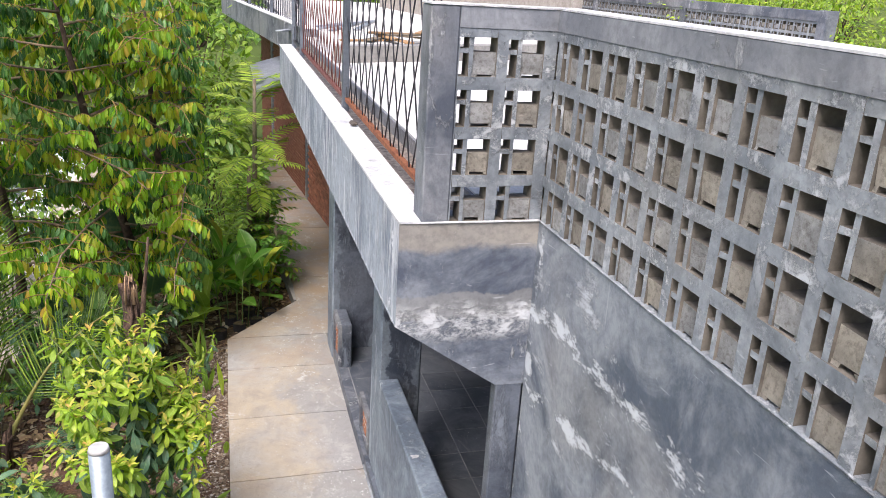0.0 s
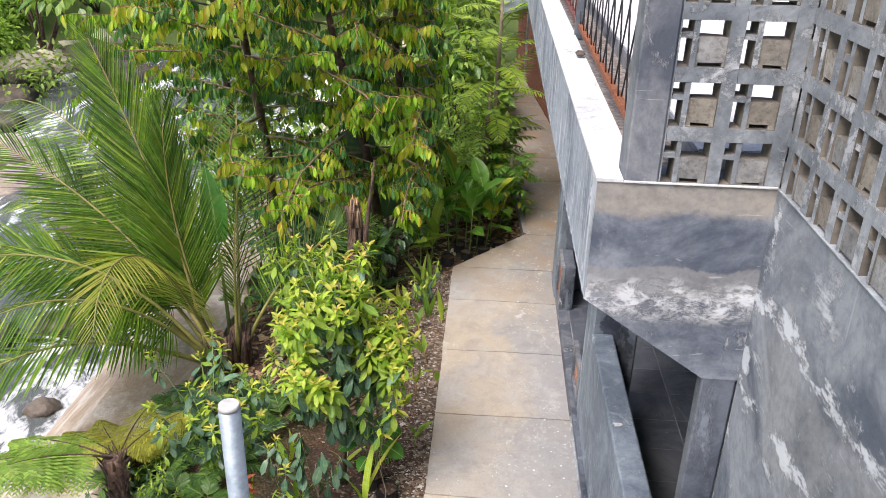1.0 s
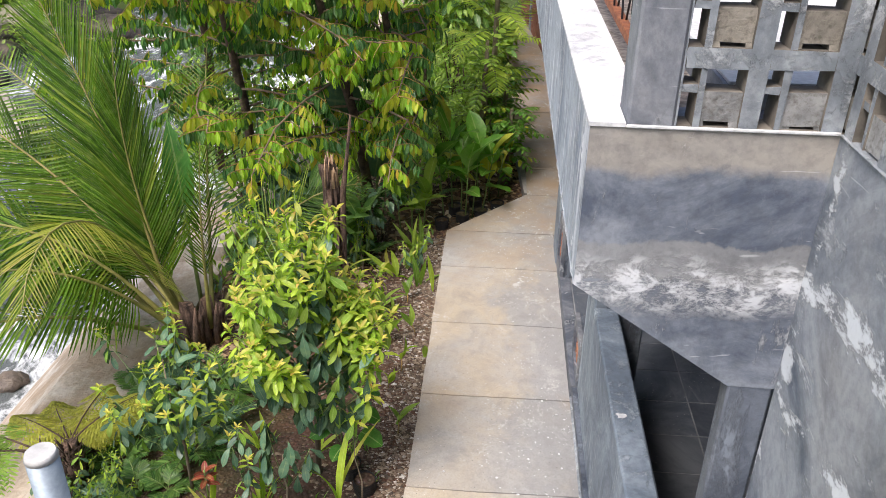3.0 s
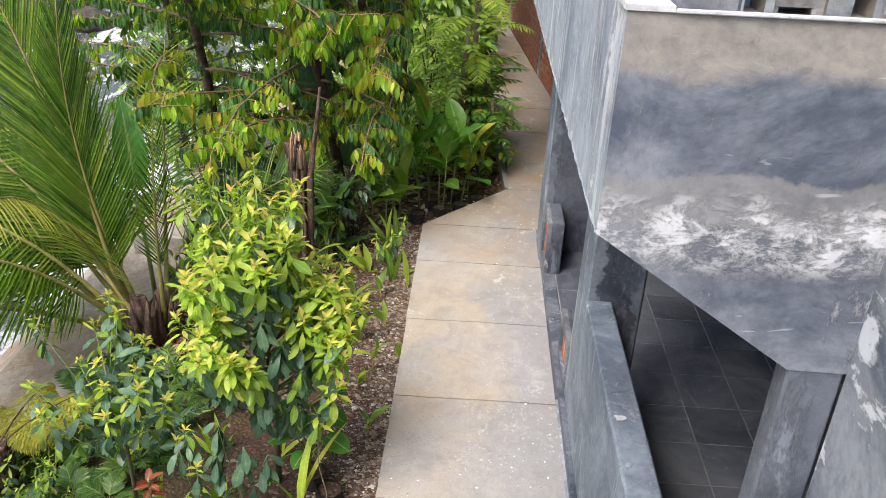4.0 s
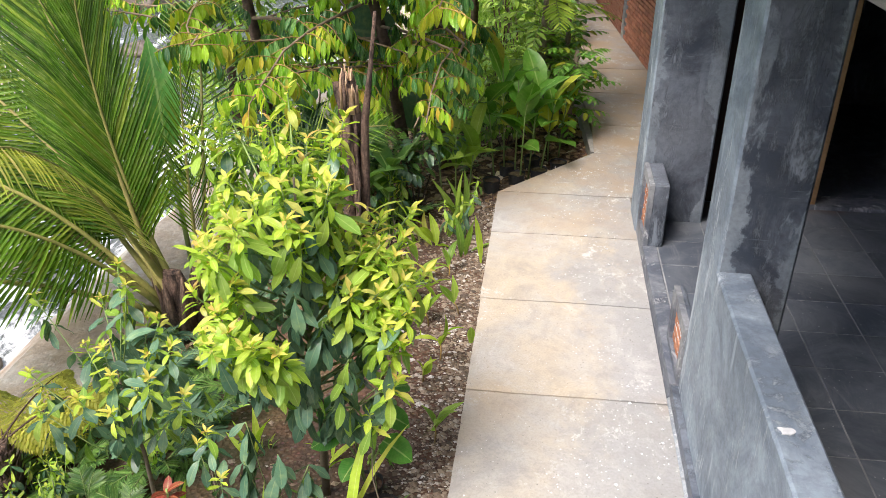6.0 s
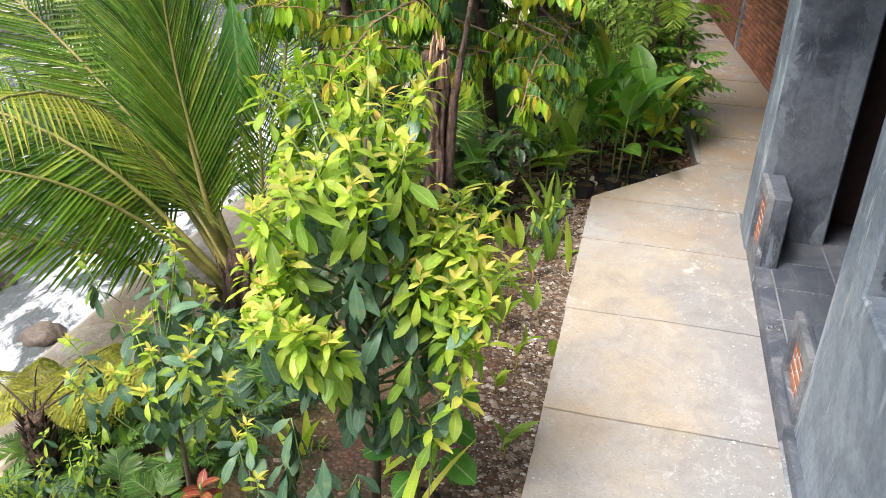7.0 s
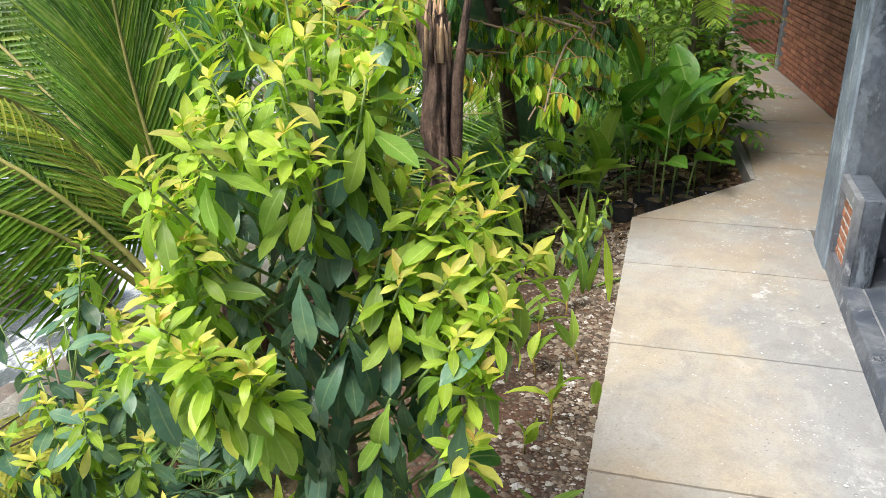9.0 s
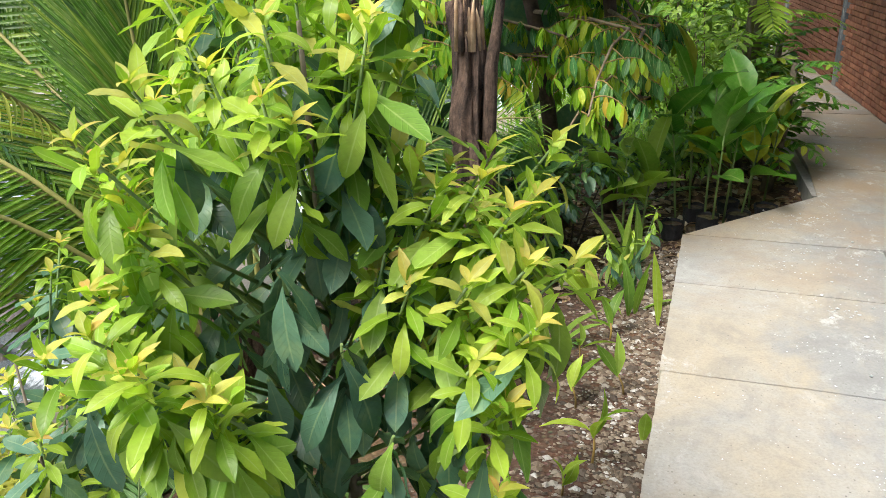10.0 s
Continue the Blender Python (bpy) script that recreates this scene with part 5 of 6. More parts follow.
def palm(base, fronds, label, trunk=0.11):
    root = thing("coconut_palm", label, "palm", base)
    base = Vector(base)
    bm = tube(bmesh.new(), [base - Vector((0, 0, 0.25)), base + Vector((0.0, 0, 0.1)), base + Vector((0, 0, 0.34))], [trunk * 1.2, trunk, trunk * 0.5], 24)
    part("trunk", rough_up(bm, 0.03, 16), BARK_SPLIT, root, "fibrous brown trunk base")
    for az, el, ln, dr, pw, tw, dx, dy, way, face in fronds:
        pts = frond_line(base + Vector((dx, dy, 0.05)), az, el, ln, dr, pw, tw)
        rib = [0.034 * (1 - 0.90 * (i / 14) ** 0.4) for i in range(15)]
        fr = part("frond", tube(bmesh.new(), pts, rib, 8), PETIOLE_WARM if way in ("up", "pale") else PETIOLE, root)
        lv = Leaves()
        n, size, wide, ang, sag, start = {"up": (78, 0.76, 0.50, 38, 0.0, 0.16), "young": (62, 0.62, 0.48, 27, 0.0, 0.2), "fold": (40, 0.42, 0.5, 30, 0.16, 0.3), "pale": (74, 0.64, 0.55, 46, 0.06, 0.2), "hang": (78, 0.66, 0.55, 58, 0.42, 0.2),
                                          "old": (66, 0.52, 0.52, 58, 0.34, 0.2), "flat": (74, 0.66, 0.56, 54, 0.14, 0.2), "back": (46, 0.5, 0.5, 58, 0.1, 0.28)}[way]
        pinnate(lv, pts, n, size, start, mat=0, droop=sag, width=wide, ang=ang, jitter=0.008 if way in ("up", "young") else 0.03, up=face, roll=0.04 if way in ("up", "young", "pale") else 0.15)
        tagged(part("blade", lv.mesh("blade", [LEAF_PALM_OLD if way == "old" else LEAF_PALM]), None, fr, "yellowing leaflets" if way == "old" else ""), kind="stuff")
    for k in range(9):
        a = GOLD * k
        p = base + Vector((0.09 * math.cos(a), 0.09 * math.sin(a), 0.0))
        part("dead_sheath", rough_up(tube(bmesh.new(), [p - Vector((0, 0, 0.1)), p + Vector((0.02 * math.cos(a), 0.02 * math.sin(a), 0.16)), p + Vector((0.05 * math.cos(a), 0.05 * math.sin(a), 0.24 + 0.05 * (k % 3)))], [0.042, 0.03, 0.006], 7), 0.014, 26), BARK_SPLIT, root, "dry brown leaf base")
    return root


palm((-1.55, 7.95, -0.25), (
    (189, 86.6, 3.07, 17, 0.83, -14, -0.09, -0.02, "up", (0.35, -0.93, 0.1)),
    (196, 74.4, 2.6, -24, 1.4, 10, 0.03, 0.05, "young", (0.6, -0.8, 0.1)),
    (173, 63.6, 3.08, 35, 1.45, 22, 0.05, -0.05, "pale", (0.1, -0.45, 0.9)),
    (177, 69.1, 3.4, 94, 3.1, -22, -0.01, 0.04, "hang", (0.0, -0.3, 1)),
    (252, 66.5, 3.1, 105, 2.2, 33, -0.03, 0.08, "old", (0.2, 0.2, 1)),
    (190, 52.6, 3.1, 92, 2.1, 9, -0.03, -0.08, "flat", (0.0, -0.25, 1)),
    (241, 39.3, 3.2, 140, 2.5, -11, -0.09, -0.09, "flat", (0.1, 0.1, 1)),
    (150, 60.0, 3.0, 75, 2.0, -10, -0.02, 0.05, "hang", (0.0, -0.2, 1)),
    (207, 60.0, 2.9, 95, 2.0, 8, -0.04, -0.04, "hang", (0.0, -0.2, 1)),
    (226, 55.0, 2.7, 105, 2.0, 0, -0.05, -0.05, "hang", (0.1, 0.0, 1)),
    (180, 44.0, 2.7, 70, 2.0, 6, -0.05, 0.0, "flat", (0.0, -0.25, 1)),
    (164, 52.0, 2.9, 85, 2.2, -6, -0.05, 0.03, "flat", (0.0, -0.25, 1)),
), "young coconut palm with long feathery fronds above the river")
palm((-1.42, 8.1, -0.27), (
    (97, 66, 2.7, 50, 3.2, 7, 0.0, 0.06, "back", (0.3, -0.95, 0.2)),
    (300, 82, 1.9, 10, 2.0, 20, 0.02, -0.03, "fold", (0.9, -0.4, 0.1)),
    (30, 62, 1.9, 70, 2.0, 0, 0.05, 0.02, "back", (0.2, -0.7, 0.7)),
), "small dark coconut palm standing close behind another palm", 0.07)


def hanging_tree(base, height, reach, limbs, label, seed, lean=(0, 0), low=0.85, edge=0.3, first=0.22):
    """A fruit tree whose long leaves hang side by side from the ends of arching twigs."""
    r = random.Random(seed)
    root = thing("fruit_tree", label, "tree", base)
    base = Vector(base)
    top = base + Vector((lean[0], lean[1], height))
    pts = [base - Vector((0, 0, 0.15)), base.lerp(top, 0.3) + Vector((0.04, 0, 0)), base.lerp(top, 0.65) + Vector((-0.05, 0.03, 0)), top]
    part("trunk", rough_up(tube(bmesh.new(), pts, [0.058, 0.048, 0.036, 0.012], 10), 0.006, 12), BARK, root)
    lv = Leaves()
    tw = bmesh.new()
    for i in range(limbs):
        f = first + (0.98 - first) * i / limbs
        p0 = base.lerp(top, f)
        d = spread_dir(GOLD * i + r.uniform(-0.4, 0.4), r.uniform(0.0, 0.5))
        ln = reach * (1.15 - 0.55 * f) * r.uniform(0.75, 1.2)
        p, path_ = p0.copy(), [p0.copy()]
        for _ in range(6):
            d = (d + Vector((r.uniform(-0.2, 0.2), r.uniform(-0.2, 0.2), r.uniform(-0.16, 0.1)))).normalized()
            if p.x > edge - 0.2 and d.x > 0:
                d.x *= -0.3
            p = p + d * ln / 6
            path_.append(p.copy())
        part("limb", tube(bmesh.new(), path_, [0.015 - 0.0016 * k for k in range(7)], 6), TWIG_GREY, root)
        for k in range(22):
            t = 0.15 + 0.85 * k / 21
            j = min(5, int(t * 6))
            q = path_[j].lerp(path_[j + 1], t * 6 - j)
            if q.z < base.z + low + r.uniform(-0.45, 0.15) or q.x > edge:
                continue
            ta = math.atan2(d.y, d.x) + (1 if k % 2 else -1) * r.uniform(0.3, 1.6)
            td = spread_dir(ta, r.uniform(-0.3, 0.9))
            sag = r.uniform(0.08, 0.28)
            tl = r.uniform(0.14, 0.32)
            tp, tpath = q.copy(), [q.copy()]
            for _ in range(5):
                td = (td + Vector((r.uniform(-0.12, 0.12), r.uniform(-0.12, 0.12), -sag if td.z > -0.45 else 0.1))).normalized()
                tp = tp + td * tl / 5
                tpath.append(tp.copy())
            tube(tw, tpath, [0.0055, 0.005, 0.004, 0.0035, 0.003, 0.002], 4, cap=False)
            # darker leaves towards the trunk paint in the shade within the crown
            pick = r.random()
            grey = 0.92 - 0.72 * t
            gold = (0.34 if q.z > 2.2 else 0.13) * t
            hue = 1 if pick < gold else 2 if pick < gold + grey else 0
            n = r.randrange(9, 15)
            side0 = td.cross(Vector((0, 0, 1)))
            side0 = side0.normalized() if side0.length > 0.01 else Vector((1, 0, 0))
            for m in range(n):
                u = 0.12 + 0.88 * m / (n - 1)
                a = min(4, int(u * 5))
                at = tpath[a].lerp(tpath[a + 1], u * 5 - a)
                side = side0 * (1 if m % 2 else -1)
                ld = Vector((r.uniform(-0.2, 0.2), r.uniform(-0.2, 0.2), -1)) + side * r.uniform(0.1, 0.8) + td * r.uniform(-0.1, 0.4)
                lv.add(at, ld, HANGING[r.randrange(3)], side * 0.8 + td * r.uniform(-0.2, 0.5) + Vector((0, 0, 0.5)), r.uniform(-0.5, 0.5), hue if r.random() < 0.86 else r.randrange(3), r.uniform(0.8, 1.15))
    tagged(part("branchwork", tw, TWIG_RUST, root, "rusty young twigs"), kind="stuff")
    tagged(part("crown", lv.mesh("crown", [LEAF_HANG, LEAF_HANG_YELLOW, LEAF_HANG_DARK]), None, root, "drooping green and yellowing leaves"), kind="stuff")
    return root


HL = "fruit tree with rows of drooping green and yellowing leaves"
hanging_tree((0.0, 10.8, -0.16), 3.7, 1.9, 22, HL, 3, (-0.1, -0.9), low=1.15, edge=0.4)
hanging_tree((-0.28, 10.42, -0.16), 4.2, 2.0, 29, HL, 5, (-0.6, -1.0), low=1.1)
hanging_tree((-1.6, 10.4, -0.2), 4.4, 2.1, 30, HL, 8, (-0.1, -0.7), low=1.0)
hanging_tree((-2.7, 12.2, -0.3), 4.8, 2.2, 26, HL, 11, (0.1, -0.4), low=1.0)
hanging_tree((-0.2, 15.6, -0.1), 5.2, 2.2, 18, HL, 17, (0.1, 0), low=2.4, first=0.45)


def stump(base, height):
    """A snapped trunk with pale splinters and a forked dead limb beside it."""
    root = thing("broken_trunk", "dark broken tree trunk with a pale splintered top", "tree stump", base)
    base = Vector(base)
    bm = bmesh.new()
    tube(bm, [base + Vector((0.012 * math.sin(k), 0, -0.2 + (height + 0.2) * k / 30)) for k in range(31)], [0.076 - 0.001 * k for k in range(31)], 48)
    for v in bm.verts:
        a = math.atan2(v.co.y - base.y, v.co.x - base.x)
        v.co += Vector((math.cos(a), math.sin(a), 0)) * (0.05 * noise.noise(Vector((math.cos(a) * 2.2, math.sin(a) * 2.2, v.co.z * 0.9))) + 0.03 * noise.noise(Vector((math.cos(a) * 6, math.sin(a) * 6, v.co.z * 2.0))) - 0.008 * abs(math.sin(7 * a + 1.5 * math.sin(v.co.z * 3))))
        if v.co.z > base.z + height - 0.02:
            v.co.z += 0.11 * noise.noise(Vector((math.cos(a) * 2.5, math.sin(a) * 2.5, 4)))
    part("trunk", bm, BARK_SPLIT, root, smooth=True)
    r = random.Random(6)
    for k in range(34):
        a, rr = GOLD * k, 0.048 * math.sqrt((k + 0.5) / 34)
        p = base + Vector((rr * math.cos(a), rr * math.sin(a), height - 0.16))
        tall = 0.15 + 0.13 * max(0.0, noise.noise(Vector((math.cos(a) * 1.3, math.sin(a) * 1.3, rr * 20))) + 0.3)
        part("splinter", rough_up(tube(bmesh.new(), [p, p + Vector((0, 0, tall * 0.7)), p + Vector((r.uniform(-0.012, 0.012), r.uniform(-0.012, 0.012), tall))], [0.012, 0.010, 0.003], 4), 0.004, 60), HEARTWOOD if k % 4 else BARK_SPLIT, root, "torn wood")
    pts = [base + Vector((0.05, 0.01, 0.2)), base + Vector((0.055, 0.0, 0.9)), base + Vector((0.085, -0.01, 1.5)), base + Vector((0.12, 0.02, 1.8)), base + Vector((0.16, 0.05, 2.1))]
    part("side_stem", rough_up(tube(bmesh.new(), pts, [0.034, 0.03, 0.024, 0.014, 0.008], 14), 0.014, 14), BARK_SPLIT, root)
    return root


stump((-0.14, 7.66, -0.18), 1.72)


COMPOUND = leaf_shape(1.0, 0.40, OVAL, 0.4, 0.25)


def feather_tree(base, height, label, seed, n=16, spread=0.75, m=None, leaf=0.17, wide=3.2, shape=LEAFLET, pairs=15, low=0.45):
    """A slim tree with long feathery compound leaves."""
    root = thing("feathery_tree", label, "tree", base)
    r = random.Random(seed)
    base = Vector(base)
    top = base + Vector((0.1, -0.05, height))
    part("trunk", rough_up(tube(bmesh.new(), [base - Vector((0, 0, 0.15)), base.lerp(top, 0.5) + Vector((0.03, 0, 0)), top], [0.05, 0.038, 0.02], 9), 0.006, 14), BARK_PALE, root)
    lv = Leaves()
    bm = bmesh.new()
    for i in range(n):
        p0 = base.lerp(top, low + (1 - low) * i / n)
        pts = arc(p0, spread_dir(GOLD * i, r.uniform(0.2, 0.95)), spread * r.uniform(0.8, 1.2), 0.9, 7, 0.05)
        tube(bm, pts, [0.008, 0.007, 0.006, 0.005, 0.004, 0.003, 0.003, 0.002], 4, cap=False)
        pinnate(lv, pts, pairs, leaf, 0.25, mat=0, droop=0.15, width=wide, ang=72, shape=shape)
    tagged(part("stalkwork", bm, STEM, root), kind="stuff")
    part("crown", lv.mesh("crown", [m or LEAF_PINNATE]), None, root, "light yellow-green feathery leaves")
    return root


feather_tree((0.90, 11.9, -0.1), 2.75, "slim tree with light feathery yellow-green leaves beside the path", 4, 22, 0.85, leaf=0.2)
feather_tree((1.12, 11.35, -0.1), 0.95, "dark-leaved feathery shrub leaning over the path", 9, 34, 0.46, LEAF_BROAD, 0.12, 1.0, COMPOUND, 6, 0.3)
feather_tree((1.05, 12.1, -0.1), 1.1, "dark-leaved feathery shrub beside the path", 12, 30, 0.46, LEAF_BROAD, 0.12, 1.0, COMPOUND, 6, 0.3)
feather_tree((0.80, 11.5, -0.1), 1.7, "slender shrub with light green compound leaves beside the path", 21, 30, 0.5, LEAF_MID, 0.13, 1.0, COMPOUND, 6, 0.35)


def broad_plant(base, stems, label, seed, leaf_len=0.42, leaf_w=0.16, m=None, spread=0.5, name="broadleaf_plant", shape=OVAL):
    """A clump of canes, each with a few broad upright leaves."""
    root = thing(name, label, "plant", base)
    r = random.Random(seed)
    shapes = [leaf_object_mesh("leaf", leaf_shape(leaf_len * s, leaf_w * s, shape, c, 0.35, 0.05), m or LEAF_BROAD) for s, c in ((1.0, 0.5), (0.85, 0.9), (1.1, 0.3))]
    for h, dx, dy in stems:
        p = Vector(base) + Vector((dx, dy, 0))
        q = p + Vector((dx * spread, dy * spread, h))
        part("cane", tube(bmesh.new(), [p - Vector((0, 0, 0.08)), p.lerp(q, 0.5), q], [0.009, 0.007, 0.005], 7), STEM, root)
        for k in range(5):
            at = p.lerp(q, 0.5 + 0.125 * k)
            d = spread_dir(r.uniform(0, 6.28), r.uniform(0.85, 1.42) if k > 1 else r.uniform(0.3, 1.1))
            ob = part("leaf", shapes[r.randrange(3)], None, root)
            ob.matrix_basis = Matrix.Translation(at) @ turn_to(d, (0, 0, 1), r.uniform(-0.5, 0.5)).to_4x4()
    return root


broad_plant((0.70, 10.38, -0.14), [(0.95, 0.0, 0.0), (0.85, 0.12, 0.05), (1.0, -0.1, 0.08), (0.75, 0.05, -0.1), (0.85, -0.18, -0.05), (0.7, 0.22, 0.08)], "clump of broad-leaved canes with a few yellow leaves beside the path", 2, 0.36, 0.195)
broad_plant((1.0, 10.9, -0.14), [(0.7, 0.0, 0.0), (0.55, 0.1, 0.1), (0.6, -0.12, 0.05)], "clump of slender broad-leaved canes near the path bend", 5, 0.30, 0.14)
broad_plant((0.2, 9.9, -0.16), [(0.6, 0.0, 0.0), (0.5, 0.1, 0.1), (0.5, -0.12, 0.05)], "dark broad-leaved plant in the bed", 8, 0.36, 0.14, LEAF_MID)
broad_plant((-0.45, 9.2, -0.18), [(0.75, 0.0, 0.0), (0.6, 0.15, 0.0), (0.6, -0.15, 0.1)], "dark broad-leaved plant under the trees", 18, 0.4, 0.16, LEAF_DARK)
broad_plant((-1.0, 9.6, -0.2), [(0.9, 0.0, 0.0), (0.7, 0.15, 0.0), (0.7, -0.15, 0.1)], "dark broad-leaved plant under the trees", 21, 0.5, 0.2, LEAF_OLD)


def big_leaf_plant(name, base, label, leaves, m, shape=BLADE, wide=0.3):
    """A stalked plant with one or two very large leaves: (tip of stalk, direction, length)."""
    root = thing(name, label, "plant", base)
    b = Vector(base)
    for at, az, el, ln, spin in leaves:
        at = Vector(at)
        part("stalk", tube(bmesh.new(), [b - Vector((0, 0, 0.1)), b.lerp(at, 0.5) + Vector((0, 0, 0.12)), at], [0.024, 0.016, 0.009], 9), STEM, root)
        me = leaf_object_mesh("leaf", leaf_shape(ln, ln * wide, shape, 0.5, 0.22, 0.02), m)
        ob = part("leaf", me, None, root)
        ob.matrix_basis = Matrix.Translation(at) @ turn_to(spread_dir(radians(az), radians(el)), (0.3, -0.9, 0.3), spin).to_4x4()
    return root


big_leaf_plant("banana_plant", (-1.5, 8.2, -0.3), "young banana plant with an upright torn leaf", [((-1.50, 8.1, 0.95), 100, 84, 0.72, 0.25)], LEAF_ROUND, BLADE, 0.34)
big_leaf_plant("taro_plant", (-0.3, 10.6, -0.18), "plant with a large dark blue-green drooping leaf", [((-0.2, 10.36, 0.66), 250, -70, 0.36, 0.0), ((-0.75, 10.0, 1.3), 20, -12, 0.55, 0.1)], LEAF_OLD, ROUND, 0.8)


def croton(base, top, label):
    """A thin cane with a head of narrow arching yellow leaves."""
    root = thing("croton", label, "plant", base)
    b, t = Vector(base), Vector(top)
    part("cane", tube(bmesh.new(), [b - Vector((0, 0, 0.1)), b.lerp(t, 0.5) + Vector((0.02, 0, 0)), t], [0.012, 0.01, 0.006], 7), TWIG_GREY, root)
    r = random.Random(12)
    for k in range(22):
        ln = r.uniform(0.15, 0.27)
        ob = part("leaf", leaf_object_mesh("leaf", leaf_shape(ln, 0.028 * r.uniform(0.8, 1.3), BLADE, r.uniform(0.6, 1.6), 0.3, 0.05), LEAF_CROTON), None, root)
        ob.matrix_basis = Matrix.Translation(t - Vector((0, 0, 0.012 * k))) @ turn_to(spread_dir(GOLD * k, r.uniform(-0.1, 1.1)), (0, 0, 1), r.uniform(-0.4, 0.4)).to_4x4()


croton((0.1, 7.1, -0.16), (0.1, 6.95, 1.14), "thin cane with narrow arching yellow leaves behind the young fruit tree")


def spear_plant(base, n, length, label, seed, width=0.07, m=None, open_=0.35, stalk=0.0):
    """A tuft of upright pointed blades."""
    root = thing("spear_leaf_plant", label, "plant", base)
    r = random.Random(seed)
    foot = Vector(base)
    if stalk:
        base = foot + Vector((r.uniform(-0.03, 0.03), r.uniform(-0.03, 0.03), stalk))
        part("stalk", tube(bmesh.new(), [foot - Vector((0, 0, 0.03)), foot.lerp(base, 0.5) + Vector((0.006, 0, 0)), base], [0.006, 0.005, 0.004], 6), TWIG_RUST, root, "thin rusty stem")
    for k in range(n):
        s = length * r.uniform(0.65, 1.1)
        me = leaf_object_mesh("leaf", leaf_shape(s, width * r.uniform(0.8, 1.2), LANCE, r.uniform(0.2, 1.3), 0.4, 0.03), m or LEAF_BROAD)
        ob = part("leaf", me, None, root)
        d = spread_dir(r.uniform(0, 6.28), math.pi / 2 - r.uniform(0.05, open_ if k else 0.12))
        ob.matrix_basis = Matrix.Translation(Vector(base) + (Vector((0, 0, -0.012 * k)) if stalk else Vector((r.uniform(-0.03, 0.03), r.uniform(-0.03, 0.03), -0.02)))) @ turn_to(d, (r.uniform(-1, 1), r.uniform(-1, 1), 0.2)).to_4x4()
    return root


SL = "tuft of upright pointed green leaves at the path edge"
for i, (x, y, n, ln) in enumerate(((0.54, 8.78, 1, 0.55), (0.44, 8.05, 2, 0.34), (0.54, 7.72, 1, 0.36), (0.38, 7.5, 4, 0.36), (0.3, 8.6, 4, 0.32), (0.28, 9.5, 6, 0.5), (0.12, 9.1, 5, 0.42), (0.45, 6.75, 4, 0.3), (0.05, 8.5, 5, 0.35), (0.25, 7.9, 3, 0.3), (0.2, 8.25, 3, 0.3), (0.38, 8.9, 4, 0.4), (0.3, 7.3, 3, 0.26),
                                   (-0.15, 5.55, 5, 0.42), (-0.5, 5.5, 6, 0.45), (-0.72, 5.75, 5, 0.4), (0.2, 5.62, 4, 0.34), (-0.95, 5.45, 6, 0.42), (-0.3, 5.35, 4, 0.35))):
    young = 6.6 < y < 8.7 and x > 0.15 and n > 1
    spear_plant((x, y, ground_z(x, y)), n, ln * (0.68 if young else 1.0), "seedling with a few pointed green leaves on a thin stem" if young else SL if x > 0.4 else "tuft of upright pointed green leaves in the bed", i + 30, 0.05 if young else 0.06, LEAF_MID if i % 3 else LEAF_YOUNG, 1.0 if young else 0.9, 0.09 + 0.02 * (i % 4) if young else 0.0)
spear_plant((0.17, 6.0, -0.16), 3, 0.72, "bright yellow-green spear leaf among round leaves", 60, 0.055, LEAF_YOUNG, 0.2)


def round_plant(base, label):
    root = thing("round_leaf_plant", label, "plant", base)
    b = Vector(base)
    for dx, dy, h, s, az, el in ((-0.08, -0.06, 0.60, 0.15, 190, -0.15), (-0.09, -0.08, 0.44, 0.16, 205, -0.05), (0.09, 0.0, 0.52, 0.15, -12, -0.1), (0.10, -0.04, 0.38, 0.17, -28, 0.0), (0.11, 0.08, 0.60, 0.13, 40, 0.0), (-0.02, -0.1, 0.30, 0.13, 250, 0.1)):
        at = b + Vector((dx, dy, h))
        lf = part("leaf", leaf_object_mesh("leaf", leaf_shape(s, s * 0.82, ROUND, 0.5, 0.15, 0.03), LEAF_ROUND), None, root)
        lf.matrix_basis = Matrix.Translation(at) @ turn_to(spread_dir(radians(az), el), (0, -0.3, 1)).to_4x4()
        part("stalk", tube(bmesh.new(), [b, b.lerp(at, 0.5) + Vector((0, 0, 0.06)), at], 0.005, 5), STEM, root)


round_plant((0.17, 6.36, -0.16), "plant with large round bright green leaves in a black bag")


def potted_bag(at, r=0.075, h=0.12):
    root = thing("planting_bag", "black plastic planting bag filled with soil", "plant pot", at, "planting bags")
    b = Vector(at)
    bm = tube(bmesh.new(), [b, b + Vector((0, 0, h * 0.45)), b + Vector((0, 0, h * 0.85)), b + Vector((0, 0, h * 1.08))], [r * 0.86, r * 0.97, r, r * 1.05], 18, cap=False)
    part("bag", rough_up(bm, 0.012, 30), POT, root)
    part("soil", tube(bmesh.new(), [b + Vector((0, 0, h * 0.6)), b + Vector((0, 0, h * 0.93))], [r * 0.8, r * 0.96], 14), SOIL, root, "dark soil")


for x, y in ((0.5, 10.15), (0.72, 10.28), (0.92, 10.42), (1.1, 10.62), (0.62, 10.5), (0.30, 6.2), (0.17, 6.36), (0.85, 10.7)):
    potted_bag((x, y, ground_z(x, y) - 0.01))


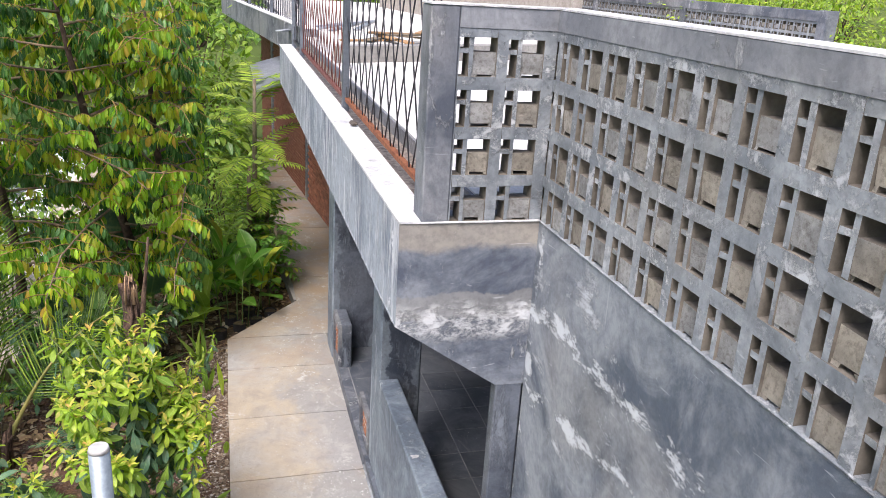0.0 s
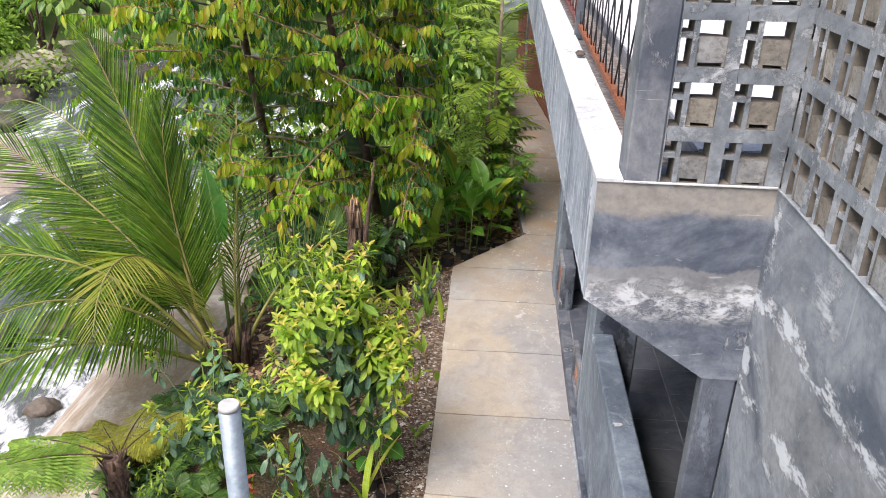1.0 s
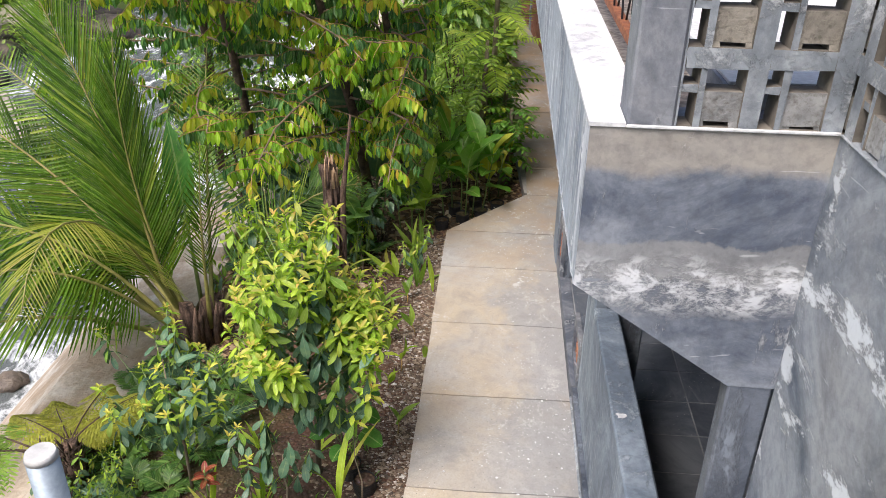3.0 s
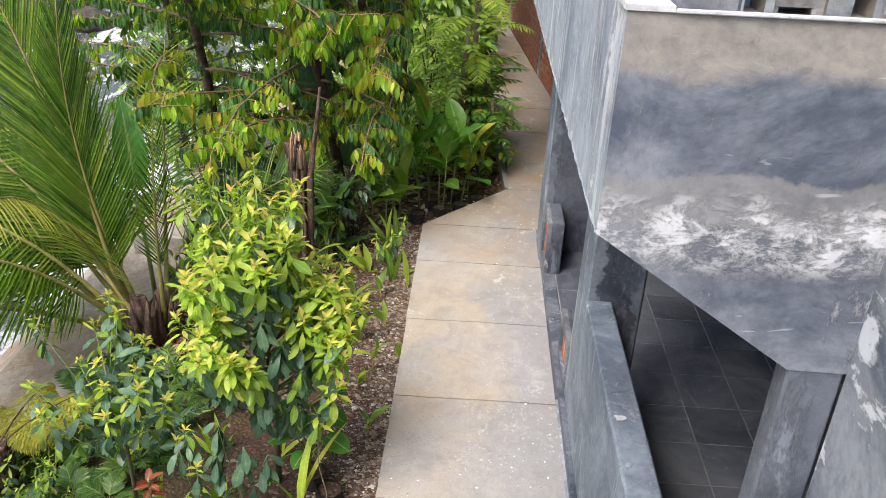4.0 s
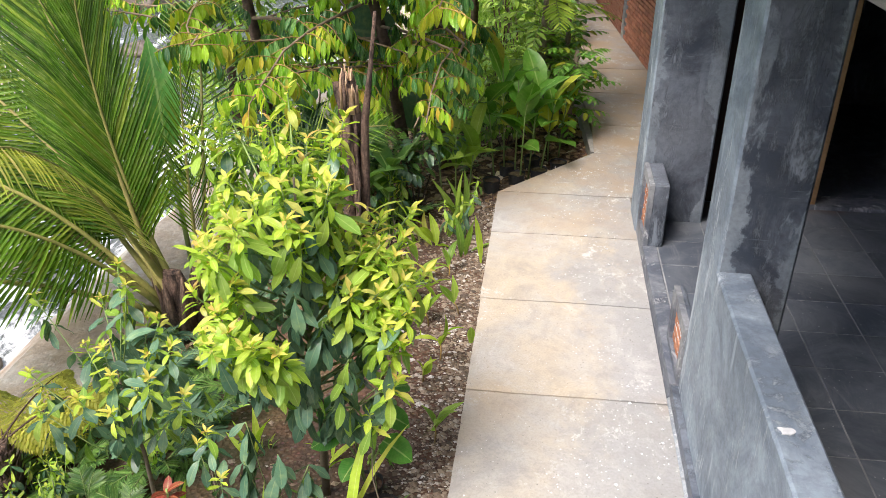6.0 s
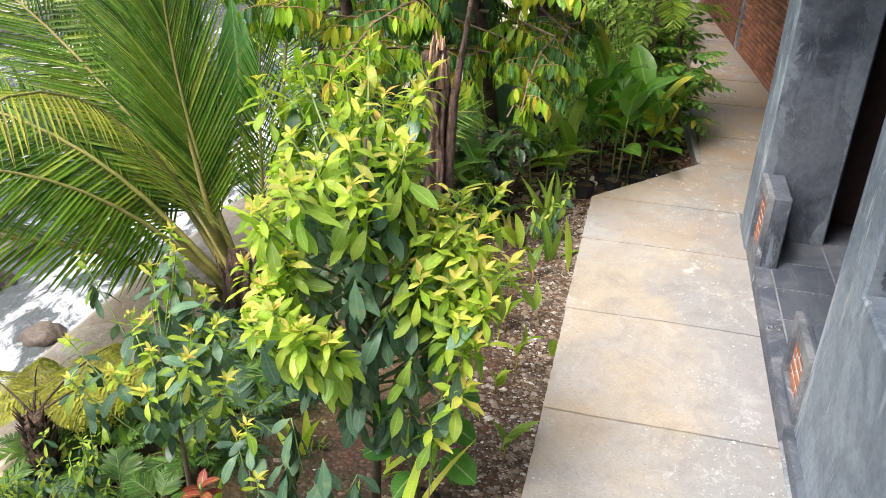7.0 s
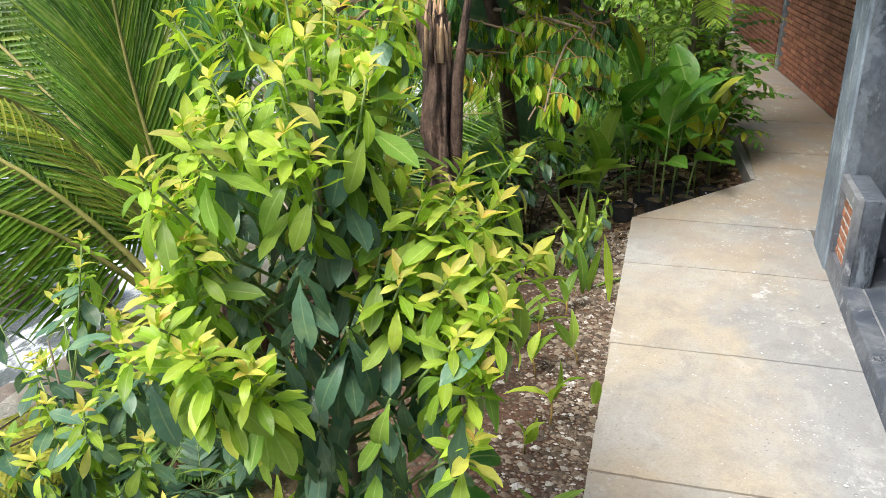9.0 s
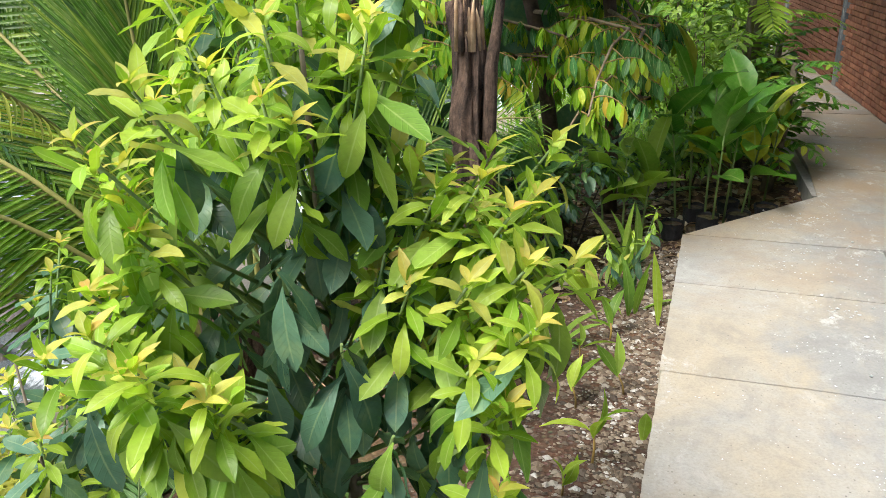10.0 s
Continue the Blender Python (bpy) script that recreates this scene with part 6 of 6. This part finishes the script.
def fern_clump(base, n, length, label, seed, m=None, lw=4.2, ll=0.105, el=(0.25, 1.1)):
    """A low clump of feathery fronds."""
    root = thing("fern_clump", label, "fern", base)
    r = random.Random(seed)
    for k in range(n):
        pts = arc(Vector(base), spread_dir(GOLD * k + r.uniform(-0.3, 0.3), r.uniform(*el)), length * r.uniform(0.7, 1.15), 1.0, 7, 0.04)
        lv = Leaves()
        pinnate(lv, pts, 11, ll, 0.25, mat=0, droop=0.1, width=lw, ang=60)
        fr = part("frond", lv.mesh("frond", [m or LEAF_OLD]), None, root)
        part("rachis", tube(bmesh.new(), pts, 0.0035, 4, cap=False), STEM, fr)
    return root


for x, y, n, ln in ((-1.05, 5.6, 9, 0.34), (-0.35, 6.02, 4, 0.4), (-0.68, 6.0, 5, 0.36), (-1.4, 5.5, 8, 0.32), (-0.1, 6.6, 4, 0.3), (-0.55, 6.65, 6, 0.3)):
    spear_plant((x, y, ground_z(x, y)), n, ln, "tuft of bright yellow-green pointed leaves in the soil", int(x * 100) + 500, 0.04, LEAF_YOUNG, 0.8)
for x, y in ((-1.5, 6.3), (-1.6, 6.0), (-1.35, 6.05), (-1.1, 6.55), (-1.55, 5.7), (-1.78, 6.3), (-1.7, 6.6), (-1.8, 5.95), (-1.85, 5.6), (-1.4, 5.8)):
    g = ground_z(x, y)
    sapling("shrub", "low light green herb at the edge of the bed", (x, y, g), [(x + rng.uniform(-0.14, 0.14), y + rng.uniform(-0.14, 0.14), g + rng.uniform(0.16, 0.4)) for _ in range(6)], 60, 0.006, older_per=4, size=0.55, young=5, grown=4)

r_ = random.Random(31)
for i in range(16):
    x, y = r_.uniform(-0.75, 0.42), r_.uniform(5.85, 7.0)
    spear_plant((x, y, ground_z(x, y)), 7, r_.uniform(0.09, 0.2), "tiny tuft of narrow leaves in the soil", 900 + i, 0.014, LEAF_MID if i % 2 else LEAF_BROAD, 1.1)

FL = "low clump of dark green divided fronds on the slope"
for i, (x, y, n, ln) in enumerate(((-1.0, 6.9, 11, 0.38), (-1.25, 7.0, 11, 0.36), (-1.6, 7.45, 10, 0.42), (-1.4, 7.25, 10, 0.42), (-1.12, 7.35, 10, 0.42), (-1.78, 7.3, 9, 0.3), (-1.7, 7.75, 9, 0.36), (-1.72, 6.9, 9, 0.3), (-1.82, 6.45, 10, 0.34), (-1.55, 7.15, 9, 0.3), (-1.9, 6.1, 10, 0.34), (-1.05, 6.6, 11, 0.38), (-1.35, 6.8, 9, 0.26), (-1.55, 6.5, 10, 0.34), (-1.35, 6.3, 11, 0.36), (-1.65, 6.15, 10, 0.34), (-1.1, 6.25, 10, 0.34), (-1.0, 7.25, 9, 0.36),  (-1.15, 5.75, 12, 0.42), (-0.75, 7.2, 9, 0.4), (-1.5, 5.9, 10, 0.4),  (-1.3, 5.45, 9, 0.36),
                                   (-0.95, 5.5, 14, 0.5), (-1.25, 5.75, 14, 0.52), (-0.75, 5.45, 10, 0.42), (-1.5, 5.3, 12, 0.5), (-0.1, 8.3, 8, 0.4), (-0.7, 8.2, 9, 0.45), (0.3, 10.9, 8, 0.45))):
    fern_clump((x, y, ground_z(x, y)), n, ln * (1 if y > 6.3 else 0.62), FL, 70 + i, LEAF_DARK if i % 3 else LEAF_OLD)


r_ = random.Random(5)
for i in range(30):
    x, y = r_.uniform(-2.0, 0.25), r_.uniform(5.5, 9.8)
    if (-0.75 < x < 0.3 and y < 6.7) or (x < -1.15 and 5.9 < y < 7.7):
        continue
    if i % 3 == 0:
        spear_plant((x, y, ground_z(x, y)), 6, 0.34, "tuft of narrow green leaves among the undergrowth", 120 + i, 0.035, LEAF_MID, 0.9)
    elif i % 3 == 1:
        fern_clump((x, y, ground_z(x, y)), 8, 0.34, FL, 150 + i, LEAF_DARK)
    else:
        sapling("shrub", "small leafy seedling among the undergrowth", (x, y, ground_z(x, y)), [(x + r_.uniform(-0.2, 0.2), y + r_.uniform(-0.2, 0.2), ground_z(x, y) + r_.uniform(0.25, 0.6)) for _ in range(4)], 40, 0.008, older_per=5, size=0.8, young=4, grown=5)


def tree_fern(base, height, fronds, m, label, bare=0.26):
    root = thing("tree_fern", label, "tree fern", base)
    b = Vector(base)
    bm = tube(bmesh.new(), [b - Vector((0, 0, 0.1))] + [b + Vector((0.012 * math.sin(k * 2), 0.01 * math.cos(k * 3), height * k / 9)) for k in range(10)], [0.065] + [0.052 + 0.012 * ((k * 5) % 3) / 2 for k in range(10)], 14)
    part("trunk", rough_up(bm, 0.024, 20), BARK_SPLIT, root, "dark shaggy trunk")
    bm = bmesh.new()
    for k in range(70):
        a = GOLD * k
        p = b + Vector((0.05 * math.cos(a), 0.05 * math.sin(a), height * (0.2 + 0.8 * k / 70)))
        tube(bm, [p, p + Vector((0.04 * math.cos(a), 0.04 * math.sin(a), 0.05 + 0.03 * (k % 3)))], [0.011, 0.002], 4)
    tagged(part("old_stalkwork", bm, BARK, root), kind="stuff")
    for az, el, ln in fronds:
        pts = arc(b + Vector((0, 0, height)), spread_dir(radians(az), radians(el)), ln, 0.55, 10, 0.02)
        fr = part("frond", tube(bmesh.new(), pts, [0.007 - 0.0005 * k for k in range(11)], 5), BARK, root)
        lv = Leaves()
        for i in range(20):
            t = bare + (1 - bare) * i / 19
            k = min(9, int(t * 10))
            p = pts[k].lerp(pts[k + 1], t * 10 - k)
            d = (pts[k + 1] - pts[k]).normalized()
            side = d.cross(Vector((0, 0, 1))).normalized()
            w = 0.26 * math.sin(math.pi * (0.16 + 0.78 * t)) * rng.uniform(0.85, 1.1)
            for s in (1, -1):
                sub = arc(p, d * rng.uniform(0.3, 0.5) + side * s + Vector((0, 0, rng.uniform(-0.3, 0.05))), w, 0.7, 4)
                pinnate(lv, sub, 11, 0.05, 0.04, mat=0, droop=0.06, width=5.6, ang=70, jitter=0.05)
        tagged(part("pinnae", lv.mesh("pinnae", [m]), None, fr), kind="stuff")


tree_fern((-1.27, 5.38, -0.3), 1.06, ((183, 12, 0.95), (203, 26, 0.8), (160, 6, 0.9), (222, 38, 0.6)), LEAF_FERN, "small tree fern with a shaggy trunk and light green fronds")
tree_fern((-1.78, 6.32, -0.45), 0.40, ((95, 14, 0.7), (62, 20, 0.65), (128, 8, 0.7), (155, 16, 0.6), (75, 2, 0.6)), LEAF_FERN_YELLOW, "short shaggy tree fern with yellowing fronds at the embankment", 0.1)


def red_plant(base):
    root = thing("red_leaf_plant", "small plant with dark red leaves", "plant", base)
    r = random.Random(4)
    for k in range(9):
        ob = part("leaf", leaf_object_mesh("leaf", leaf_shape(0.095, 0.042, OVAL, 0.5, 0.25), LEAF_RED), None, root)
        ob.matrix_basis = Matrix.Translation(Vector(base) + Vector((0, 0, 0.16 + 0.012 * k))) @ turn_to(spread_dir(GOLD * k, r.uniform(0.1, 1.0))).to_4x4()
    part("stem", tube(bmesh.new(), [Vector(base), Vector(base) + Vector((0, 0, 0.27))], 0.006, 5), STEM, root)


red_plant((-0.72, 6.05, -0.22))


def leafy_shrub(base, size, label, seed, m, leaf=1.0, n=420, name="shrub", cat="shrub"):
    """A round-topped shrub: stems and many small leaves with an uneven outline."""
    root = thing(name, label, cat, base)
    r = random.Random(seed)
    b = Vector(base)
    bm = bmesh.new()
    lv = Leaves()
    lobes = [Vector((r.uniform(-0.55, 0.55) * size[0], r.uniform(-0.55, 0.55) * size[0], r.uniform(0.35, 0.85) * size[1])) for _ in range(7)]
    for lb in lobes:
        tube(bm, [b - Vector((0, 0, 0.1)), b + lb * 0.5, b + lb], [0.02 * size[0], 0.012 * size[0], 0.004], 5)
        for _ in range(n // 7):
            d = spread_dir(r.uniform(0, 6.28), math.asin(r.uniform(-0.6, 1.0)))
            rad = size[0] * 0.5 * r.uniform(0.45, 1.05)
            at = b + lb + Vector((d.x * rad, d.y * rad, d.z * rad * 0.8))
            lv.add(at, d + Vector((0, 0, -0.35)), SMALL[r.randrange(2)], (0, 0, 1), r.uniform(-0.6, 0.6), 0 if r.random() < 0.6 else 1, leaf * r.uniform(0.8, 1.5))
    tagged(part("stemwork", bm, BARK, root), kind="stuff")
    tagged(part("crown", lv.mesh("crown", m), None, root), kind="stuff")
    return root


MIXED = [LEAF_MID, LEAF_DARK]
BRIGHT = [LEAF_BANK, LEAF_MID]
n_ = 0
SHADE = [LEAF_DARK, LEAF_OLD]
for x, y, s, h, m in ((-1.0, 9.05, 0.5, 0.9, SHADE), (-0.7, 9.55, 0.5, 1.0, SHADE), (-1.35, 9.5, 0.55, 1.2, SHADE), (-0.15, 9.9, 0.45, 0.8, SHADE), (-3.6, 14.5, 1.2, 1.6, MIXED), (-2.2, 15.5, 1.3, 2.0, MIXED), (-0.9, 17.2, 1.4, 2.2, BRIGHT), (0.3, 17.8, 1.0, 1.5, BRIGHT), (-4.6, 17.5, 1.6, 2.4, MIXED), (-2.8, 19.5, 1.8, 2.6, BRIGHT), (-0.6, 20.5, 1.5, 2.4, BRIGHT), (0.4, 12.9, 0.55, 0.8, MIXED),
                      (0.55, 11.3, 0.4, 0.6, MIXED), (-2.6, 10.7, 0.8, 1.6, MIXED), (-1.9, 10.9, 0.9, 2.4, MIXED), (-2.9, 12.6, 1.1, 2.8, MIXED), (-2.4, 11.3, 0.8, 1.8, MIXED), (-1.8, 12.4, 0.8, 1.9, MIXED), (-2.8, 13.6, 1.0, 2.2, MIXED), (-3.0, 11.9, 0.8, 1.6, MIXED), (0.6, 13.6, 0.6, 1.7, BRIGHT), (0.45, 12.1, 0.5, 1.3, BRIGHT), (0.3, 15.0, 0.8, 2.3, MIXED), (0.9, 15.0, 0.4, 1.5, MIXED), (0.75, 12.9, 0.4, 1.3, BRIGHT), (-0.3, 19.5, 1.3, 3.6, BRIGHT), (0.1, 23.5, 1.8, 4.6, BRIGHT), (-1.6, 22.5, 1.8, 4.4, MIXED), (0.2, 17.0, 0.9, 2.6, BRIGHT), (0.95, 13.4, 0.5, 0.9, BRIGHT), (0.75, 15.8, 0.6, 1.2, BRIGHT)):
    n_ += 1
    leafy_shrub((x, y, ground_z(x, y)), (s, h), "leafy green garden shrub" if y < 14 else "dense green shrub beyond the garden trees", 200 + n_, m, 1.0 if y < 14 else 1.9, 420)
grass = Leaves()
r_ = random.Random(61)
GRASS = leaf_shape(0.28, 0.022, BLADE, 0.7, 0.3)
for _ in range(9000):
    x, y = r_.uniform(-2.0, 0.95), r_.uniform(11.9, 21.0)
    if x < far_left(y) - 0.1:
        grass.add((x, y, ground_z(x, y) - 0.01), spread_dir(r_.uniform(0, 6.28), r_.uniform(0.7, 1.5)), GRASS, (r_.uniform(-1, 1), r_.uniform(-1, 1), 0.3), 0.0, 0, r_.uniform(0.5, 1.2))
tagged(part("grass", grass.mesh("grass", [LEAF_FERN]), None, None), "bright green grass beyond the garden trees", "grass", "", "stuff")
# far bank and the slope behind the terrace
r_ = random.Random(77)
for i in range(56):
    x, y = r_.uniform(-24, -11.6), r_.uniform(10, 42)
    leafy_shrub((x, y, ground_z(x, y)), (r_.uniform(1.2, 2.6), r_.uniform(0.8, 2.4)), "green undergrowth across the river", 300 + i, BRIGHT, 1.9, 700)
for i in range(26):
    x, y = r_.uniform(-15.5, -13.2), 15 + 0.65 * i
    leafy_shrub((x, y, ground_z(x, y)), (r_.uniform(0.7, 1.2), r_.uniform(0.4, 0.9)), "dense bright green plants on the far bank", 600 + i, [LEAF_MID, LEAF_FERN], 1.5, 900)
for i in range(34):
    x, y = r_.uniform(8.4, 13), r_.uniform(5, 26)
    leafy_shrub((x, y, 2.5 + 0.32 * max(0, x - 9.5)), (r_.uniform(0.8, 1.5), r_.uniform(1.0, 2.2)), "bright green weeds on the slope behind the terrace wall", 400 + i, [LEAF_PINNATE, LEAF_MID], 0.8, 800)
for i in range(16):
    x, y = r_.uniform(-14, 8), r_.uniform(25, 44)
    leafy_shrub((x, y, ground_z(x, y)), (r_.uniform(2, 3.4), r_.uniform(2.5, 5)), "tall green trees beyond the garden", 500 + i, MIXED, 4.0, 520, "tree", "tree")
hill = sheet([7.9 + 1.5 * i for i in range(30)], [-10 + 2.0 * i for i in range(40)], lambda x, y: 2.55 + 0.32 * max(0, x - 9.5) + 0.15 * noise.noise(Vector((x * 0.4, y * 0.4, 0))))
solid("hillside", hill, MEADOW, "grassy hillside behind the terrace wall", "ground")

# ---- litter and gravel ----
lv = Leaves()
for k in range(16000):
    x = rng.uniform(-1.7, 1.42) if k % 2 else rng.uniform(-0.9, 0.58)
    y = rng.uniform(5.2, 13) if k % 2 else rng.uniform(5.5, 9)
    if (x > PX0 - 0.02 and y < 9.9) or (x > 0.6 + (y - 9.77) * 0.83 and y < 10.9):
        continue
    lv.add((x, y, ground_z(x, y) + rng.uniform(0.004, 0.02)), spread_dir(rng.uniform(0, 6.28), rng.uniform(-0.2, 0.25)), SMALL[rng.randrange(2)], (rng.uniform(-0.6, 0.6), rng.uniform(-0.6, 0.6), 1), 0.0, 0, rng.uniform(0.5, 1.7))
litter = part("leaf_litter", lv.mesh("leaf_litter", [LITTER]), None, None)
tagged(litter, "brown dry leaves scattered over the soil", "leaf litter", "", "stuff")

vs, fs = [], []
OCT = [(1, 0, 0), (0, 1, 0), (-1, 0, 0), (0, -1, 0), (0, 0, 1), (0, 0, -1)]
for _ in range(7500):
    x = PX0 - 0.01 - abs(rng.gauss(0, 0.24))
    y = rng.uniform(5.75, 9.9)
    if rng.random() < 0.12:
        x = rng.uniform(-1.2, 0.5)
    s = rng.uniform(0.004, 0.011) if rng.random() < 0.85 else rng.uniform(0.011, 0.022)
    z = ground_z(x, y) + 0.003
    a = rng.uniform(0, 3)
    b0 = len(vs)
    for ox, oy, oz in OCT:
        k = rng.uniform(0.7, 1.3)
        vs.append((x + s * k * (ox * math.cos(a) - oy * math.sin(a)) * 1.3, y + s * k * (ox * math.sin(a) + oy * math.cos(a)), z + s * 0.7 * oz))
    fs += [tuple(b0 + i for i in q) for q in ((0, 1, 4), (1, 2, 4), (2, 3, 4), (3, 0, 4), (1, 0, 5), (2, 1, 5), (3, 2, 5), (0, 3, 5))]
me = bpy.data.meshes.new("gravel")
me.from_pydata(vs, [], fs)
me.materials.append(PEBBLE)
tagged(part("gravel", me, None, None), "loose grey and white gravel along the path edge", "gravel", "", "stuff")

# crumbs of plaster swept towards the house side of the path
vs, fs = [], []
heaps = [(rng.uniform(1.1, 1.65), rng.uniform(6.0, 10.5)) for _ in range(16)]
for k in range(420):
    hx, hy = heaps[k % 16]
    x, y = (1.68 - abs(rng.gauss(0, 0.32)), rng.uniform(5.8, 10.6)) if k % 3 == 0 else (min(1.68, hx + rng.gauss(0, 0.1)), hy + rng.gauss(0, 0.07))
    if x < 0.65:
        continue
    s = rng.uniform(0.002, 0.0055) if k % 9 else rng.uniform(0.006, 0.011)
    b0 = len(vs)
    for ox, oy, oz in OCT:
        k = rng.uniform(0.7, 1.4)
        vs.append((x + s * k * ox, y + s * k * oy, 0.004 + s * 0.6 * (oz + 0.6)))
    fs += [tuple(b0 + i for i in q) for q in ((0, 1, 4), (1, 2, 4), (2, 3, 4), (3, 0, 4), (1, 0, 5), (2, 1, 5), (3, 2, 5), (0, 3, 5))]
me = bpy.data.meshes.new("plaster_crumbs")
me.from_pydata(vs, [], fs)
me.materials.append(LIME)
tagged(part("plaster_crumbs", me, None, None), "white crumbs of plaster scattered over the path", "rubble", "", "stuff")
